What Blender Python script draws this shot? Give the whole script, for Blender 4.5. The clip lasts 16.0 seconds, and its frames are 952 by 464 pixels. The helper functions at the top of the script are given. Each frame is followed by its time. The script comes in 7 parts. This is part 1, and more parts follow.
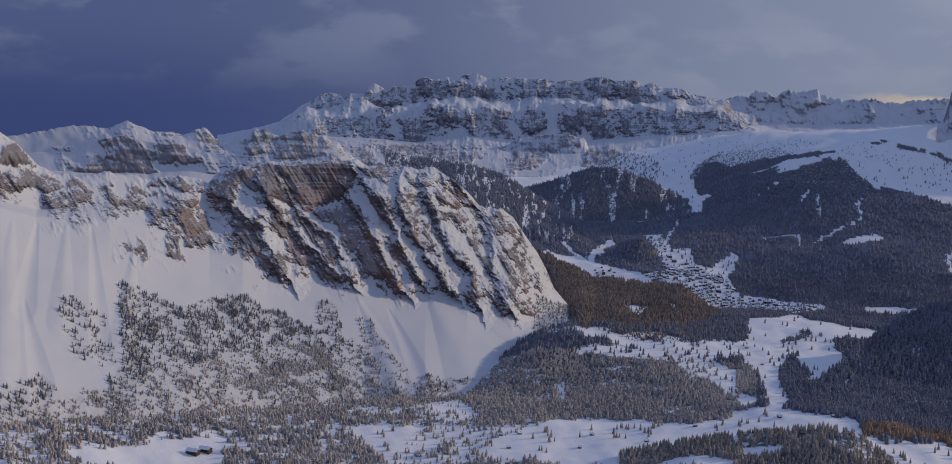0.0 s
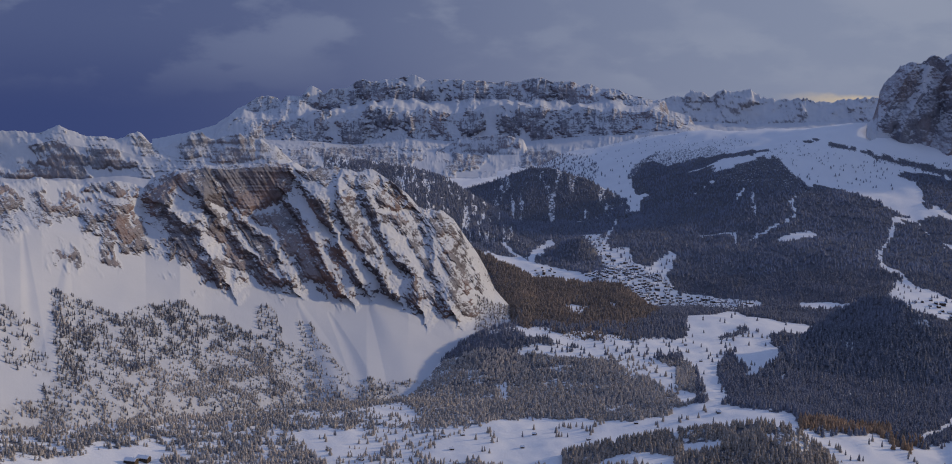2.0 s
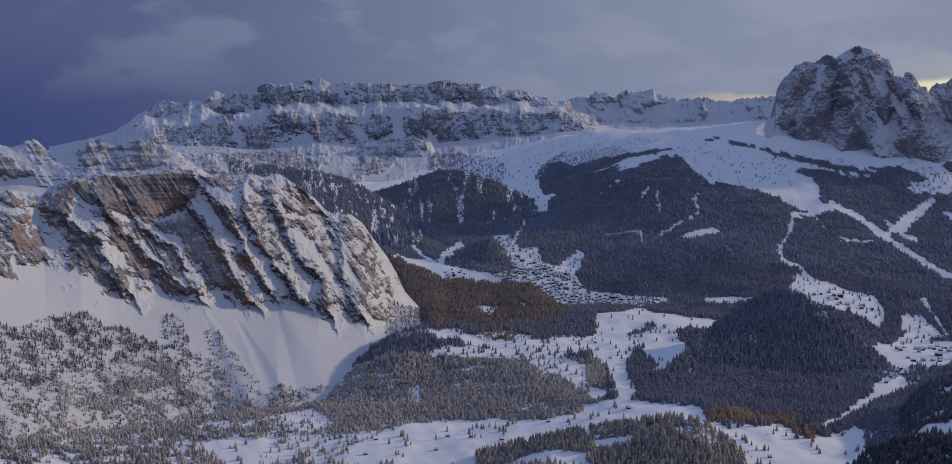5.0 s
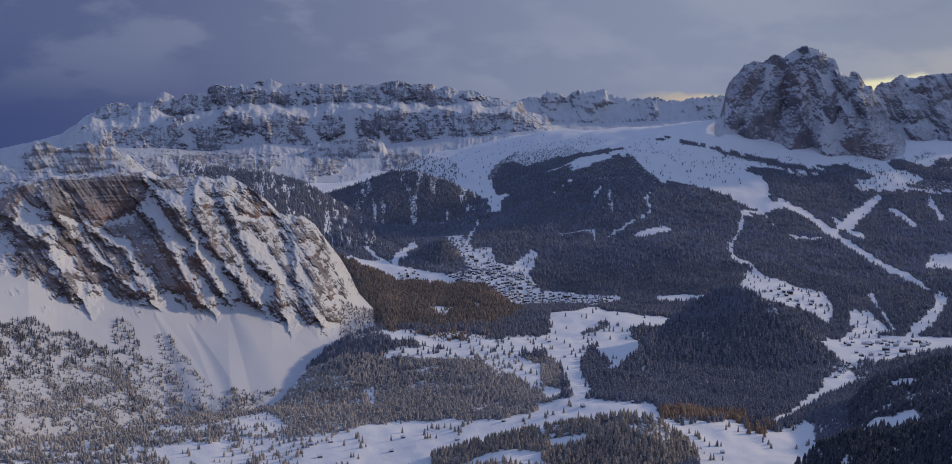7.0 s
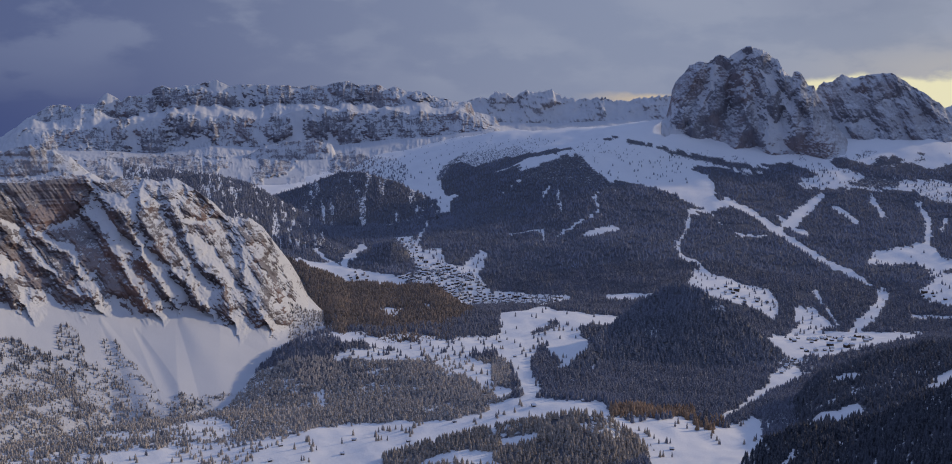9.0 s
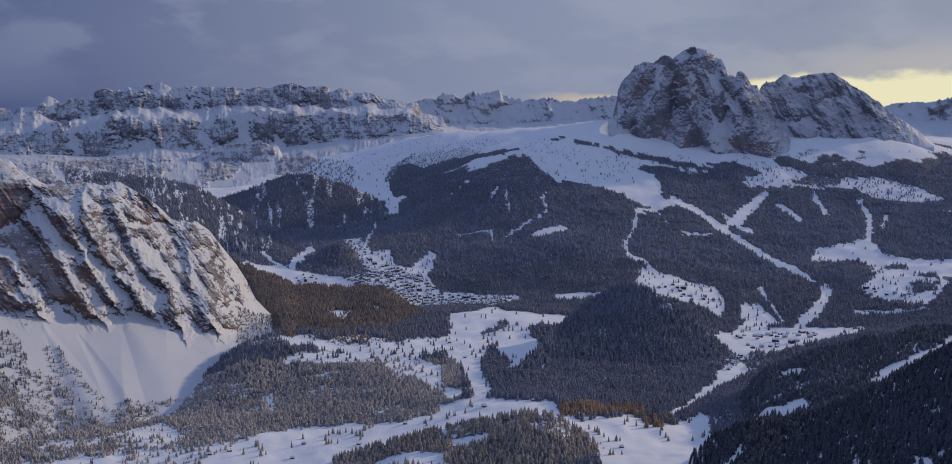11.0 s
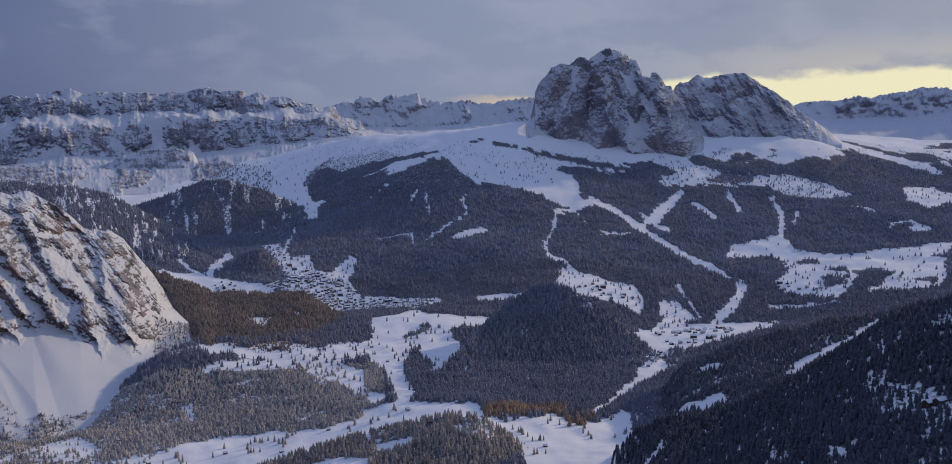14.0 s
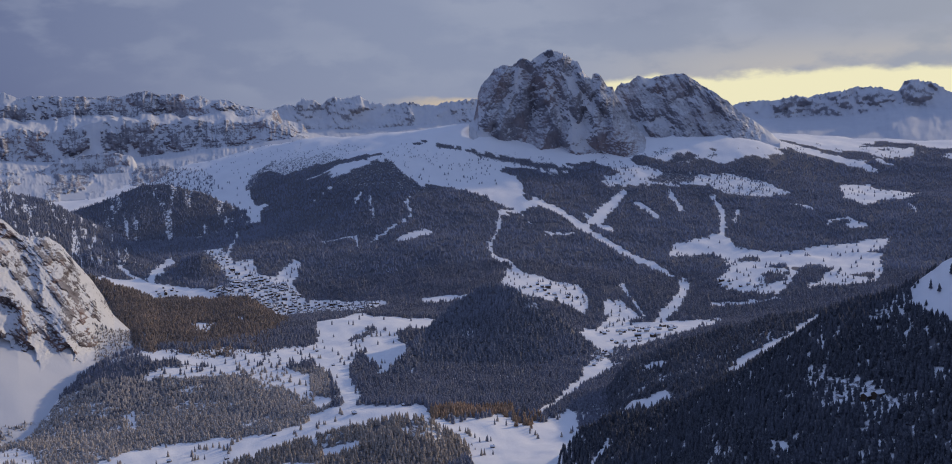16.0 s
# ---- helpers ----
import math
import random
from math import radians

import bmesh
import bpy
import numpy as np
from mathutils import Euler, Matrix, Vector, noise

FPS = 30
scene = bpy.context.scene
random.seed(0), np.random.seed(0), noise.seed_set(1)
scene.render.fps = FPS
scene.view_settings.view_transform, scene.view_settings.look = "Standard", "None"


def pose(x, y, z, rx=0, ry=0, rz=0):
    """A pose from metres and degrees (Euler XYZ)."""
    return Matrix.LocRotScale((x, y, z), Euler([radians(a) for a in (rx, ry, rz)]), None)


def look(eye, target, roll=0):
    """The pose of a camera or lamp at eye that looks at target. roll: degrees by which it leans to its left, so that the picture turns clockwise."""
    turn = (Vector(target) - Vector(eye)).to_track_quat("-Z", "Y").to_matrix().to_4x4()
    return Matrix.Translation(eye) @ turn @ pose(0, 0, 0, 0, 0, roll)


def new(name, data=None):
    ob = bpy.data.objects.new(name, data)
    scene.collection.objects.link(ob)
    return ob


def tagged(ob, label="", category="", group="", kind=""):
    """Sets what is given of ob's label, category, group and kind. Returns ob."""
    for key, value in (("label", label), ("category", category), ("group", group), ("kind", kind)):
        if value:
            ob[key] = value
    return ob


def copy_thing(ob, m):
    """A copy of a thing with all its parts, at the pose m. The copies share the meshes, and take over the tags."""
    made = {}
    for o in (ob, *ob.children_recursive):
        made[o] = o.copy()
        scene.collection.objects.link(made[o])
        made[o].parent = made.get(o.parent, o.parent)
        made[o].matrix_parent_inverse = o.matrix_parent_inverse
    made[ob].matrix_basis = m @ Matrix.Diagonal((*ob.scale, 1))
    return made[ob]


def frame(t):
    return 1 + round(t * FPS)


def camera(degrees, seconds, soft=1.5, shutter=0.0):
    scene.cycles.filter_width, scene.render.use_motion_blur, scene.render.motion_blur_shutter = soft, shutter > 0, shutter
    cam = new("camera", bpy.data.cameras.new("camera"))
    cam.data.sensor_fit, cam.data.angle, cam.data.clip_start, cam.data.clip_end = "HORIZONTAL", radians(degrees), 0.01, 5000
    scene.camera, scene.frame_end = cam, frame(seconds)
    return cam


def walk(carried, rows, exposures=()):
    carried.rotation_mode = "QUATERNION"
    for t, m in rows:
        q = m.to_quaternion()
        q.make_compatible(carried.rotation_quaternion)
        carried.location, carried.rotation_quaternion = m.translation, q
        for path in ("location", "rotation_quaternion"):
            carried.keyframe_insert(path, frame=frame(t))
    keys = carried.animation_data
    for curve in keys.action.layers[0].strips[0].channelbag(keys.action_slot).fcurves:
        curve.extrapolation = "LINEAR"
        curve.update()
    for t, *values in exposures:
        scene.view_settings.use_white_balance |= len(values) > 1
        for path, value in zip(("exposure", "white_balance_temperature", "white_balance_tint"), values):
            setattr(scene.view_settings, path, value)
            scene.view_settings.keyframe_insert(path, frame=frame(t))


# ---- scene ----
cam = camera(47, 16.0, soft=1.0)
EYE = (0, 0, 330)
walk(cam, [
    (0, look(EYE, (-200.83, 974.10, 226.12), 1.57)),
    (0.5, look(EYE, (-187.73, 976.76, 226.58), 1.47)),
    (1, look(EYE, (-174.24, 979.33, 227.28), 1.37)),
    (1.5, look(EYE, (-160.81, 981.70, 228.01), 1.25)),
    (2, look(EYE, (-147.15, 983.93, 228.88), 1.14)),
    (2.5, look(EYE, (-133.16, 986.02, 229.85), 0.99)),
    (3, look(EYE, (-118.82, 987.92, 230.56), 0.89)),
    (3.5, look(EYE, (-104.55, 989.59, 231.14), 0.79)),
    (4, look(EYE, (-90.30, 991.04, 231.54), 0.63)),
    (6.5, look(EYE, (-32.69, 994.70, 232.48), 0.24)),
    (7, look(EYE, (-22.46, 994.99, 232.63), 0.15)),
    (7.5, look(EYE, (-11.29, 995.22, 232.96), 0.07)),
    (8, look(EYE, (0.00, 995.29, 233.07), -0.03)),
    (8.5, look(EYE, (11.86, 995.23, 233.16), -0.07)),
    (9, look(EYE, (23.72, 995.03, 233.29), -0.10)),
    (11.5, look(EYE, (82.27, 991.99, 234.16), -0.51)),
    (12, look(EYE, (94.17, 990.96, 234.46), -0.58)),
    (12.5, look(EYE, (106.27, 989.77, 234.77), -0.68)),
    (13, look(EYE, (118.45, 988.39, 234.87), -0.81)),
    (13.5, look(EYE, (130.39, 986.92, 235.21), -0.95)),
    (14, look(EYE, (142.70, 985.23, 235.37), -1.10)),
    (14.5, look(EYE, (155.27, 983.33, 235.41), -1.19)),
    (15, look(EYE, (167.67, 981.30, 235.46), -1.29)),
    (15.5, look(EYE, (180.30, 979.07, 235.59), -1.39)),
    (16, look(EYE, (192.56, 976.75, 235.76), -1.53)),
], [(0, -0.15), (8, -0.05), (16, 0.06)])
# ---- light: low winter sun in the south-west under broken cloud ----
SUN_BEARING, SUN_HEIGHT = 61, 18
world = bpy.data.worlds.new("winter_sky")
scene.world = world
world.use_nodes = True


def sky_nodes(tree):
    n, l = tree.nodes, tree.links
    n.clear()

    def math_(op, a, b=0.0, clamp=False):
        m = n.new("ShaderNodeMath")
        m.operation, m.use_clamp = op, clamp
        for i, v in enumerate((a, b)):
            if isinstance(v, (int, float)):
                m.inputs[i].default_value = v
            else:
                l.new(v, m.inputs[i])
        return m.outputs[0]

    def ramp(value, lo, hi):
        m = n.new("ShaderNodeMapRange")
        m.interpolation_type = "SMOOTHSTEP"
        l.new(value, m.inputs[0])
        m.inputs[1].default_value, m.inputs[2].default_value = lo, hi
        return m.outputs[0]

    def mix(fac, a, b):
        m = n.new("ShaderNodeMix")
        m.data_type = "RGBA"
        if isinstance(fac, float):
            m.inputs[0].default_value = fac
        else:
            l.new(fac, m.inputs[0])
        for i, v in ((6, a), (7, b)):
            if isinstance(v, tuple):
                m.inputs[i].default_value = (*v, 1)
            else:
                l.new(v, m.inputs[i])
        return m.outputs[2]

    def noise_(vec, scale, detail, rough=0.55):
        m = n.new("ShaderNodeTexNoise")
        l.new(vec, m.inputs["Vector"])
        m.inputs["Scale"].default_value, m.inputs["Detail"].default_value = scale, detail
        m.inputs["Roughness"].default_value = rough
        return m.outputs["Fac"]

    co = n.new("ShaderNodeTexCoord").outputs["Generated"]
    sep = n.new("ShaderNodeSeparateXYZ")
    l.new(co, sep.inputs[0])
    flat = n.new("ShaderNodeMapping")
    flat.inputs["Scale"].default_value = (1, 1, 2.4)
    l.new(co, flat.inputs[0])
    # bearing-like value: grows towards the sunset side
    side = math_("ADD", math_("MULTIPLY", sep.outputs[0], 0.9), math_("MULTIPLY", sep.outputs[1], 0.15))
    sky = n.new("ShaderNodeTexSky")
    sky.sky_type, sky.sun_disc = "NISHITA", False
    sky.sun_elevation, sky.sun_rotation = radians(SUN_HEIGHT), radians(SUN_BEARING)
    clear = n.new("ShaderNodeVectorMath")
    clear.operation = "SCALE"
    l.new(sky.outputs[0], clear.inputs[0])
    clear.inputs["Scale"].default_value = 0.11
    # overcast: dark slate blue in the north-east, pale grey towards the sun
    deck = mix(ramp(side, -0.30, 0.34), (0.075, 0.102, 0.235), (0.235, 0.275, 0.40))
    deck = mix(ramp(side, 0.3, 0.75), deck, (0.30, 0.33, 0.405))
    puffs = noise_(flat.outputs[0], 10.0, 7, 0.52)
    wide = noise_(flat.outputs[0], 2.3, 4, 0.5)
    band = math_("MULTIPLY", ramp(sep.outputs[2], 0.0, 0.05), ramp(wide, 0.34, 0.5))
    deck = mix(math_("MULTIPLY", math_("MULTIPLY", ramp(puffs, 0.46, 0.60), 0.62), band), deck, mix(ramp(side, -0.3, 0.3), (0.165, 0.20, 0.335), (0.31, 0.345, 0.455)))
    deck = mix(math_("MULTIPLY", ramp(wide, 0.5, 0.7), 0.3), deck, (0.095, 0.125, 0.25))
    # lower in the north-east the cloud base is darkest
    gloom = math_("MULTIPLY", math_("SUBTRACT", 1.0, ramp(sep.outputs[2], 0.0, 0.09)), math_("SUBTRACT", 1.0, ramp(side, -0.35, 0.1)))
    deck = mix(math_("MULTIPLY", gloom, 0.75), deck, (0.028, 0.05, 0.175))
    # the zenith is brighter than the deck near the horizon
    deck = mix(ramp(sep.outputs[2], 0.14, 0.6), deck, (0.185, 0.25, 0.455))
    # thin bright cloud over a clear strip above the south-western horizon
    glow = math_("MULTIPLY", ramp(side, 0.36, 0.55), math_("SUBTRACT", 1.0, ramp(sep.outputs[2], 0.045, 0.085)))
    deck = mix(math_("MULTIPLY", math_("MULTIPLY", glow, ramp(puffs, 0.42, 0.6)), 0.75), deck, (0.46, 0.44, 0.43))
    wisps = noise_(flat.outputs[0], 26.0, 5, 0.55)
    edge = math_("ADD", sep.outputs[2], math_("MULTIPLY", math_("SUBTRACT", wisps, 0.5), 0.022))
    edge = math_("SUBTRACT", edge, math_("MULTIPLY", ramp(side, 0.30, 0.48), 0.013))
    low = math_("SUBTRACT", 1.0, ramp(edge, 0.024, 0.032))
    strip = math_("MULTIPLY", low, ramp(side, 0.245, 0.31))
    deck = mix(strip, deck, mix(ramp(side, 0.32, 0.44), (0.55, 0.46, 0.36), (0.80, 0.76, 0.52)))
    total = mix(0.975, clear.outputs[0], deck)
    back = n.new("ShaderNodeBackground")
    l.new(total, back.inputs[0])
    back.inputs[1].default_value = 1.0
    outn = n.new("ShaderNodeOutputWorld")
    l.new(back.outputs[0], outn.inputs[0])


sky_nodes(world.node_tree)
sun = new("sun", bpy.data.lights.new("sun", "SUN"))
sun.data.energy, sun.data.angle, sun.data.color = 2.1, radians(2), (1.0, 0.79, 0.54)
sb, sh = radians(SUN_BEARING), radians(SUN_HEIGHT)
sun.matrix_world = look((0, 0, 900), (-math.sin(sb) * math.cos(sh), -math.cos(sb) * math.cos(sh), 900 - math.sin(sh)))
# ---- ridge lines of the land: bearing in degrees, distance and height in metres ----
GROUND_NEAR = [(-35.47, 900, 53.4), (-26.77, 930, 32.7), (-17.3, 940, 24.7), (-7.53, 940, 28.6), (2.0, 930, 43.8), (14.84, 930, 46.0), (-35.43, 1000, 62.2), (-26.77, 1040, 40.9), (-17.34, 1070, 28.6), (-7.61, 1080, 30.1), (0.34, 1080, 40.1), (7.85, 1070, 57.2), (-17.36, 1150, 22.6), (-12.51, 1190, 20.1), (-9.28, 1240, 20.0), (-6.06, 1220, 28.1), (-1.35, 1310, 42.3), (-5.92, 1330, 45.4), (-1.1, 1360, 45.2), (3.74, 1240, 42.4), (5.33, 1450, 44.1), (8.5, 1560, 50.8), (3.72, 1790, 32.2), (-7.18, 1420, 60.8), (-8.46, 1350, 54.3), (-9.11, 1300, 39.2), (-38, 1200, 20), (-30, 1200, 10), (-24, 1240, 0), (-18, 1300, -10), (-14, 1300, -10), (-12, 1400, 0), (-10.5, 1500, 10), (-9.2, 1580, 25), (-34, 1500, 0), (-22, 1550, 0), (-34, 2000, 60), (-22, 2000, 60)]
GROUND_MID = [(-0.77, 2150, 38.5), (2.12, 2050, 11.7), (5.0, 1980, 12.3), (-5.24, 2150, 30.1), (-7.76, 2200, 56.7), (-2.04, 2450, 77.9), (-0.45, 2800, 123.0), (2.11, 2250, 50.4), (3.69, 2600, 123.7), (6.87, 2300, 84.5), (6.84, 2650, 164.6), (6.82, 2850, 246.3), (10.03, 2000, 51.7), (9.94, 2780, 188.3), (13.0, 2800, 188.7), (13.08, 2200, 75.4), (14.63, 1950, 41.9), (18.55, 1520, 28.0), (20.54, 1620, 29.3), (16.26, 1260, 27.9), (17.7, 1430, 28.9), (14.19, 1090, 35.5), (11.11, 990, 42.4)]
GROUND_SOUTH = [(17.93, 1750, -0.0), (21.09, 1820, 2.1), (14.79, 2000, 38.9), (16.43, 2350, 79.1), (18.02, 2550, 113.3), (13.95, 2780, 175.0), (21.13, 2400, 71.3), (24.19, 2050, 29.7), (27.2, 2100, 34.9), (30.11, 2250, 51.6), (24.21, 2750, 122.6), (28.66, 2500, 86.8), (31.51, 2800, 131.7), (34.77, 2400, 73.9), (34.73, 3100, 142.0), (27.19, 3150, 183.8), (18.05, 2900, 184.5), (22.7, 3000, 191.3), (25.72, 3000, 180.6), (31.49, 3500, 224.2), (34.71, 3600, 225.1), (28.65, 4000, 269.4), (11.02, 3180, 339.6), (14.92, 3000, 224.6), (18.07, 3020, 228.4), (22.7, 3050, 205.5), (25.72, 3200, 256.4)]
GROUND_PASS = [(2.72, 3400, 317.6), (5.24, 3450, 313.6), (8.36, 3400, 323.1), (3.67, 3100, 267.6), (-12.03, 3200, 147.7), (-5.83, 3250, 159.5), (-2.67, 3250, 176.7), (0.51, 3250, 248.4), (-17.95, 3200, 164.7), (-34, 3200, 150), (-24, 3200, 160), (-34, 4800, 200), (0, 4800, 250), (34, 4800, 250), (34, 1500, 60), (26, 1300, 50), (-34, 500, 120), (0, 500, 120), (34, 500, 120), (-34, 200, 200), (0, 200, 200), (34, 200, 200)]
STEVIA = [
    [(-36.77, 1310, 307.5), (-35.2, 1329, 298.0), (-34.41, 1338, 286.5), (-33.6, 1347, 263.7), (-32.78, 1356, 252.9), (-31.95, 1366, 249.0), (-30.25, 1384, 253.3), (-28.52, 1403, 245.3), (-26.76, 1422, 248.5), (-25.5, 1435, 238.9), (-24.96, 1440, 251.9), (-23.76, 1453, 260.4), (-22.54, 1465, 266.7), (-21.31, 1477, 263.6), (-19.45, 1496, 268.7), (-17.95, 1511, 269.0), (-17.56, 1515, 259.9), (-15.99, 1530, 261.9), (-14.72, 1542, 255.3), (-13.93, 1550, 258.9), (-13.13, 1558, 244.4), (-12.15, 1567, 223.7), (-11.56, 1573, 205.4), (-11.17, 1577, 200.1), (-10.38, 1584, 200.1), (-9.73, 1591, 188.6), (-9.06, 1597, 161.8), (-8.39, 1603, 135.7), (-7.89, 1608, 111.2), (-7.47, 1611, 81.1), (-6.54, 1620, 53.4), (-4.55, 1620, -1.9)],
    [(-36.81, 1270, 263.7), (-35.24, 1290, 255.1), (-33.62, 1309, 236.6), (-31.96, 1329, 234.5), (-30.26, 1348, 230.4), (-28.53, 1368, 223.4), (-26.76, 1388, 228.1), (-25.41, 1418, 232.3), (-23.75, 1437, 256.5), (-22.54, 1450, 262.7), (-21.3, 1462, 260.3), (-19.44, 1481, 264.5), (-17.88, 1497, 261.4), (-16.93, 1506, 252.4), (-15.98, 1516, 255.0), (-13.92, 1537, 249.3), (-12.14, 1556, 215.0), (-11.17, 1566, 193.1), (-9.72, 1581, 182.3), (-8.38, 1595, 129.5), (-7.46, 1604, 75.9), (-6.54, 1614, 52.6), (-4.55, 1614, -2.5)],
    [(-36.84, 1248, 233.5), (-35.26, 1268, 228.5), (-33.63, 1288, 216.8), (-31.97, 1307, 218.3), (-30.26, 1327, 219.4), (-28.53, 1347, 209.9), (-26.76, 1367, 219.3), (-25.41, 1406, 211.8), (-23.75, 1409, 216.6), (-22.52, 1419, 223.8), (-21.29, 1447, 211.0), (-19.42, 1466, 210.2), (-17.85, 1482, 221.2), (-16.91, 1471, 230.6), (-15.97, 1482, 236.9), (-13.9, 1508, 224.9), (-12.12, 1531, 197.1), (-11.15, 1544, 177.7), (-9.69, 1563, 161.3), (-8.37, 1581, 116.2), (-7.45, 1592, 72.4), (-6.53, 1604, 52.5), (-4.55, 1604, -2.2)],
    [(-36.85, 1218, 229.6), (-35.26, 1234, 223.6), (-33.64, 1251, 211.6), (-31.97, 1267, 208.4), (-30.27, 1284, 205.3), (-28.53, 1300, 192.5), (-26.76, 1317, 173.5), (-25.41, 1331, 160.1), (-23.73, 1344, 153.3), (-22.5, 1353, 137.1), (-21.25, 1362, 126.0), (-19.36, 1376, 116.4), (-17.78, 1387, 111.8), (-16.82, 1394, 104.8), (-15.85, 1400, 96.2), (-13.77, 1414, 88.5), (-11.99, 1425, 81.9), (-11.01, 1431, 70.9), (-9.55, 1441, 60.6), (-8.27, 1491, 54.1), (-7.42, 1525, 60.0), (-6.53, 1560, 57.4), (-4.54, 1560, 4.2)],
    [(-36.93, 1120, 155.0), (-35.33, 1130, 152.2), (-31.16, 1180, 141.4), (-26.76, 1240, 123.0), (-22.16, 1275, 87.7), (-17.41, 1310, 62.5), (-14.2, 1330, 55.5), (-10.97, 1370, 45.3), (-8.73, 1420, 44.9), (-6.52, 1530, 55.7), (-4.53, 1530, 6.1)],
    [(-37.02, 1000, 90.9), (-35.41, 1010, 83.6), (-31.2, 1050, 68.6), (-26.76, 1090, 54.5), (-22.14, 1150, 36.7), (-17.37, 1215, 19.3), (-14.14, 1235, 20.5), (-10.91, 1290, 12.2), (-9.32, 1350, 23.6), (-7.77, 1430, 52.0), (-6.51, 1480, 59.7), (-4.53, 1470, 13.8)],
]
STEVIA_FANS = [(-13.76, 86, -11.24, 16, 26, 16), (-17.77, 100, -15.77, 29, 9, 6), (-16.16, 85, -14.48, 28, 7, -5), (-33.64, 204, -34.25, 140, 9, -5), (-34.25, 140, -33.48, 78, 9, -5), (-32.26, 202, -32.59, 126, 10, 4), (-34.74, 207, -35.25, 100, 12, 4), (-31.13, 201, -30.75, 103, 8, -4), (-29.12, 168, -29.58, 98, 12, 5)]
SELLA_CREST = [(-25.03, 238.4), (-23.43, 263.0), (-22.04, 291.1), (-21.34, 325.2), (-20.8, 359.3), (-20.36, 375.5), (-19.91, 400.7), (-19.32, 408.2), (-18.87, 401.9), (-18.67, 386.3), (-18.36, 411.6), (-17.67, 407.8), (-17.31, 442.3), (-17.13, 449.3), (-16.76, 438.4), (-16.49, 420.5), (-16.16, 439.2), (-15.3, 444.7), (-14.78, 472.8), (-14.41, 477.8), (-14.01, 469.1), (-13.49, 478.9), (-12.93, 481.9), (-12.31, 494.1), (-11.85, 501.6), (-11.22, 476.9), (-10.69, 484.4), (-9.51, 485.7), (-9.03, 481.5), (-8.25, 482.3), (-7.62, 475.9), (-7.15, 485.6), (-6.52, 479.2), (-5.89, 493.6), (-5.26, 498.8), (-4.79, 485.3), (-3.59, 486.2), (-3.21, 467.9), (-2.83, 479.8), (-2.26, 461.6), (-1.48, 462.2), (-0.69, 440), (0.51, 419.5), (0.83, 422.6), (1.09, 418.0), (1.28, 383.1), (1.72, 376.2), (2.38, 362.4), (2.61, 329.8), (3.67, 314.5)]
SELLA = [
    [(b, 4250, z) for b, z in SELLA_CREST],
    [(-25.04, 4170, 229.7), (-22.35, 4170, 276.5), (-20.68, 4170, 329.4), (-19.27, 4170, 366.1), (-17.27, 4170, 370.8), (-14.94, 4170, 382.3), (-11.94, 4170, 407.4), (-8.89, 4170, 408.0), (-5.78, 4170, 417.6), (-2.96, 4170, 422.4), (-0.75, 4170, 404.1), (0.51, 4170, 399.5), (2.09, 4170, 333.2), (3.67, 4170, 310.2)],
    [(-25.04, 3950, 225.1), (-22.36, 3950, 263.2), (-20.69, 3950, 313.2), (-19.29, 3950, 329.4), (-17.29, 3950, 337.6), (-14.95, 3950, 348.1), (-11.95, 3950, 369.4), (-8.9, 3950, 365.4), (-5.79, 3950, 376.4), (-2.96, 3950, 385.1), (-0.75, 3950, 382.9), (0.51, 3950, 382.9), (2.09, 3950, 328.7), (3.67, 3950, 306.9)],
    [(-25.05, 3840, 208.8), (-22.38, 3840, 229.8), (-20.72, 3840, 258.3), (-19.32, 3840, 251.6), (-17.33, 3840, 250.6), (-14.99, 3840, 239.4), (-11.99, 3840, 265.1), (-8.92, 3840, 253.9), (-5.81, 3840, 263.8), (-2.97, 3840, 284.6), (-0.76, 3840, 292.9), (0.51, 3840, 305.5), (2.09, 3840, 313.9), (3.67, 3840, 301.2)],
    [(-25.09, 3300, 176.2), (-22.42, 3300, 184.8), (-20.77, 3300, 191.6), (-19.36, 3300, 190.4), (-17.36, 3300, 188.7), (-15.02, 3300, 179.8), (-12.02, 3300, 163.5), (-8.95, 3300, 158.2), (-5.83, 3300, 156.9), (-2.98, 3300, 163.4), (-0.76, 3300, 190.6), (0.51, 3300, 218.0), (2.09, 3300, 256.2), (3.67, 3300, 274.5)],
]
SELLA_BLOCK = [
    [(-10.78, 3700, 219.0), (-10.16, 3700, 242.9), (-9.54, 3700, 262.8), (-8.3, 3700, 278.7), (-7.06, 3700, 282.6), (-6.12, 3700, 270.3), (-5.81, 3700, 221.5), (-5.44, 3700, 190.9)],
    [(-10.78, 3600, 210.3), (-10.17, 3600, 202.2), (-8.94, 3600, 185.9), (-7.07, 3600, 185.2), (-5.82, 3600, 190.7), (-5.44, 3600, 184.7)],
]
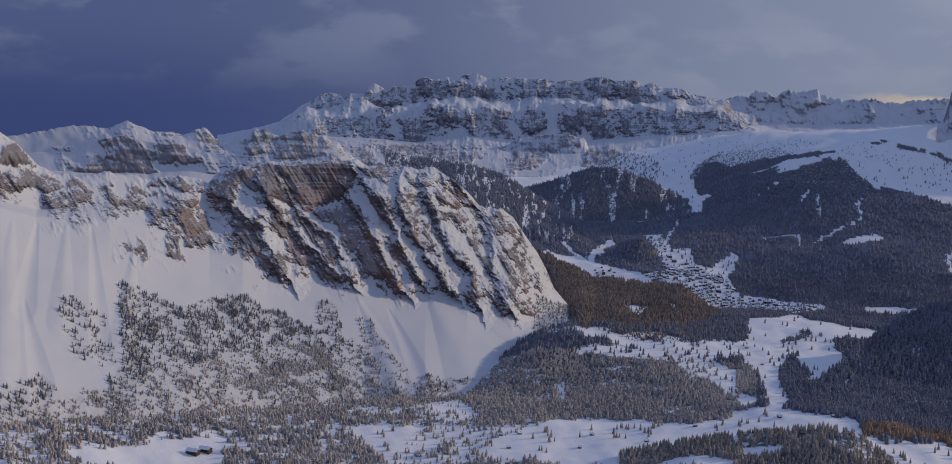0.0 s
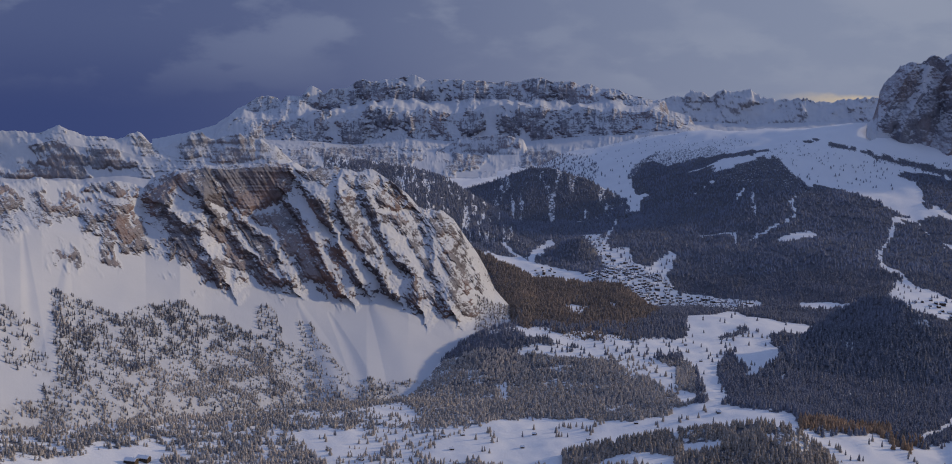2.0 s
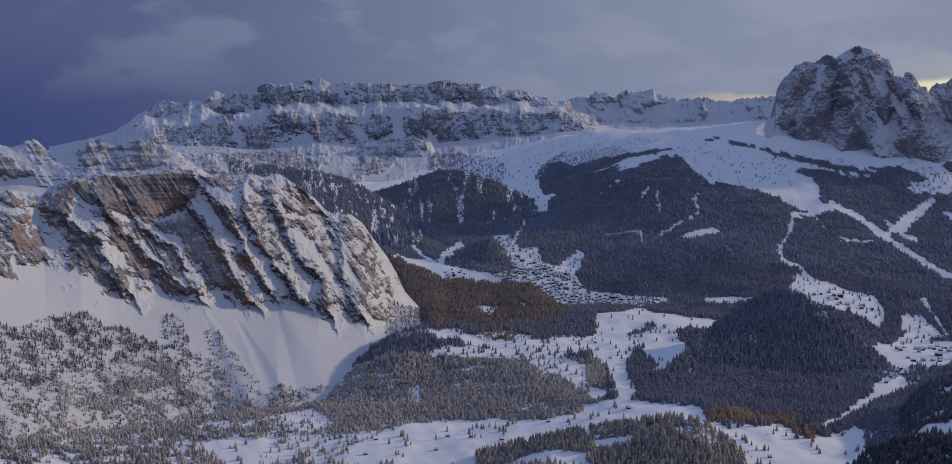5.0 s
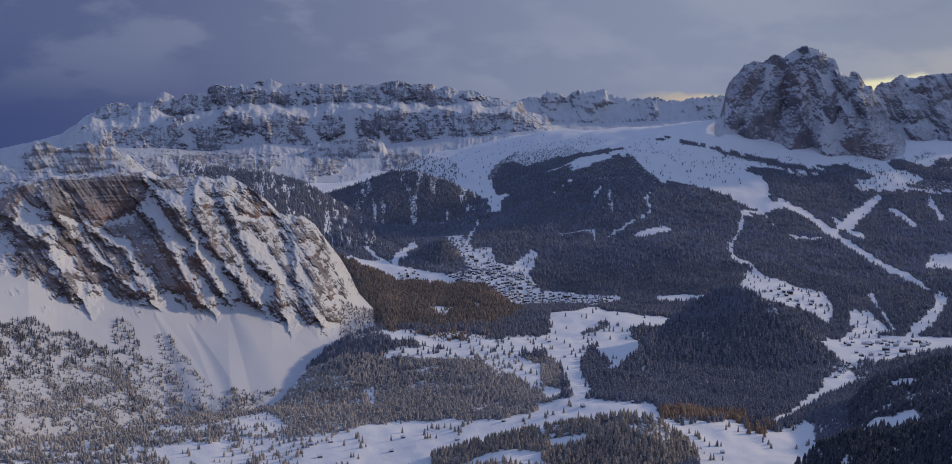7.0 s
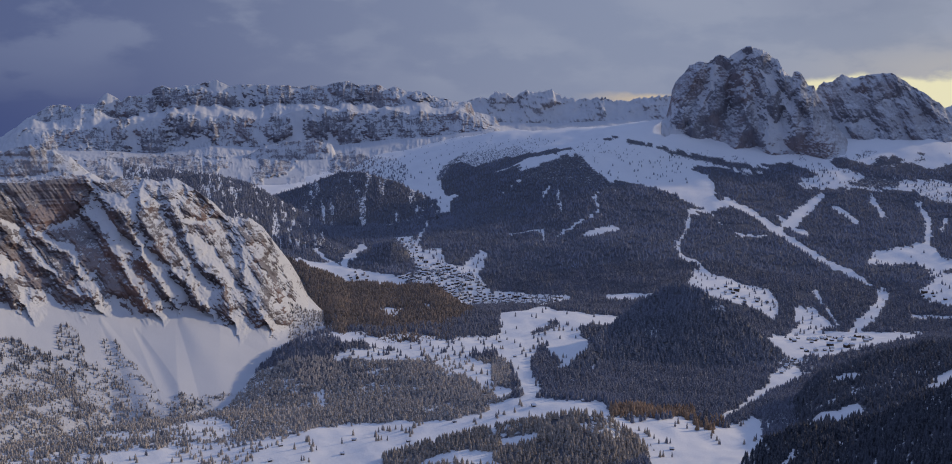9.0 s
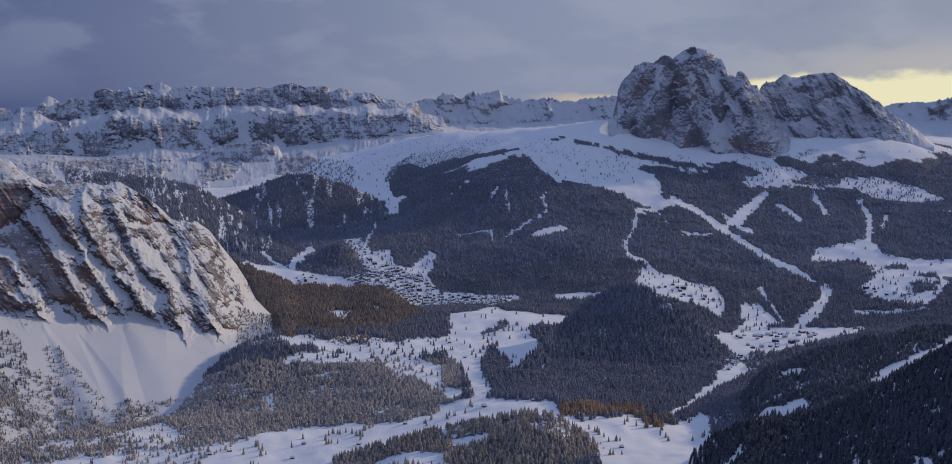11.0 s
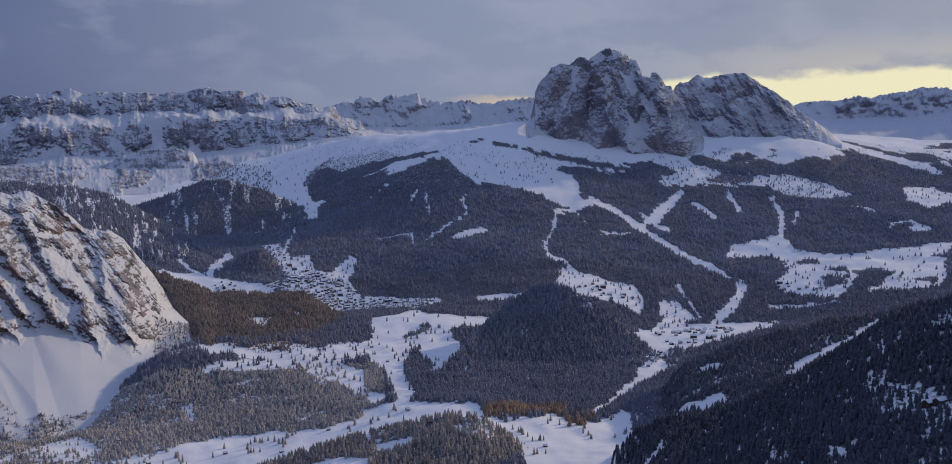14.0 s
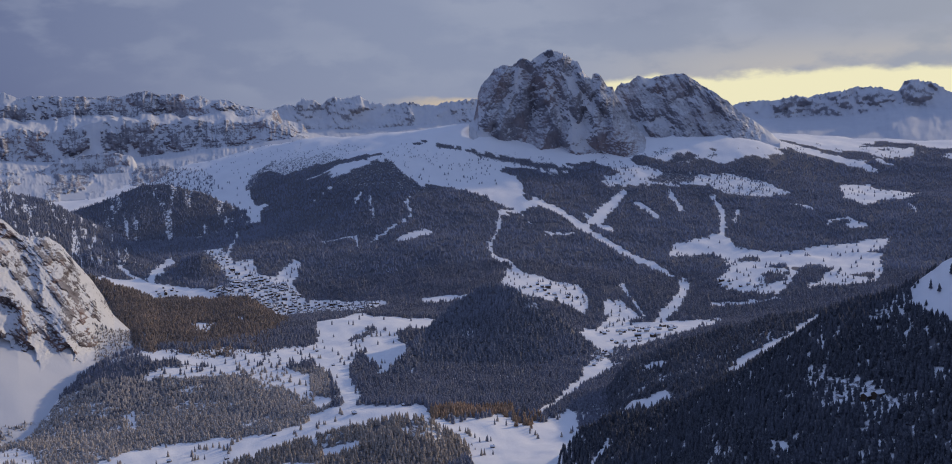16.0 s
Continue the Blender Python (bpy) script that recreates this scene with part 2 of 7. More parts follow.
CIR_CREST = [(-36.27, 240.4), (-35, 255), (-32.02, 284.4), (-31.3, 284.2), (-30.7, 282.5), (-30.21, 280.0), (-29.8, 290.2), (-29.41, 298.2), (-29.19, 296.3), (-28.97, 290.8), (-28.47, 281.2), (-28.11, 275.1), (-27.34, 273.4), (-26.58, 269.6), (-26.29, 277.0), (-26.05, 284.4), (-25.74, 286.1), (-25.54, 283.4), (-25.28, 269.0), (-25.02, 256.1), (-24.7, 244.7), (-24.32, 253.6), (-23.87, 267.1), (-23.52, 276.1), (-23.16, 288.1), (-22.86, 283.9), (-22.63, 288.5), (-22.3, 277.0), (-21.97, 269.9), (-21.49, 277.6), (-21.01, 285.4), (-20.73, 288.6), (-20.49, 279.9), (-20.22, 280.1), (-19.95, 271.4), (-19.67, 274.6), (-19.34, 264.4), (-18.97, 258.7), (-18.57, 241.1), (-18.14, 223.4), (-16.93, 187.8)]
CIR = [
    [(b, 2750, z) for b, z in CIR_CREST],
    [(-36.28, 2730, 222.1), (-33.05, 2723, 224.4), (-30.81, 2716, 251.7), (-29.67, 2710, 261.5), (-28.22, 2703, 248.8), (-26.76, 2696, 247.5), (-25.86, 2689, 234.1), (-24.82, 2682, 232.4), (-22.84, 2675, 222.9), (-20.69, 2669, 222.4), (-18.82, 2662, 218.7), (-16.93, 2655, 184.4)],
    [(-36.3, 2680, 170.0), (-33.06, 2671, 182.3), (-30.82, 2662, 179.5), (-28.52, 2654, 181.1), (-26.76, 2645, 189.7), (-25.26, 2636, 184.0), (-22.84, 2628, 193.4), (-20.68, 2619, 192.9), (-16.92, 2610, 176.7)],
    [(-36.31, 2400, 168.6), (-32.52, 2412, 161.7), (-26.76, 2425, 162.3), (-20.67, 2438, 164.9), (-16.91, 2450, 164.4)],
]
SPUR_NORTH = [
    [(-16.48, 2850, 231.6), (-14.12, 2800, 223.1), (-12.02, 2750, 210.7), (-10.5, 2700, 193.0), (-8.96, 2650, 158.6), (-7.73, 2600, 129.7), (-6.79, 2550, 107.6), (-5.86, 2500, 62.8)],
    [(-16.54, 2400, 153.8), (-12.06, 2388, 144.6), (-8.99, 2375, 97.8), (-7.12, 2362, 75.6), (-5.86, 2350, 68.4)],
]
SPUR_SOUTH = [
    [(-10.83, 2950, 108.0), (-8.96, 2929, 148.6), (-7.08, 2907, 181.1), (-5.82, 2886, 208.8), (-4.56, 2864, 209.5), (-2.67, 2843, 183.3), (-1.08, 2821, 143.5), (-0.51, 2800, 113.7)],
    [(-10.85, 2450, 98.6), (-8.38, 2492, 58.3), (-5.86, 2533, 38.1), (-3.32, 2575, 39.4), (-2.04, 2617, 60.7), (-0.92, 2658, 103.9), (-0.51, 2700, 115.4)],
]
KNOLL = [
    [(-5.08, 2280, 27.3), (-4.6, 2280, 53.9), (-3.96, 2280, 83.1), (-3.0, 2280, 91.7), (-2.3, 2280, 69.9), (-1.73, 2280, 33.9), (-1.35, 2280, 18.4)],
    [(-5.08, 2180, 35.7), (-3.97, 2180, 31.5), (-2.69, 2180, 28.6), (-1.73, 2180, 32.1), (-1.35, 2180, 29.6)],
]
FOREST_RIDGE = [
    [(-12.7, 2080, 106.5), (-9.94, 2037, 101.0), (-8.54, 1994, 95.0), (-7.14, 1951, 77.4), (-5.25, 1908, 55.3), (-2.69, 1865, 58.5), (-0.77, 1822, 61.4), (0.03, 1779, 48.6), (0.51, 1736, 45.5), (2.12, 1693, 33.5), (2.93, 1650, 20.6)],
    [(-12.78, 1950, -3.0), (-10.0, 1900, 2.3), (-8.44, 1750, 7.1), (-7.18, 1560, 36.9), (-5.91, 1420, 60.1), (-2.71, 1400, 51.5), (0.51, 1430, 46.9), (2.12, 1480, 45.6), (2.93, 1500, 45.3)],
]
WOODED_HILL = [
    [(4.67, 1210, 38.3), (5.65, 1250, 40.5), (6.98, 1330, 50.9), (8.31, 1420, 67.1), (9.47, 1470, 84.4), (10.45, 1500, 97.3), (11.59, 1510, 110.3), (12.55, 1500, 112.0), (14.13, 1480, 93.1), (15.71, 1470, 64.1), (17.44, 1460, 28.2), (18.23, 1470, 15.3)],
    [(4.67, 1170, 44.0), (6.26, 1204, 29.7), (8.19, 1239, 16.5), (11.42, 1273, 3.2), (14.02, 1307, -3.0), (15.64, 1341, 4.8), (17.43, 1376, 24.5), (18.23, 1410, 22.5)],
]
NEAR_HILL = [
    [(-3.65, 950, 38.0), (-1.78, 952, 45.5), (0.12, 954, 53.9), (2.35, 957, 61.3), (4.29, 959, 67.4), (6.55, 961, 73.0), (8.16, 963, 70.6), (9.44, 966, 56.9), (10.71, 968, 38.1), (11.98, 970, 19.9)],
    [(-3.67, 850, 61.6), (0.04, 855, 54.4), (4.81, 860, 47.2), (9.35, 865, 42.1), (11.97, 870, 44.3)],
]
RIDGE_WEST = [
    [(13.36, 1100, 41.7), (14.81, 1220, 5.6), (16.27, 1220, 17.3), (17.89, 1220, 33.3), (19.18, 1220, 66.0), (21.08, 1220, 81.4), (22.64, 1220, 92.0), (24.18, 1220, 102.0), (26.0, 1220, 114.8), (28.53, 1220, 124.0), (30.7, 1220, 127.9), (32.95, 1220, 135.9), (35.66, 1220, 150.1)],
    [(13.35, 1050, 45.7), (15.61, 1040, 47.9), (17.86, 1010, 56.0), (21.04, 930, 83.7), (24.16, 930, 95.4), (28.53, 950, 114.2), (35.71, 950, 130.8)],
]
SLOPE_WEST = [
    [(14.92, 880, 20.0), (15.42, 880, 62.3), (16.56, 880, 79.1), (17.86, 880, 87.3), (19.78, 880, 95.6), (21.36, 880, 103.0), (22.62, 880, 111.4), (24.17, 880, 125.8), (25.69, 880, 139.7), (27.2, 880, 156.4), (28.38, 880, 171.3), (28.73, 880, 179.6), (30.12, 880, 186.8), (31.54, 880, 193.0), (32.66, 880, 201.0), (33.21, 880, 206.8), (34.03, 880, 215.8), (34.78, 880, 225.2), (36.66, 840, 253.6), (38.68, 830, 271.4)],
    [(14.92, 840, 15.0), (17.02, 800, 74.8), (17.81, 640, 115.7), (27.2, 600, 132.9), (38.95, 560, 157.4)],
]
LANG_CREST = [(10.93, 340.5), (11.22, 361.4), (11.39, 400.2), (11.45, 431.9), (11.63, 452.8), (11.89, 470.0), (12.11, 483.8), (12.34, 501.1), (12.75, 509.3), (13.22, 506.8), (13.47, 515.2), (13.7, 527.2), (14.01, 524.9), (14.23, 517.6), (14.48, 529.5), (14.95, 546.2), (15.26, 549.2), (15.73, 543.2), (16.19, 530.2), (16.35, 519.5), (16.65, 512.0), (16.9, 483.7), (17.14, 469.3), (17.33, 460.3), (17.42, 477.6), (17.64, 479.0), (17.88, 464.7), (18.13, 439.9), (18.4, 439.4), (18.56, 416.5), (18.95, 381.0), (19.41, 336.7), (19.93, 298), (20.37, 253.2)]
LANG = [
    [(b, 3230, z) for b, z in LANG_CREST],
    [(10.79, 3120, 338.0), (11.01, 3117, 334.3), (11.78, 3113, 286.9), (12.72, 3110, 256.4), (14.29, 3107, 228.6), (15.87, 3103, 221.5), (17.44, 3100, 224.7), (18.38, 3097, 230.5), (19.32, 3093, 239.6), (20.5, 3090, 238.3)],
]
PLATT_CREST = [(17.8, 387), (18.12, 403.8), (18.49, 427.3), (18.68, 449.1), (18.87, 456.2), (19.27, 455.5), (19.67, 475.0), (20.09, 468.7), (20.49, 468.0), (20.95, 474.5), (21.55, 477.0), (22.0, 476.1), (22.45, 460.7), (23.05, 437.8), (23.65, 413.1), (24.24, 388.5), (24.69, 362.5), (25.13, 343.7), (25.72, 319.4), (26.3, 291.5), (26.75, 268.1)]
PLATT = [
    [(b, 3420, z) for b, z in PLATT_CREST],
    [(17.77, 3230, 269.5), (19.01, 3242, 258.7), (20.26, 3255, 262.1), (21.18, 3268, 246.4), (22.4, 3280, 216.1), (23.92, 3292, 206.8), (24.82, 3305, 214.2), (26.02, 3318, 256.8), (26.75, 3330, 262.7)],
]
FAR_MID = [
    [(-4.53, 4700, 410.9), (-0.75, 4700, 418.7), (0.51, 4700, 423.8), (1.45, 4700, 449.4), (2.02, 4700, 444.3), (2.4, 4700, 475.0), (2.87, 4700, 467.2), (3.34, 4700, 444.1), (3.81, 4700, 474.8), (4.44, 4700, 466.9), (4.91, 4700, 477.1), (5.38, 4700, 482.0), (5.85, 4700, 448.7), (6.79, 4700, 438.2), (8.03, 4700, 448.1), (8.65, 4700, 432.6), (9.87, 4700, 442.3), (11.4, 4700, 451.8), (12.31, 4700, 426.2), (13.81, 4700, 408.1)],
    [(-4.54, 4580, 333.7), (-0.76, 4580, 333.6), (2.09, 4580, 346.0), (5.24, 4580, 338.3), (8.35, 4580, 350.6), (11.42, 4580, 357.7), (13.83, 4580, 345.1)],
    [(-4.55, 4300, 250.9), (2.09, 4300, 293.1), (5.24, 4300, 293.1), (8.36, 4300, 302.6), (11.43, 4300, 309.7), (13.84, 4300, 309.8)],
]
FAR_EAST = [
    [(23.93, 4650, 380.8), (24.98, 4650, 408.0), (26.17, 4650, 409.9), (26.61, 4650, 413.6), (27.34, 4650, 426.4), (28.21, 4650, 419.1), (28.93, 4650, 436.5), (29.78, 4650, 438.9), (30.35, 4650, 454.1), (31.33, 4650, 451.1), (32.29, 4650, 431.5), (32.56, 4650, 468.5), (33.11, 4650, 473.8), (33.92, 4650, 457.1), (34.67, 4650, 419.6), (36.04, 4650, 420.1), (38.09, 4650, 391.0)],
    [(23.93, 4570, 350.6), (26.02, 4570, 338.6), (30.07, 4570, 341.4), (32.85, 4570, 370.0), (38.11, 4570, 322.9)],
    [(23.92, 4000, 255.7), (27.19, 4000, 250.6), (31.49, 4000, 233.9), (35.55, 4000, 228.6), (38.13, 4000, 225.5)],
]
# ---- bare rock and its ribs: bearing and height of each corner ----
STEVIA_CRAGS = []
STEVIA_CRAGS.append([(-25.45, 236), (-25.07, 245), (-24.53, 252), (-23.88, 257), (-23.83, 245), (-24.13, 232), (-24.25, 220), (-24.55, 210), (-24.85, 207), (-25.17, 213), (-25.42, 224)])
STEVIA_CRAGS.append([(-23.88, 257), (-23.59, 261), (-22.99, 264), (-22.24, 266), (-22.04, 262), (-22.04, 252), (-21.86, 241), (-21.44, 225), (-21.11, 215), (-21.35, 213), (-22.04, 224), (-22.7, 223), (-23.24, 232), (-23.6, 235), (-23.83, 242)])
STEVIA_CRAGS.append([(-22.01, 263), (-21.19, 264), (-19.98, 267), (-19.06, 269), (-18.38, 269), (-18.07, 263), (-18.01, 251), (-18.13, 235), (-18.44, 227), (-18.69, 216), (-19.36, 212), (-20.22, 204), (-20.65, 205), (-21.08, 215), (-21.44, 230), (-21.8, 245)])
STEVIA_CRAGS.append([(-17.89, 261), (-17.52, 259), (-16.9, 261), (-16.58, 261), (-15.8, 261), (-15.64, 251), (-16.02, 243), (-16.52, 240), (-16.83, 246), (-17.36, 251)])
STEVIA_CRAGS.append([(-24.31, 215), (-23.66, 209), (-22.95, 189), (-22.84, 174), (-23.08, 156), (-23.62, 163), (-23.97, 172), (-24.29, 191)])
STEVIA_CRAGS.append([(-23.02, 162), (-22.21, 157), (-21.88, 144), (-21.51, 130), (-21.79, 130), (-22.33, 136), (-22.55, 133), (-22.93, 147)])
STEVIA_CRAGS.append([(-22.52, 221), (-21.92, 210), (-21.65, 197), (-20.96, 179), (-20.35, 163), (-20.01, 144), (-20.29, 138), (-20.84, 142), (-21.39, 158), (-21.66, 174), (-22.2, 192)])
STEVIA_CRAGS.append([(-20.01, 143), (-19.46, 137), (-18.77, 130), (-18.4, 123), (-18.77, 118), (-19.33, 115), (-19.86, 122), (-20.07, 132)])
STEVIA_CRAGS.append([(-21.05, 206), (-20.53, 198), (-19.98, 189), (-19.46, 181), (-18.99, 171), (-18.78, 164), (-18.81, 145), (-19.18, 143), (-19.61, 154), (-19.98, 169), (-20.44, 184), (-20.9, 195)])
STEVIA_CRAGS.append([(-20.13, 201), (-19.46, 205), (-18.62, 210), (-18.13, 217), (-17.66, 197), (-17.22, 181), (-16.65, 154), (-16.08, 133), (-15.67, 113), (-15.95, 107), (-16.52, 121), (-17.21, 131), (-17.78, 148), (-18.34, 164), (-18.78, 177), (-19.46, 190)])
STEVIA_CRAGS.append([(-15.99, 128), (-15.45, 123), (-15.41, 107), (-15.85, 105)])
STEVIA_CRAGS.append([(-17.51, 234), (-16.95, 228), (-16.39, 214), (-15.97, 197), (-16.1, 190), (-16.66, 200), (-17.23, 218)])
STEVIA_CRAGS.append([(-16.09, 171), (-15.78, 166), (-15.46, 147), (-14.98, 136), (-14.59, 124), (-14.59, 115), (-14.91, 116), (-15.29, 132), (-15.74, 148), (-16.0, 161)])
STEVIA_CRAGS.append([(-15.98, 214), (-15.7, 228), (-15.01, 234), (-14.29, 227), (-13.87, 205), (-13.57, 184), (-13.28, 166), (-12.83, 152), (-12.98, 145), (-13.69, 150), (-14.42, 158), (-14.99, 175), (-15.41, 187), (-15.85, 200)])
STEVIA_CRAGS.append([(-15.33, 254), (-14.39, 257), (-13.45, 250), (-12.97, 240), (-13.12, 233), (-13.91, 241), (-14.45, 233), (-15.27, 239)])
STEVIA_CRAGS.append([(-13.6, 234), (-13.12, 237), (-12.49, 228), (-12.16, 215), (-11.52, 202), (-11.84, 203), (-12.79, 209), (-13.36, 210), (-13.56, 222)])
STEVIA_CRAGS.append([(-12.95, 201), (-11.2, 201), (-11.03, 181), (-11.02, 158), (-10.68, 128), (-10.77, 122), (-11.16, 129), (-11.49, 152), (-12.14, 173), (-12.62, 185)])
STEVIA_CRAGS.append([(-14.35, 150), (-13.88, 149), (-13.39, 133), (-13.06, 114), (-12.8, 105), (-13.12, 104), (-13.54, 115), (-14.03, 134)])
STEVIA_CRAGS.append([(-12.61, 151), (-12.19, 146), (-11.86, 131), (-11.47, 115), (-11.3, 100), (-11.45, 87), (-12.02, 85), (-12.26, 102), (-12.37, 124)])
STEVIA_CRAGS.append([(-11.2, 201), (-10.73, 200), (-10.09, 196), (-9.75, 175), (-9.42, 154), (-8.93, 140), (-8.76, 120), (-8.51, 97), (-8.89, 92), (-9.55, 110), (-10.2, 134), (-10.6, 158), (-10.93, 177)])
STEVIA_CRAGS.append([(-11.47, 115), (-10.83, 117), (-10.18, 105), (-9.69, 90), (-9.51, 72), (-9.99, 70), (-10.65, 85), (-11.14, 96)])
STEVIA_CRAGS.append([(-10.52, 127), (-9.87, 115), (-9.21, 94), (-8.72, 77), (-8.23, 64), (-8.55, 62), (-9.2, 74), (-10.02, 97)])
STEVIA_CRAGS.append([(-32.09, 235), (-31.69, 236), (-31.34, 231), (-31.29, 223), (-31.57, 220), (-32.11, 221)])
STEVIA_CRAGS.append([(-32.08, 246), (-31.68, 244), (-31.33, 238), (-31.13, 227), (-30.97, 219), (-30.76, 214), (-30.89, 214), (-31.19, 221), (-31.45, 232), (-31.87, 238), (-32.09, 239)])
STEVIA_CRAGS.append([(-30.46, 237), (-30.18, 242), (-30.08, 234), (-29.86, 228), (-29.36, 226), (-28.75, 223), (-28.87, 219), (-29.37, 216), (-29.93, 216), (-30.2, 223), (-30.36, 231)])
STEVIA_CRAGS.append([(-29.71, 213), (-29.23, 217), (-28.67, 219), (-28.19, 214), (-28.25, 210), (-28.81, 213), (-29.38, 212)])
STEVIA_CRAGS.append([(-28.39, 214), (-27.97, 209), (-27.46, 209), (-27.46, 205), (-27.83, 204), (-27.84, 197), (-28.12, 198), (-28.31, 207)])
STEVIA_CRAGS.append([(-28.37, 241), (-28.09, 244), (-27.66, 245), (-27.23, 246), (-26.75, 247), (-26.52, 242), (-26.17, 237), (-26.38, 231), (-26.81, 231), (-27.38, 234), (-27.66, 240), (-28.01, 236), (-28.35, 237)])
STEVIA_CRAGS.append([(-29.08, 235), (-28.66, 234), (-28.24, 228), (-28.18, 225), (-28.66, 228), (-29.02, 232)])
STEVIA_CRAGS.append([(-27.81, 228), (-27.39, 225), (-26.96, 223), (-26.38, 222), (-26.24, 217), (-26.53, 215), (-26.88, 220), (-27.45, 221), (-27.82, 224)])
STEVIA_CRAGS.append([(-26.08, 242), (-25.79, 241), (-25.59, 236), (-25.8, 230), (-26.03, 232)])
STEVIA_CRAGS.append([(-29.41, 179), (-29.07, 179), (-28.79, 176), (-28.62, 172), (-28.99, 173), (-29.35, 175)])
STEVIA_CRAGS.append([(-27.56, 189), (-27.27, 185), (-27.08, 176), (-27.0, 164), (-27.2, 168), (-27.48, 180)])
STEVIA_CRAGS.append([(-24.44, 186), (-24.27, 183), (-24.06, 166), (-24.16, 157), (-24.36, 170)])
STEVIA_CRAGS.append([(-30.48, 215), (-30.07, 216), (-29.8, 210), (-29.99, 205), (-30.32, 209)])
STEVIA_CRAGS.append([(-27.25, 217), (-26.39, 212), (-26.11, 198), (-25.53, 193), (-25.68, 178), (-26.55, 184), (-27.12, 201)])
STEVIA_CRAGS.append([(-26.41, 180), (-25.53, 181), (-25.24, 171), (-25.98, 170), (-26.41, 173)])
STEVIA_CRAGS.append([(-32.11, 217), (-31.57, 218), (-31.31, 212), (-31.72, 209), (-32.12, 211)])
STEVIA_CRAGS.append([(-35.21, 285), (-34.54, 286), (-34.01, 274), (-33.74, 264), (-34.69, 266), (-35.22, 271)])
STEVIA_CRAGS.append([(-35.23, 256), (-34.43, 258), (-33.61, 255), (-32.79, 250), (-32.23, 243), (-33.07, 237), (-33.89, 242), (-34.71, 239), (-35.25, 242)])
STEVIA_CRAGS.append([(-33.35, 232), (-32.52, 236), (-31.54, 232), (-31.26, 221), (-31.97, 216), (-32.81, 213), (-33.22, 219)])
STEVIA_RIBS = []
STEVIA_RIBS.append([(-24.34, 215), (-23.6, 208), (-22.89, 188), (-22.27, 157), (-21.57, 131)])
STEVIA_RIBS.append([(-22.52, 221), (-21.65, 197), (-20.35, 163), (-18.43, 123)])
STEVIA_RIBS.append([(-21.05, 207), (-19.98, 189), (-18.9, 171), (-18.74, 150)])
STEVIA_RIBS.append([(-18.13, 217), (-17.22, 181), (-16.08, 133), (-15.44, 111)])
STEVIA_RIBS.append([(-17.51, 239), (-16.39, 214), (-15.62, 166), (-14.59, 120)])
STEVIA_RIBS.append([(-14.29, 233), (-13.58, 195), (-12.77, 153), (-11.79, 123), (-11.39, 87)])
STEVIA_RIBS.append([(-13.12, 239), (-11.2, 199), (-10.8, 166), (-10.65, 128), (-9.68, 79)])
STEVIA_RIBS.append([(-15.64, 247), (-15.88, 212), (-14.35, 150), (-12.9, 105)])
SELLA_CRAGS = []
SELLA_CRAGS.append([(-20.8, 321), (-20.36, 369), (-19.91, 387), (-19.32, 406), (-18.87, 399), (-18.73, 360), (-19.18, 331), (-19.78, 331), (-20.22, 348), (-20.37, 326), (-20.75, 330)])
SELLA_CRAGS.append([(-18.73, 383), (-18.36, 411), (-17.67, 407), (-17.37, 419), (-17.22, 392), (-17.38, 362), (-17.98, 354), (-18.5, 328), (-18.73, 338)])
SELLA_CRAGS.append([(-17.29, 385), (-16.77, 392), (-16.16, 386), (-15.86, 409), (-15.7, 421), (-15.55, 403), (-15.77, 379), (-16.32, 369), (-17.08, 359)])
SELLA_CRAGS.append([(-15.4, 410), (-15.21, 426), (-14.85, 426), (-14.66, 399), (-14.91, 380), (-15.4, 380)])
SELLA_CRAGS.append([(-14.69, 468), (-14.17, 474), (-13.86, 457), (-13.55, 434), (-13.31, 411), (-13.55, 400), (-14.17, 404), (-14.63, 422)])
SELLA_CRAGS.append([(-13.24, 470), (-12.93, 463), (-12.78, 423), (-13.0, 405), (-13.24, 423)])
SELLA_CRAGS.append([(-12.31, 412), (-11.85, 447), (-11.38, 453), (-10.91, 449), (-10.69, 414), (-11.07, 396), (-11.54, 406), (-12.0, 395)])
SELLA_CRAGS.append([(-9.66, 474), (-9.19, 479), (-8.72, 451), (-8.25, 475), (-8.09, 439), (-7.61, 409), (-8.24, 409), (-9.03, 403), (-9.5, 426)])
SELLA_CRAGS.append([(-7.78, 464), (-7.31, 476), (-6.83, 481), (-6.36, 477), (-6.42, 429), (-7.14, 417), (-7.55, 416)])
SELLA_CRAGS.append([(-6.2, 477), (-5.58, 489), (-4.94, 482), (-4.78, 454), (-4.71, 426), (-5.41, 430), (-5.88, 441)])
SELLA_CRAGS.append([(-4.79, 478), (-3.84, 483), (-3.36, 460), (-2.95, 436), (-3.52, 431), (-4.3, 426), (-4.62, 454)])
SELLA_CRAGS.append([(-2.26, 445), (-1.48, 451), (-0.69, 432), (-1.47, 438), (-2.01, 433)])
SELLA_CRAGS.append([(-20.23, 295), (-19.34, 302), (-18.74, 302), (-18.9, 276), (-19.5, 255), (-20.09, 269)])
SELLA_CRAGS.append([(-18.59, 303), (-18.2, 322), (-17.54, 324), (-17.09, 297), (-16.63, 277), (-16.33, 257), (-16.49, 238), (-17.25, 237), (-17.55, 250), (-18.0, 262), (-18.39, 276)])
SELLA_CRAGS.append([(-15.71, 319), (-15.25, 330), (-14.64, 324), (-14.33, 320), (-14.18, 278), (-14.49, 247), (-14.95, 237), (-15.57, 247), (-15.56, 284)])
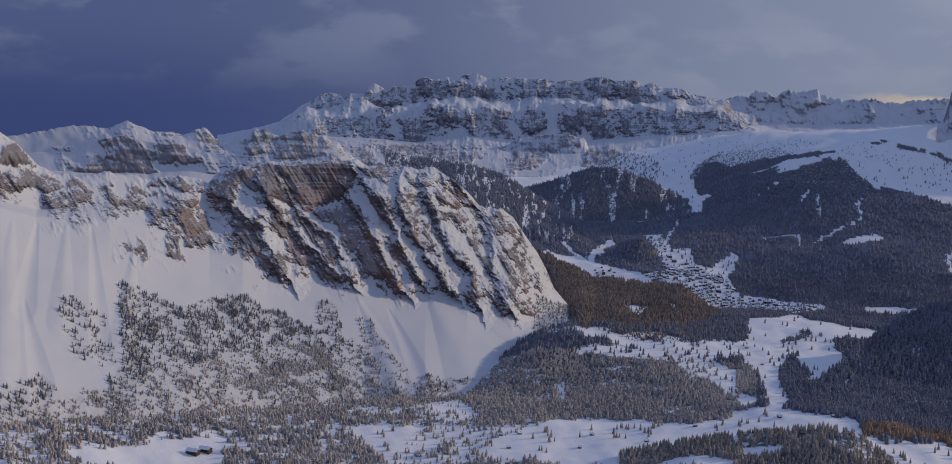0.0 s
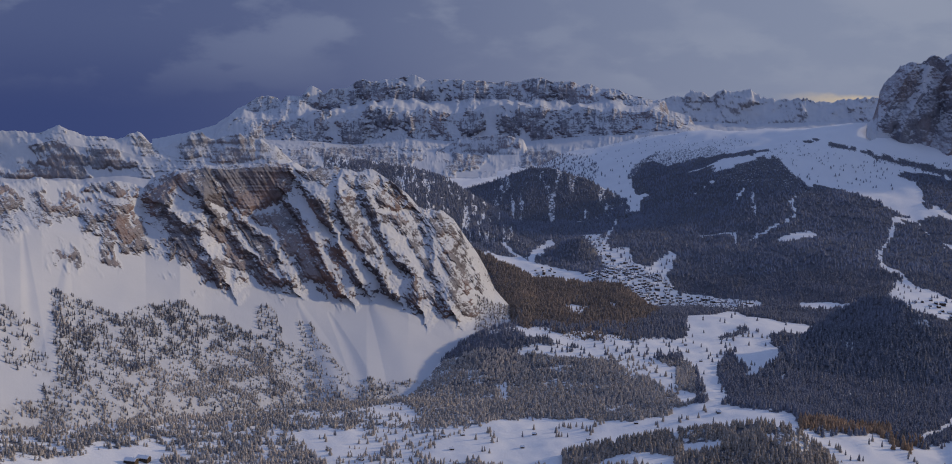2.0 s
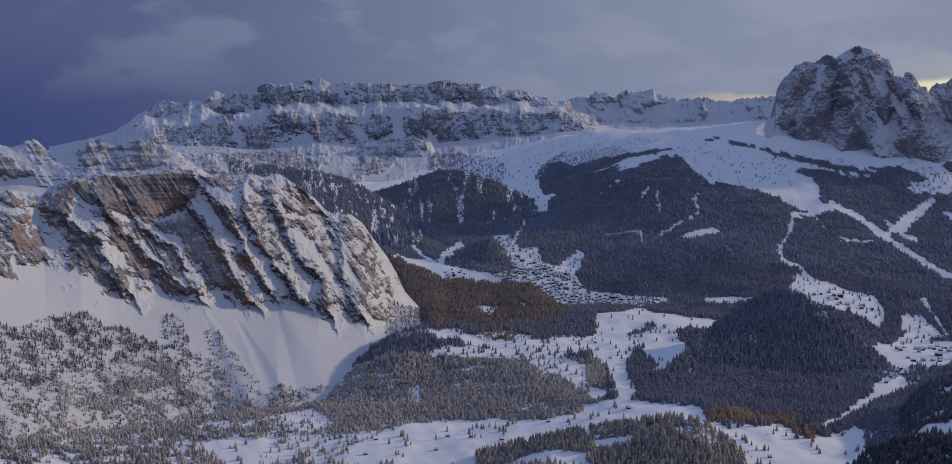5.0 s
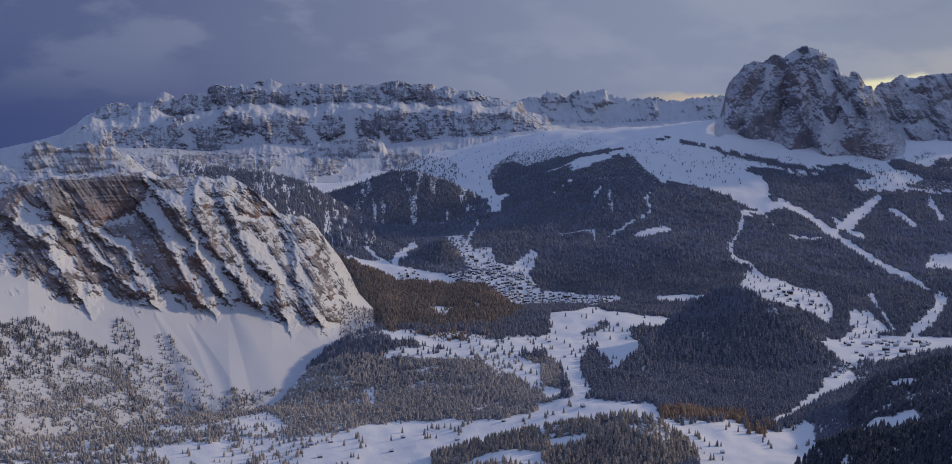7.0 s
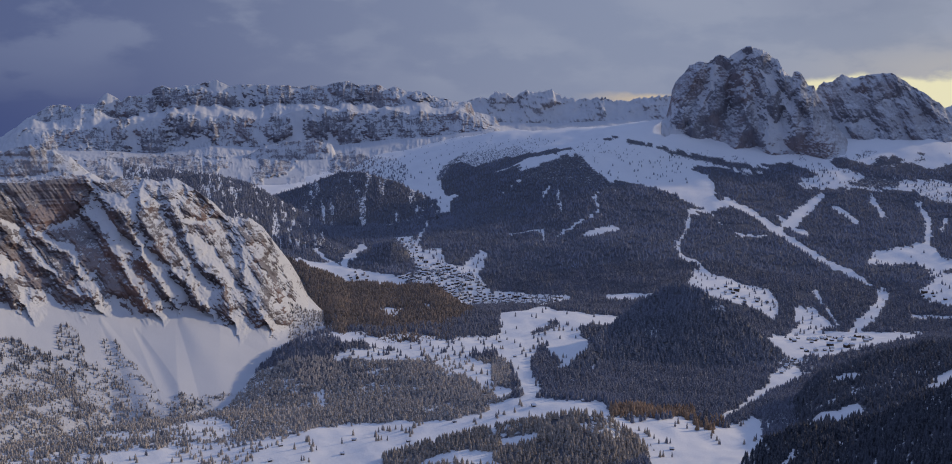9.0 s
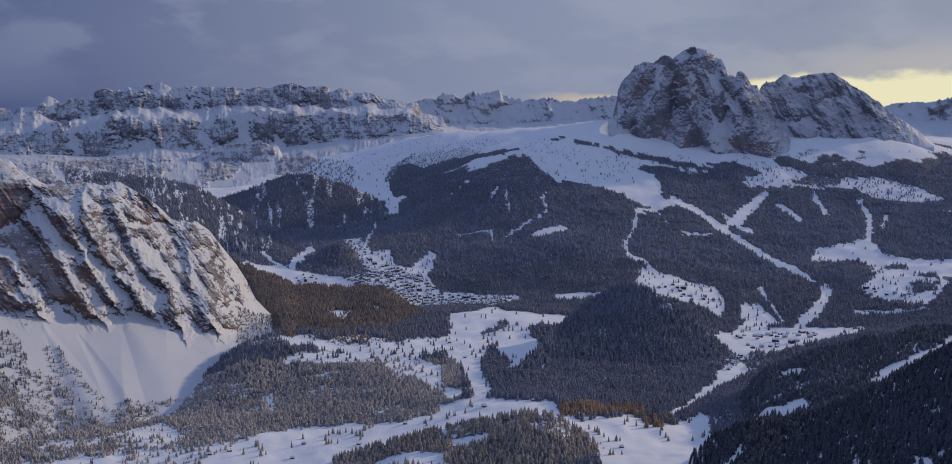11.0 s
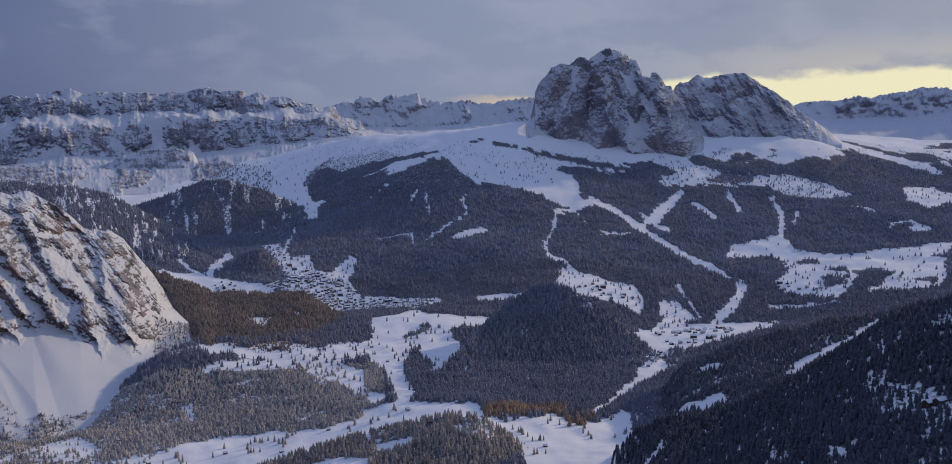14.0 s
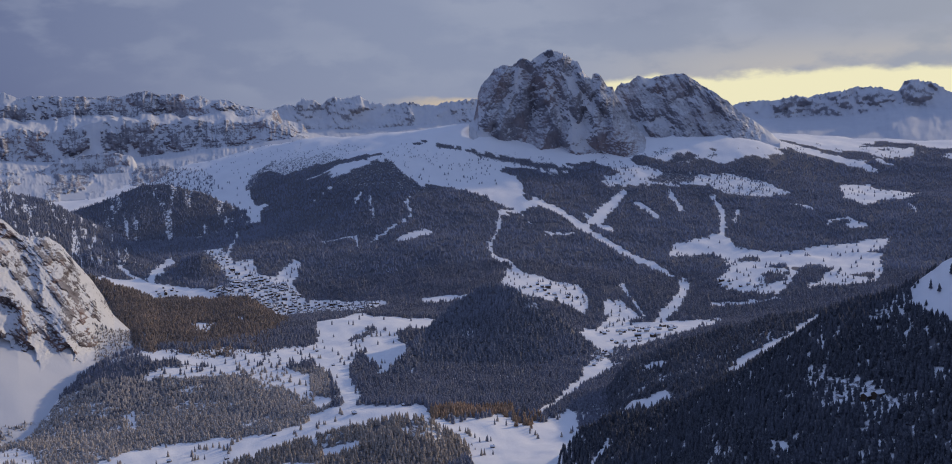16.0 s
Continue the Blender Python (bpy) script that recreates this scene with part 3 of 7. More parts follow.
SELLA_CRAGS.append([(-14.02, 342), (-13.56, 353), (-12.94, 353), (-12.47, 343), (-12.16, 354), (-11.94, 333), (-11.75, 291), (-12.0, 274), (-12.32, 311), (-12.78, 300), (-13.25, 321), (-13.71, 300), (-13.93, 310)])
SELLA_CRAGS.append([(-11.07, 355), (-10.6, 366), (-10.19, 366), (-10.13, 323), (-10.38, 281), (-10.91, 270), (-11.22, 287), (-11.0, 323)])
SELLA_CRAGS.append([(-10.28, 302), (-9.97, 287), (-9.65, 261), (-9.97, 251), (-10.38, 271)])
SELLA_CRAGS.append([(-9.34, 379), (-9.03, 391), (-8.71, 357), (-8.24, 335), (-8.39, 303), (-8.71, 282), (-9.34, 275), (-9.5, 313), (-9.25, 346)])
SELLA_CRAGS.append([(-7.36, 347), (-6.82, 347), (-6.5, 326), (-6.34, 284), (-6.65, 284), (-7.13, 298), (-7.45, 325)])
SELLA_CRAGS.append([(-9.97, 241), (-9.49, 245), (-9.24, 219), (-9.02, 199), (-9.33, 191), (-9.81, 207)])
SELLA_CRAGS.append([(-9.02, 247), (-8.61, 251), (-8.48, 224), (-8.8, 199), (-9.05, 212)])
SELLA_CRAGS.append([(-6.03, 370), (-5.4, 393), (-4.93, 401), (-4.77, 371), (-5.08, 342), (-5.56, 348)])
SELLA_CRAGS.append([(-4.93, 406), (-4.3, 411), (-3.98, 394), (-3.82, 360), (-4.3, 377), (-4.77, 364)])
SELLA_CRAGS.append([(-5.87, 327), (-5.08, 334), (-4.76, 306), (-4.44, 279), (-5.07, 264), (-5.7, 284)])
SELLA_CRAGS.append([(-4.29, 338), (-3.66, 350), (-3.18, 329), (-3.02, 297), (-3.49, 276), (-4.12, 286), (-4.44, 313)])
SELLA_CRAGS.append([(-3.04, 387), (-2.41, 393), (-1.93, 362), (-1.45, 330), (-1.22, 288), (-1.43, 263), (-1.9, 268), (-2.39, 297), (-2.87, 329), (-3.12, 350)])
SELLA_CRAGS.append([(-1.77, 351), (-1.14, 362), (-0.66, 341), (-0.34, 310), (-0.81, 295), (-1.35, 315)])
SELLA_CRAGS.append([(-0.52, 374), (-0.05, 385), (0.21, 352), (0.13, 310), (-0.28, 316)])
SELLA_CRAGS.append([(-0.05, 411), (0.72, 416), (1.14, 393), (1.27, 366), (1.53, 321), (1.07, 317), (0.59, 353), (0.21, 374)])
SELLA_CRAGS.append([(1.21, 365), (1.83, 349), (2.21, 337), (2.41, 322), (1.85, 318), (1.47, 332)])
SELLA_CRAGS.append([(-15.73, 192), (-14.8, 198), (-13.56, 211), (-12.32, 218), (-11.85, 207), (-12.63, 195), (-13.88, 191), (-15.11, 185)])
SELLA_CRAGS.append([(-5.85, 226), (-5.38, 232), (-4.74, 216), (-4.26, 194), (-4.73, 186), (-5.53, 185)])
SELLA_CRAGS.append([(-2.52, 213), (-2.04, 209), (-1.56, 191), (-1.88, 183), (-2.36, 197)])
SELLA_CRAGS.append([(-17.86, 212), (-17.25, 212), (-17.01, 193), (-17.41, 178), (-17.86, 194)])
SELLA_CRAGS.append([(-13.56, 248), (-12.32, 254), (-11.54, 241), (-12.32, 232), (-13.25, 234)])
SELLA_CRAGS.append([(-5.83, 235), (-4.91, 247), (-3.69, 220), (-2.47, 195), (-2.33, 172), (-3.72, 172), (-4.94, 188), (-5.69, 204)])
SELLA_CRAGS.append([(-17.04, 226), (-15.67, 234), (-14.3, 226), (-13.48, 206), (-14.88, 200), (-16.52, 204)])
SELLA_CRAGS.append([(-0.83, 408), (0.42, 422), (1.66, 357), (2.12, 341), (1.33, 322), (0.4, 344), (-0.54, 356)])
SELLA_CRAGS.append([(-2.7, 379), (-1.46, 390), (-0.85, 356), (-1.02, 303), (-1.96, 294), (-2.57, 325)])
SELLA_CRAGS.append([(-4.55, 359), (-3.32, 369), (-2.88, 326), (-3.36, 284), (-4.27, 306)])
CIR_CRAGS = []
CIR_CRAGS.append([(-27.97, 254), (-26.69, 255), (-26.59, 233), (-25.67, 209), (-26.59, 211), (-27.73, 208), (-28.13, 220)])
CIR_CRAGS.append([(-26.17, 276), (-25.54, 277), (-25.02, 253), (-24.7, 228), (-25.4, 231), (-25.92, 252)])
CIR_CRAGS.append([(-23.7, 259), (-23.16, 286), (-22.62, 292), (-21.97, 274), (-21.01, 287), (-20.34, 281), (-19.67, 270), (-18.97, 254), (-18.14, 224), (-20.46, 224), (-21.82, 217), (-22.63, 235), (-23.32, 222), (-23.7, 241)])
CIR_CRAGS.append([(-30.35, 214), (-29.6, 244), (-28.84, 251), (-28.12, 227), (-28.13, 208), (-29.0, 207), (-29.86, 207)])
CIR_CRAGS.append([(-32.06, 201), (-31.34, 189), (-30.6, 207), (-29.61, 202), (-28.36, 205), (-28.0, 184), (-28.62, 175), (-29.62, 183), (-30.86, 179), (-32.07, 178)])
CIR_CRAGS.append([(-30.58, 243), (-29.84, 259), (-29.84, 253), (-30.48, 238)])
FAR_CRAGS = []
FAR_CRAGS.append([(3.34, 308), (4.16, 357), (4.92, 373), (5.48, 338), (6.15, 349), (7.05, 367), (8.02, 340), (7.22, 316), (5.25, 296)])
FAR_CRAGS.append([(2.44, 427), (3.05, 453), (3.43, 423), (2.91, 407)])
FAR_CRAGS.append([(4.13, 448), (5.2, 454), (5.66, 429), (4.91, 410), (4.29, 417)])
FAR_CRAGS.append([(6.43, 404), (7.33, 430), (7.94, 405), (7.34, 384)])
WEST_CRAGS = []
WEST_CRAGS.append([(26.31, 394), (27.19, 427), (28.06, 422), (28.5, 404), (27.48, 384), (26.75, 361)])
WEST_CRAGS.append([(30.07, 414), (31.19, 440), (32.02, 432), (32.16, 395), (31.19, 391), (30.35, 384)])
WEST_CRAGS.append([(32.29, 435), (32.84, 462), (33.52, 451), (33.79, 403), (33.26, 381), (32.57, 394)])
WEST_CRAGS.append([(28.64, 369), (29.5, 371), (29.93, 342), (29.07, 339)])
WEST_CRAGS.append([(30.92, 339), (31.75, 356), (32.31, 332), (31.48, 315)])
LANG_CRAGS = []
LANG_CRAGS.append([(14.0, 484), (14.41, 486), (14.3, 430), (14.12, 369), (13.49, 361), (13.17, 336), (13.38, 396), (13.67, 449)])
LANG_CRAGS.append([(15.57, 534), (16.19, 530), (16.4, 498), (16.18, 471), (15.78, 490), (15.66, 516)])
LANG_CRAGS.append([(15.25, 490), (15.72, 481), (16.08, 428), (15.86, 410), (15.46, 446)])
LANG_CRAGS.append([(15.21, 342), (15.84, 341), (15.99, 315), (16.14, 281), (15.36, 282), (15.11, 308)])
LANG_CRAGS.append([(17.72, 417), (18.18, 408), (18.24, 355), (17.87, 364), (17.56, 400)])
LANG_CRAGS.append([(11.47, 410), (11.95, 452), (12.43, 486), (12.9, 494), (13.37, 494), (13.21, 458), (12.57, 441), (11.93, 407), (11.55, 390)])
LANG_CRAGS.append([(16.6, 255), (17.23, 263), (18.01, 257), (17.85, 233), (17.07, 224), (16.6, 235)])
LANG_CRAGS.append([(15.03, 236), (15.82, 247), (16.13, 242), (15.97, 222), (15.18, 219)])
LANG_CRAGS.append([(14.14, 430), (14.92, 429), (15.07, 403), (14.44, 386)])
LANG_CRAGS.append([(16.65, 480), (17.11, 462), (17.57, 426), (17.41, 400), (16.89, 427), (16.58, 453)])
LANG_CRAGS.append([(16.17, 427), (16.64, 427), (16.94, 383), (16.62, 340), (16.25, 366)])
LANG_CRAGS.append([(11.76, 372), (12.49, 380), (12.61, 345), (12.06, 325), (11.53, 338)])
LANG_CRAGS.append([(14.47, 501), (14.94, 514), (15.16, 485), (14.9, 456), (14.53, 465)])
LANG_RIBS = []
LANG_RIBS.append([(15.32, 542), (15.96, 463), (16.16, 358), (16.29, 264)])
LANG_RIBS.append([(12.97, 500), (11.99, 407), (11.52, 321)])
LANG_RIBS.append([(14.32, 510), (15.08, 429), (15.21, 342), (14.73, 274)])
LANG_RIBS.append([(17.73, 472), (17.88, 408), (18.63, 286)])
LANG_RIBS.append([(13.69, 520), (13.29, 432), (12.53, 319)])
LANG_RIBS.append([(16.81, 489), (17.1, 409), (17.55, 305)])
PLATT_CRAGS = []
PLATT_CRAGS.append([(20.03, 437), (20.64, 467), (21.55, 473), (22.3, 466), (22.75, 442), (22.45, 415), (21.7, 406), (21.24, 380), (20.94, 426), (20.33, 418)])
PLATT_CRAGS.append([(19.87, 391), (20.64, 380), (20.94, 353), (20.33, 336), (19.96, 354)])
PLATT_CRAGS.append([(20.02, 327), (20.78, 335), (21.24, 308), (21.24, 272), (20.63, 282), (20.17, 309)])
PLATT_CRAGS.append([(22.6, 442), (23.2, 423), (23.71, 404), (24.09, 376), (24.6, 348), (24.24, 330), (23.8, 358), (23.2, 377), (22.75, 405)])
PLATT_CRAGS.append([(21.7, 370), (22.3, 360), (22.6, 306), (22.15, 253), (21.69, 245), (21.39, 281), (21.7, 325)])
PLATT_CRAGS.append([(22.75, 332), (23.35, 323), (23.8, 286), (23.5, 260), (22.9, 288)])
PLATT_CRAGS.append([(24.54, 348), (25.13, 329), (25.19, 302), (24.78, 303)])
PLATT_CRAGS.append([(22.9, 261), (23.8, 251), (24.54, 216), (24.69, 183), (23.95, 191), (23.2, 226)])
PLATT_CRAGS.append([(24.39, 303), (24.98, 290), (24.78, 267), (24.1, 268)])
PLATT_RIBS = []
PLATT_RIBS.append([(19.67, 467), (19.96, 391), (20.48, 282)])
PLATT_RIBS.append([(20.95, 471), (21.4, 388), (22.45, 253)])
PLATT_RIBS.append([(22.15, 469), (22.75, 387), (23.8, 260)])
PLATT_RIBS.append([(23.5, 419), (24.24, 339), (24.6, 259)])
# ---- clearings, pistes and woods: sheet, density of trees, outline by bearing and distance ----
OUTLINES = []

OUTLINES.append(('ground', 0.7, [(-37.02, 1356), (-29.74, 1381), (-20.56, 1358), (-8.96, 1233), (-8.25, 1052), (-37.09, 900)]))
OUTLINES.append(('ground', 0, [(-32.67, 929), (-29.76, 957), (-27.07, 985), (-24.62, 1015), (-24.68, 970), (-24.86, 918), (-31.24, 893)]))
OUTLINES.append(('ground', 0, [(-18.3, 1046), (-14.42, 1045), (-14.33, 972), (-15.67, 929), (-16.49, 946), (-17.32, 985)]))
OUTLINES.append(('ground', 0.9, [(-24.77, 1019), (-21.17, 1038), (-17.32, 994), (-16.0, 939), (-24.3, 928)]))
OUTLINES.append(('ground', 0.1, [(-13.96, 1170), (-12.25, 1173), (-11.18, 1083), (-13.45, 1065)]))
OUTLINES.append(('ground', 0.2, [(-14.42, 1045), (-8.9, 1055), (-6.55, 939), (-16.0, 939)]))
OUTLINES.append(('ground', 0.015, [(-6.39, 1432), (-4.31, 1424), (-4.63, 1394), (-3.03, 1425), (-1.42, 1435), (-0.29, 1415), (0.19, 1361), (1.48, 1328), (2.13, 1306), (2.13, 1183), (3.59, 1162), (2.78, 1115), (1.81, 1186), (0.51, 1254), (-0.46, 1272), (-1.26, 1330), (-2.71, 1342), (-4.32, 1326), (-5.76, 1322), (-4.64, 1354), (-2.71, 1370), (-3.99, 1379), (-5.91, 1384)]))
OUTLINES.append(('ground', 0.01, [(2.44, 1685), (3.72, 1652), (4.68, 1805), (5.64, 1691), (6.91, 1645), (8.81, 1625), (9.13, 1513), (8.21, 1362), (7.26, 1285), (5.67, 1272), (4.71, 1171), (4.56, 1099), (3.91, 1105), (3.59, 1175), (3.42, 1241), (2.77, 1335), (1.8, 1384), (1.64, 1434), (2.77, 1492)]))
OUTLINES.append(('ground', 1, [(1.16, 1421), (1.96, 1400), (3.42, 1276), (3.58, 1208), (2.78, 1245), (1.8, 1317), (1.16, 1364)]))
OUTLINES.append(('ground', 0.8, [(4.85, 1431), (5.34, 1416), (5.82, 1311), (5.67, 1187), (4.71, 1171), (4.54, 1276)]))
OUTLINES.append(('ground', 0.8, [(6.92, 1529), (8.34, 1556), (8.51, 1460), (7.88, 1411), (6.93, 1437)]))
OUTLINES.append(('ground', 0.5, [(5.01, 1526), (6.6, 1527), (6.45, 1489), (5.17, 1470)]))
OUTLINES.append(('ground', 0, [(-11.4, 967), (-9.8, 1020), (-8.52, 1058), (-5.96, 1092), (-3.38, 1089), (-0.13, 1057), (1.81, 1082), (2.13, 1115), (3.75, 1114), (6.96, 1084), (8.24, 1075), (8.41, 1030), (8.9, 986), (6.99, 946), (3.77, 932), (0.52, 939), (-2.74, 902), (-5.34, 918)]))
OUTLINES.append(('ground', 0, [(7.93, 1027), (10.15, 1052), (12.64, 1092), (14.19, 1079), (16.0, 1125), (16.32, 1055), (17.12, 896), (10.83, 879), (9.86, 964), (8.26, 1006)]))
OUTLINES.append(('ground', 1, [(8.4, 1061), (12.64, 1126), (12.64, 1092), (10.15, 1052), (8.57, 1036)]))
OUTLINES.append(('ground', 0, [(-8.45, 2261), (-7.6, 2257), (-6.19, 2234), (-4.6, 2179), (-3.01, 2145), (-2.05, 2158), (-2.69, 2060), (-3.97, 2060), (-5.57, 2057), (-7.14, 2110), (-8.39, 2192)]))
OUTLINES.append(('ground', 0, [(-8.72, 2470), (-7.49, 2371), (-6.72, 2283), (-5.94, 2187), (-5.81, 2212), (-6.59, 2303), (-7.39, 2404), (-8.65, 2525)]))
OUTLINES.append(('ground', 0, [(-5.58, 2198), (-4.96, 2288), (-4.34, 2364), (-4.53, 2419), (-5.19, 2352), (-5.84, 2236)]))
OUTLINES.append(('ground', 0.12, [(-3.0, 2481), (-2.04, 2476), (-1.41, 2338), (-0.45, 2357), (-0.29, 2250), (0.51, 2206), (1.63, 2337), (2.05, 2293), (1.54, 2157), (1.86, 2063), (3.72, 2045), (6.11, 1974), (6.43, 1918), (5.0, 1818), (1.8, 1911), (-0.45, 1987), (-1.41, 2050), (-2.21, 2119), (-1.57, 2197), (-2.3, 2314)]))
OUTLINES.append(('ground', 0, [(-1.65, 2387), (-1.08, 2654), (-1.22, 2681), (-1.8, 2410)]))
OUTLINES.append(('ground', 0, [(-1.4, 3066), (-0.92, 3044), (-0.29, 2910), (0.51, 2858), (0.03, 2837), (-0.19, 2728), (-0.6, 2770), (-0.7, 2900)]))
OUTLINES.append(('ground', 0, [(3.52, 2866), (5.25, 2879), (6.82, 2883), (9.92, 2927), (12.37, 2935), (13.66, 2821), (13.77, 2673), (14.82, 2668), (13.93, 2595), (12.72, 2618), (11.49, 2698), (9.95, 2752), (8.55, 2744), (8.24, 2731), (6.83, 2771), (5.26, 2779), (3.84, 2833)]))
OUTLINES.append(('ground', 0, [(8.21, 2744), (7.38, 2637), (7.77, 2554), (6.81, 2484), (5.62, 2429), (5.71, 2399), (6.9, 2468), (7.93, 2539), (7.56, 2632), (8.33, 2731)]))
OUTLINES.append(('ground', 0, [(14.35, 2661), (12.42, 2566), (12.09, 2395), (11.67, 2279), (11.94, 2159), (12.87, 2117), (13.24, 2032), (13.44, 2062), (13.0, 2149), (12.09, 2191), (11.91, 2279), (12.31, 2382), (12.55, 2539), (14.4, 2620)]))
OUTLINES.append(('ground', 0, [(14.01, 2661), (15.35, 2585), (16.85, 2438), (18.92, 2250), (20.94, 2136), (21.68, 2067), (21.46, 1922), (20.17, 1810), (20.33, 1759), (21.68, 1895), (21.94, 2080), (21.07, 2168), (19.06, 2296), (17.0, 2496), (15.5, 2644), (14.13, 2707)]))
OUTLINES.append(('ground', 0, [(6.86, 2380), (7.49, 2407), (8.43, 2451), (9.12, 2406), (8.12, 2370), (7.24, 2352)]))
OUTLINES.append(('ground', 0.1, [(5.56, 2707), (5.7, 2543), (5.86, 2546), (5.72, 2706)]))
OUTLINES.append(('ground', 0.1, [(4.73, 2450), (4.9, 2357), (5.05, 2364), (4.89, 2453)]))
OUTLINES.append(('ground', 0.1, [(5.21, 2740), (4.74, 2670), (4.85, 2658), (5.32, 2728)]))
OUTLINES.append(('ground', 0.2, [(6.28, 2847), (5.97, 2733), (6.13, 2726), (6.43, 2842)]))
OUTLINES.append(('ground', 0.1, [(3.8, 2822), (2.64, 2760), (2.71, 2749), (3.88, 2809)]))
OUTLINES.append(('ground', 0, [(8.17, 1860), (10.67, 1864), (10.66, 1893), (8.16, 1929)]))
OUTLINES.append(('ground', 0.1, [(14.8, 2389), (16.34, 2403), (16.34, 2420), (14.8, 2409)]))
OUTLINES.append(('ground', 0.2, [(3.07, 2446), (4.97, 2450), (4.96, 2463), (3.06, 2464)]))
OUTLINES.append(('ground', 0, [(13.43, 2581), (13.96, 2458), (14.06, 2468), (13.53, 2589)]))
OUTLINES.append(('ground', 0.06, [(12.64, 2100), (13.53, 2069), (16.39, 1999), (16.95, 1946), (16.84, 1841), (15.73, 1871), (14.46, 1876), (13.18, 1900), (12.39, 1964)]))
OUTLINES.append(('ground', 0.06, [(16.18, 1700), (17.94, 1817), (21.09, 1820), (23.88, 1820), (23.57, 1647), (21.09, 1572), (20.14, 1500), (18.24, 1482), (17.45, 1547)]))
OUTLINES.append(('ground', 0.06, [(17.63, 1872), (19.22, 1901), (19.84, 1847), (18.26, 1790)]))
OUTLINES.append(('ground', 0.06, [(21.44, 2388), (23.59, 2381), (27.2, 2326), (30.1, 2408), (32.0, 2461), (31.67, 2351), (29.25, 2238), (31.25, 2269), (31.81, 2167), (31.26, 2037), (28.08, 2013), (29.25, 2161), (27.2, 2246), (26.01, 2179), (27.79, 2147), (26.6, 1970), (24.19, 2029), (23.52, 2085), (24.19, 2194), (23.89, 2287), (21.12, 2277)]))
OUTLINES.append(('ground', 0.06, [(17.58, 2906), (19.93, 3007), (21.17, 2986), (25.12, 3019), (25.18, 2969), (22.7, 2905), (19.92, 2877), (18.05, 2853)]))
OUTLINES.append(('ground', 0.06, [(29.66, 3089), (31.22, 3065), (33.44, 3014), (32.89, 2848), (31.37, 2830), (31.23, 2754), (30.38, 2833)]))
OUTLINES.append(('ground', 0, [(23.26, 2851), (23.79, 2694), (23.72, 2382), (23.96, 2374), (24.02, 2703), (23.47, 2866)]))
OUTLINES.append(('ground', 0, [(21.07, 2849), (21.62, 2698), (21.79, 2720), (21.25, 2865)]))
OUTLINES.append(('ground', 0, [(16.92, 2454), (18.13, 2691), (19.07, 2811), (18.91, 2849), (17.94, 2730), (16.72, 2484)]))
OUTLINES.append(('ground', 0, [(19.23, 2730), (20.62, 2592), (20.74, 2620), (19.35, 2759)]))
OUTLINES.append(('ground', 0, [(16.7, 2594), (17.49, 2500), (18.3, 2460), (18.36, 2504), (17.6, 2530), (16.84, 2627)]))
OUTLINES.append(('ground', 0.1, [(24.58, 2740), (24.42, 2569), (24.59, 2561), (24.75, 2727)]))
OUTLINES.append(('ground', 0.1, [(29.94, 2542), (30.94, 2525), (30.97, 2551), (29.97, 2576)]))
OUTLINES.append(('ground', 0.1, [(27.18, 2762), (28.35, 2662), (28.38, 2695), (27.21, 2796)]))
OUTLINES.append(('ground', 0.1, [(28.64, 3281), (31.48, 3276), (31.51, 3300), (28.66, 3315)]))
OUTLINES.append(('ground', 0.1, [(31.19, 3363), (34.5, 3156), (34.54, 3192), (31.23, 3405)]))
OUTLINES.append(('ground', 0.1, [(32.68, 2766), (33.1, 2693), (33.25, 2753), (32.83, 2812)]))
OUTLINES.append(('ground', 0.1, [(19.9, 1868), (18.66, 2049), (18.55, 2030), (19.79, 1858)]))
OUTLINES.append(('ground', 0.1, [(23.27, 1922), (26.91, 1940), (26.89, 1959), (23.26, 1949)]))
OUTLINES.append(('ground', 0.7, [(24.35, 2349), (25.41, 2344), (25.71, 2259), (24.65, 2252)]))
OUTLINES.append(('ground', 0.7, [(28.08, 2316), (29.3, 2277), (28.67, 2178), (27.93, 2201)]))
OUTLINES.append(('ground', 0.8, [(25.86, 2133), (27.2, 2136), (26.9, 2069), (26.06, 2059)]))
OUTLINES.append(('ground', 0.6, [(30.11, 2113), (31.25, 2128), (31.11, 2066)]))
OUTLINES.append(('ground', 0.7, [(22.03, 2308), (23.57, 2264), (23.61, 2295), (22.08, 2345)]))
OUTLINES.append(('ground', 0, [(14.03, 1110), (15.13, 1190), (16.25, 1296), (17.26, 1411), (16.94, 1519), (16.19, 1609), (17.37, 1719), (19.68, 1806), (22.76, 1826), (22.5, 1595), (20.28, 1515), (18.72, 1438), (18.3, 1356), (16.85, 1275), (15.38, 1178), (14.34, 1093)]))
OUTLINES.append(('stevia', 0.6, [(-29.86, 1209), (-28.54, 1222), (-26.76, 1225), (-25.25, 1267), (-23.72, 1291), (-22.17, 1290), (-20.59, 1288), (-18.69, 1304), (-17.4, 1288), (-16.11, 1268), (-14.47, 1232), (-17.36, 1207), (-23.69, 1123), (-30.04, 1056), (-30.62, 1066), (-29.74, 1099)]))
OUTLINES.append(('stevia', 1.0, [(-37.03, 993), (-33.75, 1031), (-32.92, 1033), (-30.62, 1058), (-28.27, 1091), (-25.55, 1146), (-24.63, 1118), (-21.52, 1216), (-18.68, 1270), (-17.38, 1241), (-14.14, 1230), (-9.28, 1318), (-9.22, 1314), (-37.06, 970)]))
OUTLINES.append(('stevia', 0.3, [(-33.76, 1028), (-33.47, 1047), (-32.63, 1040)]))
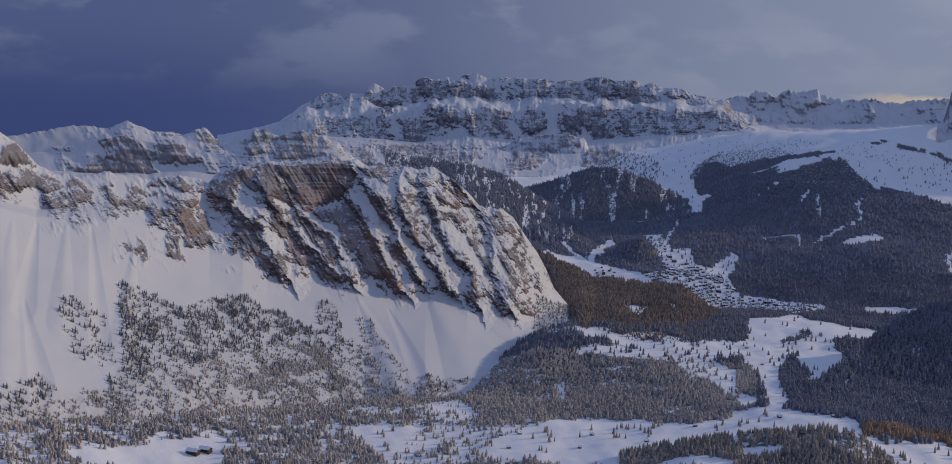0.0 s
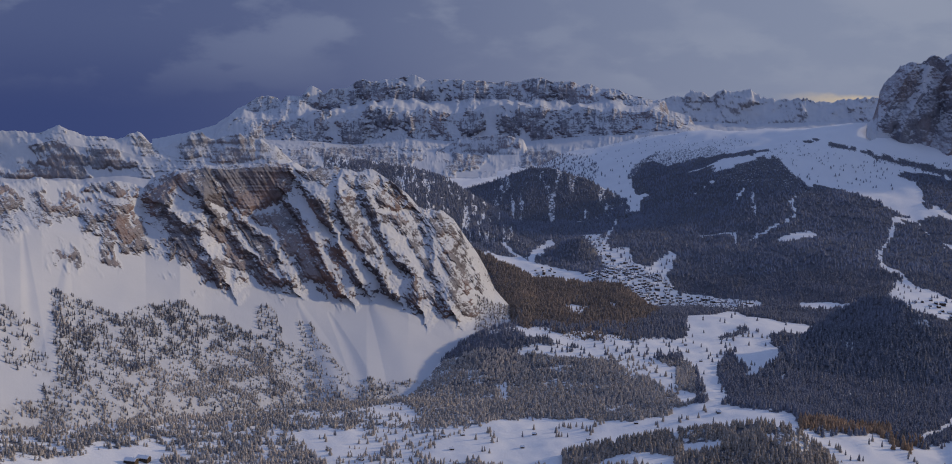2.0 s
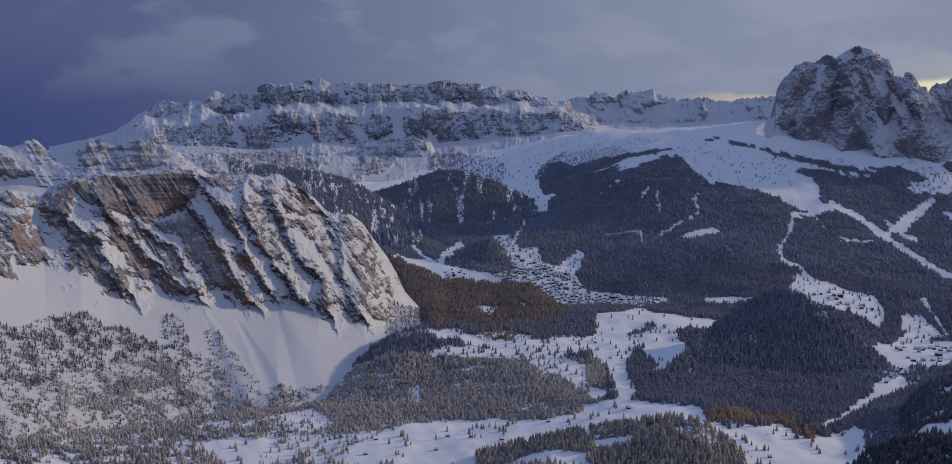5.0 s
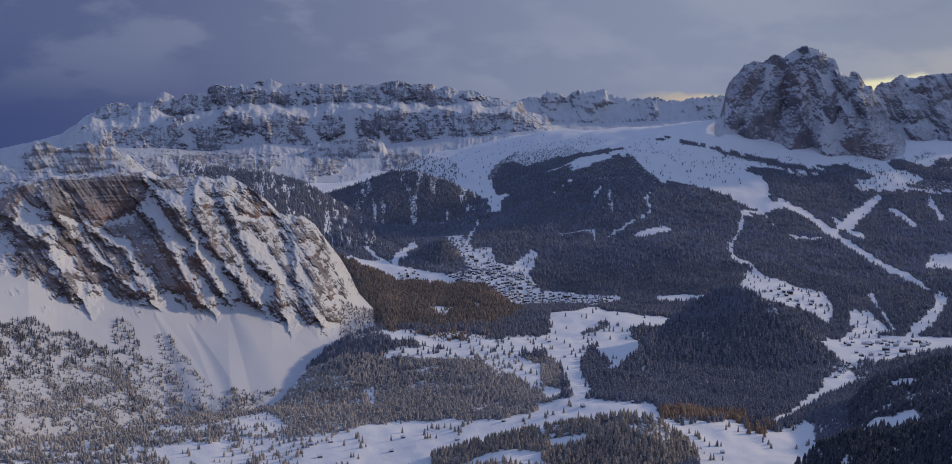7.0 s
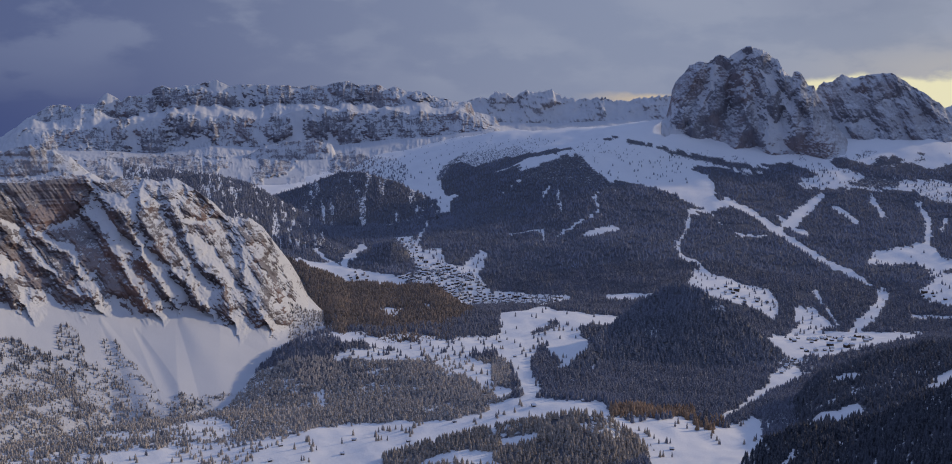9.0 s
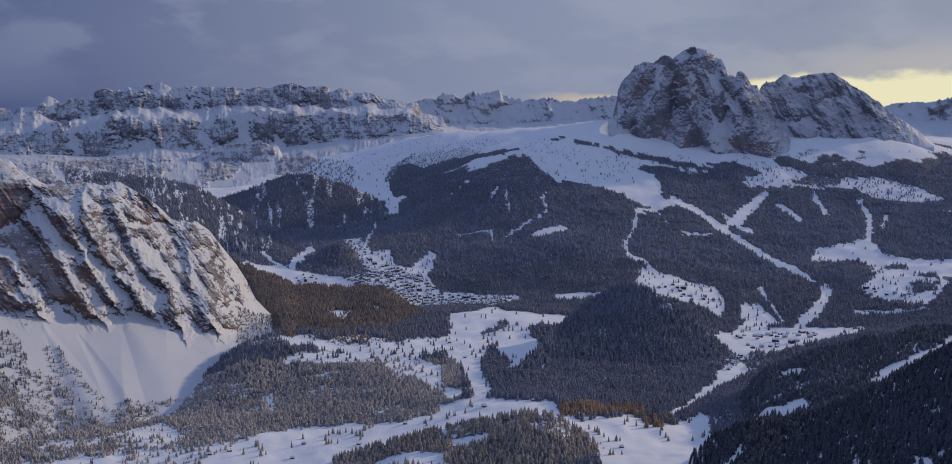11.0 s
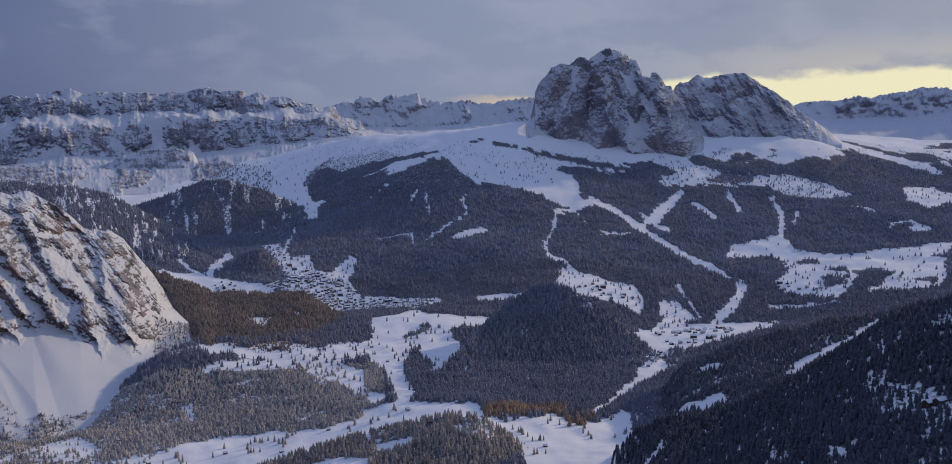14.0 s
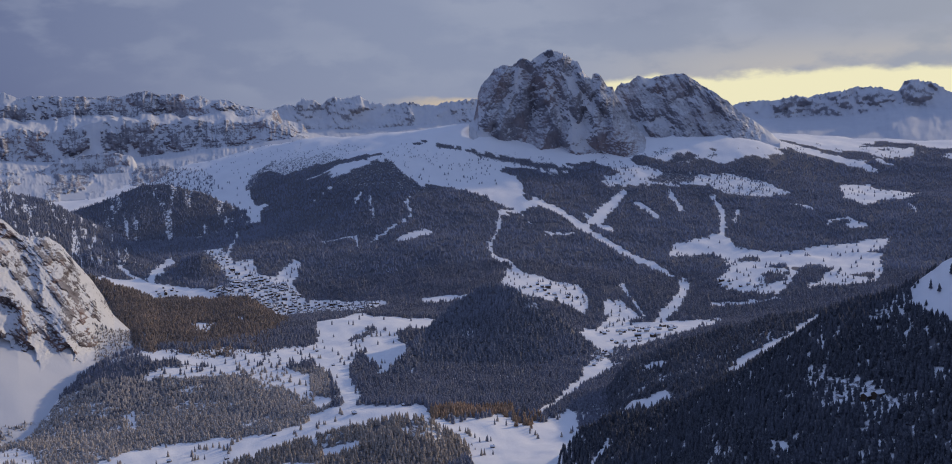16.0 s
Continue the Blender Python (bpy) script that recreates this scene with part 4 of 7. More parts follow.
OUTLINES.append(('stevia', 0.3, [(-19.98, 1336), (-19.03, 1348), (-18.69, 1304), (-19.8, 1289)]))
OUTLINES.append(('stevia', 0.3, [(-30.88, 1159), (-30.53, 1163), (-30.61, 1089), (-30.96, 1085)]))
OUTLINES.append(('stevia', 0.5, [(-8.48, 1521), (-6.38, 1618), (-6.51, 1532), (-8.69, 1370), (-9.0, 1356), (-8.42, 1458)]))
OUTLINES.append(('forest_ridge', 0.25, [(-1.58, 1672), (-0.97, 1684), (-1.09, 1631)]))
OUTLINES.append(('forest_ridge', 0.1, [(-3.72, 1649), (-2.51, 1644), (-3.02, 1565), (-3.6, 1597)]))
OUTLINES.append(('near_hill', 0, [(2.4, 932), (4.73, 937), (4.67, 919), (2.86, 911)]))
OUTLINES.append(('near_hill', 0, [(-2.74, 898), (-0.46, 913), (2.47, 908), (2.14, 889), (2.96, 867)]))
OUTLINES.append(('near_hill', 0, [(6.66, 950), (7.14, 951), (7.36, 942), (6.91, 943)]))
OUTLINES.append(('slope_west', 0.03, [(32.66, 857), (33.75, 857), (34.77, 845), (37.18, 829), (38.26, 726), (36.2, 737), (33.78, 790)]))
OUTLINES.append(('ridge_west', 0, [(17.8, 1065), (19.47, 1038), (20.74, 1031), (21.43, 981), (19.78, 993)]))
OUTLINES.append(('ridge_west', 0, [(24.08, 1020), (26.07, 1068), (27.57, 1126), (28.75, 1186), (28.6, 1209), (27.42, 1147), (25.93, 1087), (23.95, 1039)]))
OUTLINES.append(('ridge_west', 0, [(19.5, 1180), (20.76, 1169), (20.91, 1135), (19.81, 1137)]))
OUTLINES.append(('slope_west', 0.05, [(28.59, 831), (28.65, 799), (28.82, 798), (28.76, 830)]))
OUTLINES.append(('slope_west', 0.1, [(30.43, 703), (31.86, 701), (32.01, 688), (30.72, 696)]))
OUTLINES.append(('slope_west', 0.1, [(17.19, 800), (17.85, 846), (18.17, 834), (17.51, 789)]))
OUTLINES.append(('slope_west', 0.1, [(25.99, 686), (27.2, 666), (27.05, 650), (26.29, 666)]))
OUTLINES.append(('slope_west', 0.1, [(32.86, 800), (32.45, 766), (32.64, 762), (33.05, 793)]))
OUTLINES.append(('slope_west', 0.1, [(33.81, 713), (34.62, 707), (34.63, 692), (33.95, 699)]))
OUTLINES.append(('ground', 0, [(-12.63, 3317), (-8.97, 3005), (-7.08, 3290), (-5.82, 3400), (-4.56, 3372), (-2.67, 3166), (-1.24, 2906), (-0.6, 2923), (-0.76, 3046), (-0.28, 3162), (0.51, 3209), (2.41, 3183), (2.41, 3427), (-5.81, 3684), (-12.62, 3567)]))
OUTLINES.append(('ground', 1.4, [(-5.82, 3400), (-4.56, 3471), (-2.66, 3272), (-1.4, 3066), (-0.76, 2870), (-0.44, 3012), (0.19, 3171), (2.41, 3183), (2.09, 3293), (-0.12, 3360), (-2.66, 3429), (-5.19, 3560)]))
OUTLINES.append(('ground', 1.9, [(5.1, 2931), (6.83, 2920), (8.69, 3014), (8.66, 3028), (6.8, 2934), (5.08, 2951)]))
OUTLINES.append(('ground', 1.9, [(3.54, 2973), (5.59, 2909), (5.54, 2963), (3.49, 3023)]))
OUTLINES.append(('ground', 1.9, [(-0.13, 2999), (0.19, 3161), (2.09, 3110), (3.67, 3072), (4.62, 2980), (3.05, 2948), (0.51, 2890)]))
OUTLINES.append(('ground', 1.7, [(11.42, 2968), (12.96, 2869), (14.78, 2849), (14.8, 2870), (13.01, 2887), (11.49, 2981)]))
OUTLINES.append(('ground', 1.9, [(15.98, 2923), (18.3, 2974), (20.55, 3053), (20.5, 3088), (18.26, 3018), (15.95, 2950)]))
OUTLINES.append(('ground', 1.5, [(19.92, 2894), (21.17, 3008), (22.7, 2981), (22.39, 2919)]))
OUTLINES.append(('ground', 1.9, [(14.92, 2812), (17.45, 2915), (20.27, 3029), (20.22, 3053), (17.41, 2942), (14.89, 2850)]))
OUTLINES.append(('ground', 1.9, [(20.69, 3068), (22.08, 2993), (24.96, 3016), (24.97, 3027), (22.1, 3003), (20.73, 3081)]))
OUTLINES.append(('ground', 1.9, [(25.18, 2975), (26.07, 3165), (27.78, 3323), (30.08, 3311), (32.33, 3345), (34.91, 3268), (34.92, 3018), (31.22, 3102), (27.19, 2880)]))
OUTLINES.append(('ground', 1.9, [(26.73, 3392), (28.92, 3397), (31.2, 3358), (31.22, 3411), (28.95, 3457), (26.78, 3509)]))
OUTLINES.append(('ground', 1.9, [(31.2, 3660), (34.7, 3530), (34.72, 3635), (31.21, 3865)]))
OUTLINES.append(('stevia', 0.75, [(-30.63, 1046), (-28.86, 1090), (-25.85, 1106), (-22.14, 1155), (-18.65, 1202), (-16.08, 1224), (-12.86, 1266), (-8.94, 1190), (-8.91, 1072), (-18.62, 1037), (-26.76, 1057), (-30.63, 1030)]))
OUTLINES.append(('stevia', 0.3, [(-19.98, 1332), (-19.19, 1353), (-18.62, 1285), (-17.06, 1241), (-18.66, 1222), (-19.64, 1273)]))
OUTLINES.append(('stevia', 0.22, [(-17.92, 1344), (-17.12, 1348), (-16.12, 1298), (-14.14, 1233), (-16.08, 1224), (-17.08, 1283)]))
OUTLINES.append(('stevia', 0.5, [(-35.41, 1006), (-33.75, 1037), (-32.35, 1032), (-30.63, 1030), (-30.64, 972), (-35.45, 940)]))
OUTLINES.append(('stevia', 0.25, [(-32.57, 1158), (-31.16, 1172), (-30.45, 1140), (-30.03, 1094), (-32.04, 1089), (-32.73, 1124)]))
OUTLINES.append(('ground', 0.8, [(-35.44, 984), (-33.77, 1070), (-30.63, 1028), (-26.76, 1039), (-23.69, 1054), (-21.17, 1042), (-23.06, 1005), (-26.77, 989), (-30.64, 948), (-35.46, 920)]))
OUTLINES.append(('ground', 1.12, [(5.83, 2884), (7.36, 3043), (8.3, 2968), (9.53, 2916), (9.24, 2846), (7.41, 2729), (6.15, 2765), (4.89, 2854)]))
OUTLINES.append(('ground', 1.16, [(0.63, 3458), (2.36, 3227), (4.25, 3198), (5.5, 3079), (4.26, 3026), (2.37, 3070), (0.79, 3165)]))
OUTLINES.append(('ground', 1.1, [(11.05, 3003), (12.56, 3024), (14.64, 3021), (15.81, 3015), (15.54, 2944), (13.47, 2943), (11.37, 2931)]))
OUTLINES.append(('ground', 1.15, [(17.1, 3054), (18.09, 3077), (19.51, 3037), (20.9, 2996), (18.69, 2962)]))
OUTLINES.append(('ground', 1.06, [(6.94, 2842), (9.44, 2898), (11.3, 2880), (12.84, 2845), (11.32, 2772), (8.2, 2774)]))
OUTLINES.append(('ground', 1.2, [(22.58, 2973), (24.39, 3028), (26.18, 2986), (27.35, 2887), (25.59, 2844), (23.49, 2886)]))
OUTLINES.append(('ground', 1.55, [(3.46, 2833), (4.99, 2866), (6.81, 2876), (7.19, 2830), (8.21, 2757), (8.83, 2672), (7.48, 2680), (6.24, 2729), (4.71, 2759)]))
OUTLINES.append(('ground', 1.6, [(9.18, 3001), (11.56, 2999), (13.59, 3002), (13.6, 2967), (11.57, 2969), (9.19, 2972)]))
OUTLINES.append(('ground', 1.6, [(13.59, 3002), (15.85, 2976), (18.05, 2951), (18.06, 2920), (15.86, 2946), (13.6, 2960)]))
OUTLINES.append(('ground', 1.3, [(0.32, 3188), (1.56, 3185), (3.42, 3143), (4.36, 3024), (2.82, 3046), (1.27, 3061)]))
OUTLINES.append(('ground', 1.12, [(9.5, 2927), (11.28, 2943), (13.03, 2938), (11.89, 2877), (9.82, 2876)]))
OUTLINES.append(('ridge_west', 0, [(24.21, 1068), (25.77, 1095), (27.09, 1132), (27.88, 1141), (27.59, 1117), (26.06, 1076), (24.63, 1042)]))
OUTLINES.append(('ground', 1.001, [(17.1, 2533), (18.93, 2826), (19.13, 2804), (18.08, 2612), (17.8, 2518)]))
OUTLINES.append(('ground', 1.001, [(19.48, 2746), (19.82, 2739), (20.58, 2614), (20.47, 2593)]))
OUTLINES.append(('ground', 1.001, [(21.2, 2829), (21.54, 2803), (22.02, 2683), (21.75, 2660)]))
OUTLINES.append(('ground', 1.001, [(23.58, 2761), (23.98, 2691), (24.12, 2511), (23.71, 2481), (23.78, 2655)]))
OUTLINES.append(('ground', 1.021, [(24.52, 2722), (24.78, 2720), (24.59, 2572), (24.41, 2572)]))
OUTLINES.append(('ground', 1.021, [(21.4, 2383), (23.04, 2429), (23.31, 2471), (24.25, 2434), (24.52, 2355), (25.59, 2340), (26.65, 2317), (27.69, 2248), (28.46, 2334), (29.74, 2314), (31.85, 2462), (31.86, 2418), (30.25, 2311), (31.62, 2310), (31.62, 2241), (30.0, 2217), (28.85, 2207), (27.17, 2175), (25.59, 2303), (24.52, 2281), (23.44, 2331), (21.54, 2300)]))
OUTLINES.append(('ground', 1.021, [(29.51, 3064), (30.95, 3111), (31.45, 3026), (33.15, 2999), (31.09, 2794), (30.72, 2746), (29.71, 2866)]))
OUTLINES.append(('ground', 1.051, [(28.83, 2575), (30.22, 2613), (30.22, 2585), (28.96, 2548)]))
OUTLINES.append(('ground', 1.051, [(29.85, 2536), (30.6, 2545), (30.86, 2517), (30.23, 2501)]))
OUTLINES.append(('ground', 1.051, [(30.06, 3525), (31.79, 3552), (33.0, 3686), (33.01, 3473), (31.67, 3403)]))
OUTLINES.append(('ground', 1.041, [(26.35, 3497), (27.65, 3455), (31.43, 3299), (31.31, 3254), (28.93, 3321), (26.87, 3383)]))
OUTLINES.append(('ground', 1.02, [(2.72, 1504), (3.37, 1564), (4.82, 1667), (6.59, 1603), (8.2, 1612), (9.16, 1569), (8.83, 1458), (8.18, 1357), (7.53, 1286), (6.23, 1265), (5.59, 1277), (4.77, 1179), (4.6, 1126), (3.79, 1155), (3.48, 1220), (3.01, 1319), (2.54, 1408), (2.07, 1453)]))
OUTLINES.append(('ground', 1.9, [(6.74, 1514), (7.55, 1544), (8.35, 1537), (8.19, 1455), (7.54, 1416), (7.06, 1454)]))
OUTLINES.append(('ground', 1.9, [(4.24, 1319), (4.47, 1385), (4.9, 1442), (5.28, 1374), (5.75, 1316), (5.59, 1266), (4.77, 1179), (4.45, 1243)]))
OUTLINES.append(('ground', 1.7, [(4.07, 1474), (4.81, 1521), (5.62, 1547), (5.68, 1524), (4.81, 1483), (4.26, 1465)]))
OUTLINES.append(('ground', 1.9, [(0.94, 1399), (1.59, 1435), (2.22, 1388), (3.01, 1303), (3.42, 1221), (2.99, 1218), (2.04, 1307), (1.41, 1317)]))
OUTLINES.append(('ground', 1.14, [(-6.16, 1330), (-4.91, 1355), (-3.03, 1369), (-2.41, 1342), (-1.14, 1355), (-0.18, 1397), (0.47, 1447), (1.75, 1452), (2.38, 1389), (1.41, 1350), (0.76, 1321), (1.4, 1271), (0.11, 1260), (-0.83, 1308), (-3.05, 1332), (-5.86, 1323)]))
OUTLINES.append(('ground', 1.05, [(-6.42, 1501), (-5.19, 1419), (-4.26, 1413), (-4.43, 1386), (-5.51, 1389), (-6.28, 1401)]))
OUTLINES.append(('ground', 1.1, [(-3.01, 1450), (-1.12, 1433), (-0.17, 1423), (-1.13, 1390), (-2.71, 1401)]))
OUTLINES.append(('ground', 1.1, [(-7.29, 1250), (-6.67, 1254), (-6.7, 1190), (-7.12, 1168)]))
OUTLINES.append(('ground', 1.02, [(21.91, 2142), (22.21, 2084), (22.07, 1989), (21.05, 1820), (20.6, 1767), (20.38, 1849), (21.63, 2009), (21.71, 2103)]))
OUTLINES.append(('ground', 1.08, [(17.68, 1920), (18.6, 1941), (19.22, 1896), (18.46, 1790), (17.84, 1823)]))
OUTLINES.append(('ground', 1.9, [(15.04, 1842), (15.82, 1850), (17.38, 1798), (17.38, 1727), (16.45, 1733), (15.35, 1792)]))
OUTLINES.append(('ground', 1.7, [(17.86, 1433), (18.47, 1485), (19.09, 1461), (18.94, 1399), (18.17, 1385)]))
OUTLINES.append(('ground', 1.9, [(19.21, 2038), (20.41, 2146), (21.62, 2119), (21.47, 2027), (20.43, 1919), (19.67, 1928)]))
OUTLINES.append(('ground', 1.02, [(-5.86, 3655), (-5.39, 3368), (-3.97, 3215), (-2.38, 3041), (-1.11, 2897), (-0.6, 2887), (-0.79, 3022), (-0.41, 3179), (0.79, 3242), (2.21, 3256), (2.4, 3680), (-6.0, 3680)]))
OUTLINES.append(('ground', 1.22, [(-5.48, 3847), (-3.97, 3587), (-2.54, 3408), (-2.06, 3182), (-2.63, 3134), (-3.97, 3241), (-5.11, 3378)]))
OUTLINES.append(('ground', 1.01, [(-0.92, 3052), (-0.54, 3027), (0.04, 2830), (-0.08, 2709), (-0.47, 2730), (-0.72, 2894)]))
# ---- single trees and houses: bearing and distance ----
MEADOW_TREES = [(-16.62, 1017), (-16.36, 1018), (-16.18, 984), (-15.78, 1027), (-14.08, 1004), (-13.35, 971), (-12.93, 978), (-11.8, 1000), (-10.81, 985), (-10.49, 983), (-7.94, 973), (-7.55, 969), (-8.29, 1008), (-8.09, 1052), (-7.59, 1031), (-7.41, 998), (-7.32, 1014), (-5.8, 1018), (-5.29, 1086), (-5.2, 1044), (-4.23, 1088), (-4.04, 1030), (-3.71, 1014), (-3.39, 1011), (-3.58, 1054), (-3.25, 1046), (-2.94, 1050), (-2.62, 1041), (-2.39, 1031), (-2.07, 1024), (-1.99, 1044), (-1.68, 1056), (1.29, 1039), (1.59, 1047), (2.42, 1045), (2.81, 1050), (3.42, 1058), (3.7, 1082), (4.2, 1026)]
EAST_TREES = [(8.74, 993), (8.95, 1009), (9.15, 1001), (9.47, 987), (9.79, 980), (10.01, 973), (10.32, 1006), (10.54, 1000), (10.8, 993), (11.05, 984), (11.43, 990), (11.88, 1038), (12.03, 1053), (12.5, 1042), (12.8, 1071), (13.75, 1024), (14.05, 1021), (14.21, 1011), (15.25, 1089), (15.43, 1016), (16.03, 1036), (11.13, 940), (11.75, 948)]
TERRACE_TREES = [(-2.55, 1413), (-2.06, 1404), (-1.58, 1372), (-1.42, 1343), (-0.94, 1372), (-0.78, 1331), (-0.46, 1330), (-0.29, 1360), (-0.13, 1333), (-1.26, 1330), (0.51, 1346), (1.48, 1432), (2.45, 1434), (2.77, 1390), (3.41, 1423), (3.9, 1380), (4.22, 1376), (4.38, 1395), (4.7, 1413), (4.85, 1451), (4.54, 1343), (5.01, 1475), (5.49, 1494), (5.97, 1498), (6.44, 1498), (6.92, 1483), (6.14, 1350), (6.46, 1333), (6.78, 1315), (7.26, 1356), (7.57, 1408), (7.1, 1297), (0.51, 1287), (1.16, 1267), (1.65, 1254), (1.97, 1200)]
HUTS = [(-16.12, 986), (-14.39, 960), (-10.02, 1017), (-9.01, 1023), (-8.35, 941), (-9.57, 979), (-5.78, 985), (-5.16, 1022), (-2.27, 997), (0.2, 1045), (4.46, 1068), (4.4, 1072), (7.06, 1079), (6.97, 1035), (2.61, 1427), (3.42, 1343), (7.57, 1343), (10.93, 1062), (11.74, 968)]
FARM = [(-26.22, 952), (-25.6, 958), (16.06, 900)]
SLOPE_LODGE = [(31.01, 696), (31.5, 696)]
LARCHES = [(12.96, 1080), (13.27, 1066), (13.45, 1092), (13.67, 1078), (13.88, 1095), (14.07, 1080), (14.25, 1096), (13.52, 1052), (13.83, 1051), (12.64, 1088)]
POND = [(-0.75, 1094)]
LARCH_BELT = [(8.4, 1061), (10.45, 1094), (12.79, 1133), (12.95, 1091), (10.46, 1054), (8.41, 1027)]
TOWN_MAIN = [(-2.69, 2123), (-1.25, 2200), (-0.77, 2247), (0.51, 2171), (1.73, 2116), (1.86, 2047), (3.72, 2032), (6.11, 1943), (4.84, 1835), (1.8, 1925), (-0.45, 1989), (-1.57, 2061)]
TOWN_NORTH = [(-2.87, 2447), (-2.11, 2455), (-1.73, 2335), (-1.15, 2226), (-1.79, 2189), (-2.3, 2314)]
TOWN_EAST = [(-5.3, 2170), (-3.97, 2163), (-4.13, 2098), (-5.5, 2116)]
TOWN_WEST = [(17.46, 1598), (19.2, 1750), (20.93, 1786), (21.87, 1612), (19.82, 1514), (17.92, 1508)]
HAMLET = [(13.2, 1975), (14.79, 1967), (16.54, 1952), (16.53, 1893), (14.14, 1887)]
RIVERSIDE = [(17.03, 1453), (17.92, 1477), (17.91, 1415), (17.11, 1352)]
UPPER_HAMLET = [(23.58, 2097), (26.6, 2035), (26.3, 1993), (23.88, 2047)]
# ---- shape of the land ----
def lattice(ix, iy, iz, seed):
    h = (ix * 374761393 + iy * 668265263 + iz * 2147483647 + seed * 1274126177) & 0xFFFFFFFF
    h = ((h ^ (h >> 13)) * 1274126177) & 0xFFFFFFFF
    h = ((h ^ (h >> 16)) * 2246822519) & 0xFFFFFFFF
    return ((h ^ (h >> 13)) & 0xFFFFFF) / float(0xFFFFFF)


def vnoise(x, y, z, seed=0):
    """Smooth value noise from 0 to 1."""
    x, y, z = np.broadcast_arrays(x, y, z)
    fx, fy, fz = np.floor(x), np.floor(y), np.floor(z)
    ix, iy, iz = fx.astype(np.int64), fy.astype(np.int64), fz.astype(np.int64)
    u, v, w = x - fx, y - fy, z - fz
    u, v, w = (q * q * q * (q * (q * 6 - 15) + 10) for q in (u, v, w))
    total = 0
    for dx, a in ((0, 1 - u), (1, u)):
        for dy, b in ((0, 1 - v), (1, v)):
            for dz, c in ((0, 1 - w), (1, w)):
                total = total + a * b * c * lattice(ix + dx, iy + dy, iz + dz, seed)
    return total


def fbm(x, y, z, octaves=4, seed=0, gain=0.5):
    total, amp, norm = 0, 1.0, 0
    for k in range(octaves):
        total = total + amp * vnoise(x * 2 ** k, y * 2 ** k, z * 2 ** k, seed + 17 * k)
        norm, amp = norm + amp, amp * gain
    return total / norm


def ridged(x, y, z, octaves=4, seed=0, gain=0.5):
    total, amp, norm = 0, 1.0, 0
    for k in range(octaves):
        n = vnoise(x * 2 ** k, y * 2 ** k, z * 2 ** k, seed + 31 * k)
        total = total + amp * (1 - np.abs(2 * n - 1))
        norm, amp = norm + amp, amp * gain
    return total / norm


CONTROL = np.array(GROUND_NEAR + GROUND_MID + GROUND_SOUTH + GROUND_PASS)


def spread(az, r):
    return np.stack([np.radians(az) * 1.0, np.log(r)], -1)


def kernel(a, b):
    d2 = ((a[:, None, :] - b[None, :, :]) ** 2).sum(-1)
    return np.sqrt(d2 + 0.06 ** 2)


KNOTS = spread(CONTROL[:, 0], CONTROL[:, 1])
WEIGHTS = np.linalg.solve(kernel(KNOTS, KNOTS) - 0.004 * np.eye(len(KNOTS)), CONTROL[:, 2])


def ground_height(az, r):
    """Height of the valley sheet at a bearing and distance."""
    az, r = np.broadcast_arrays(az, r)
    a, q = np.clip(az, -42, 42).ravel(), np.maximum(r, 760).ravel()
    z = np.empty(len(a))
    for i in range(0, len(a), 20000):
        z[i:i + 20000] = kernel(spread(a[i:i + 20000], q[i:i + 20000]), KNOTS) @ WEIGHTS
    z = z.reshape(az.shape)
    w = np.clip((r - 60) / 690, 0, 1) ** 0.7
    z = z * w + 40 * (1 - w)
    x, y = r * np.sin(np.radians(az)), r * np.cos(np.radians(az))
    rough = (fbm(x / 160, y / 160, 0, 4, 5) - 0.5) * 22 * np.clip((r - 700) / 1500, 0.15, 1) + (fbm(x / 35, y / 35, 0, 3, 9) - 0.5) * 5
    return z + rough


BARE = {}


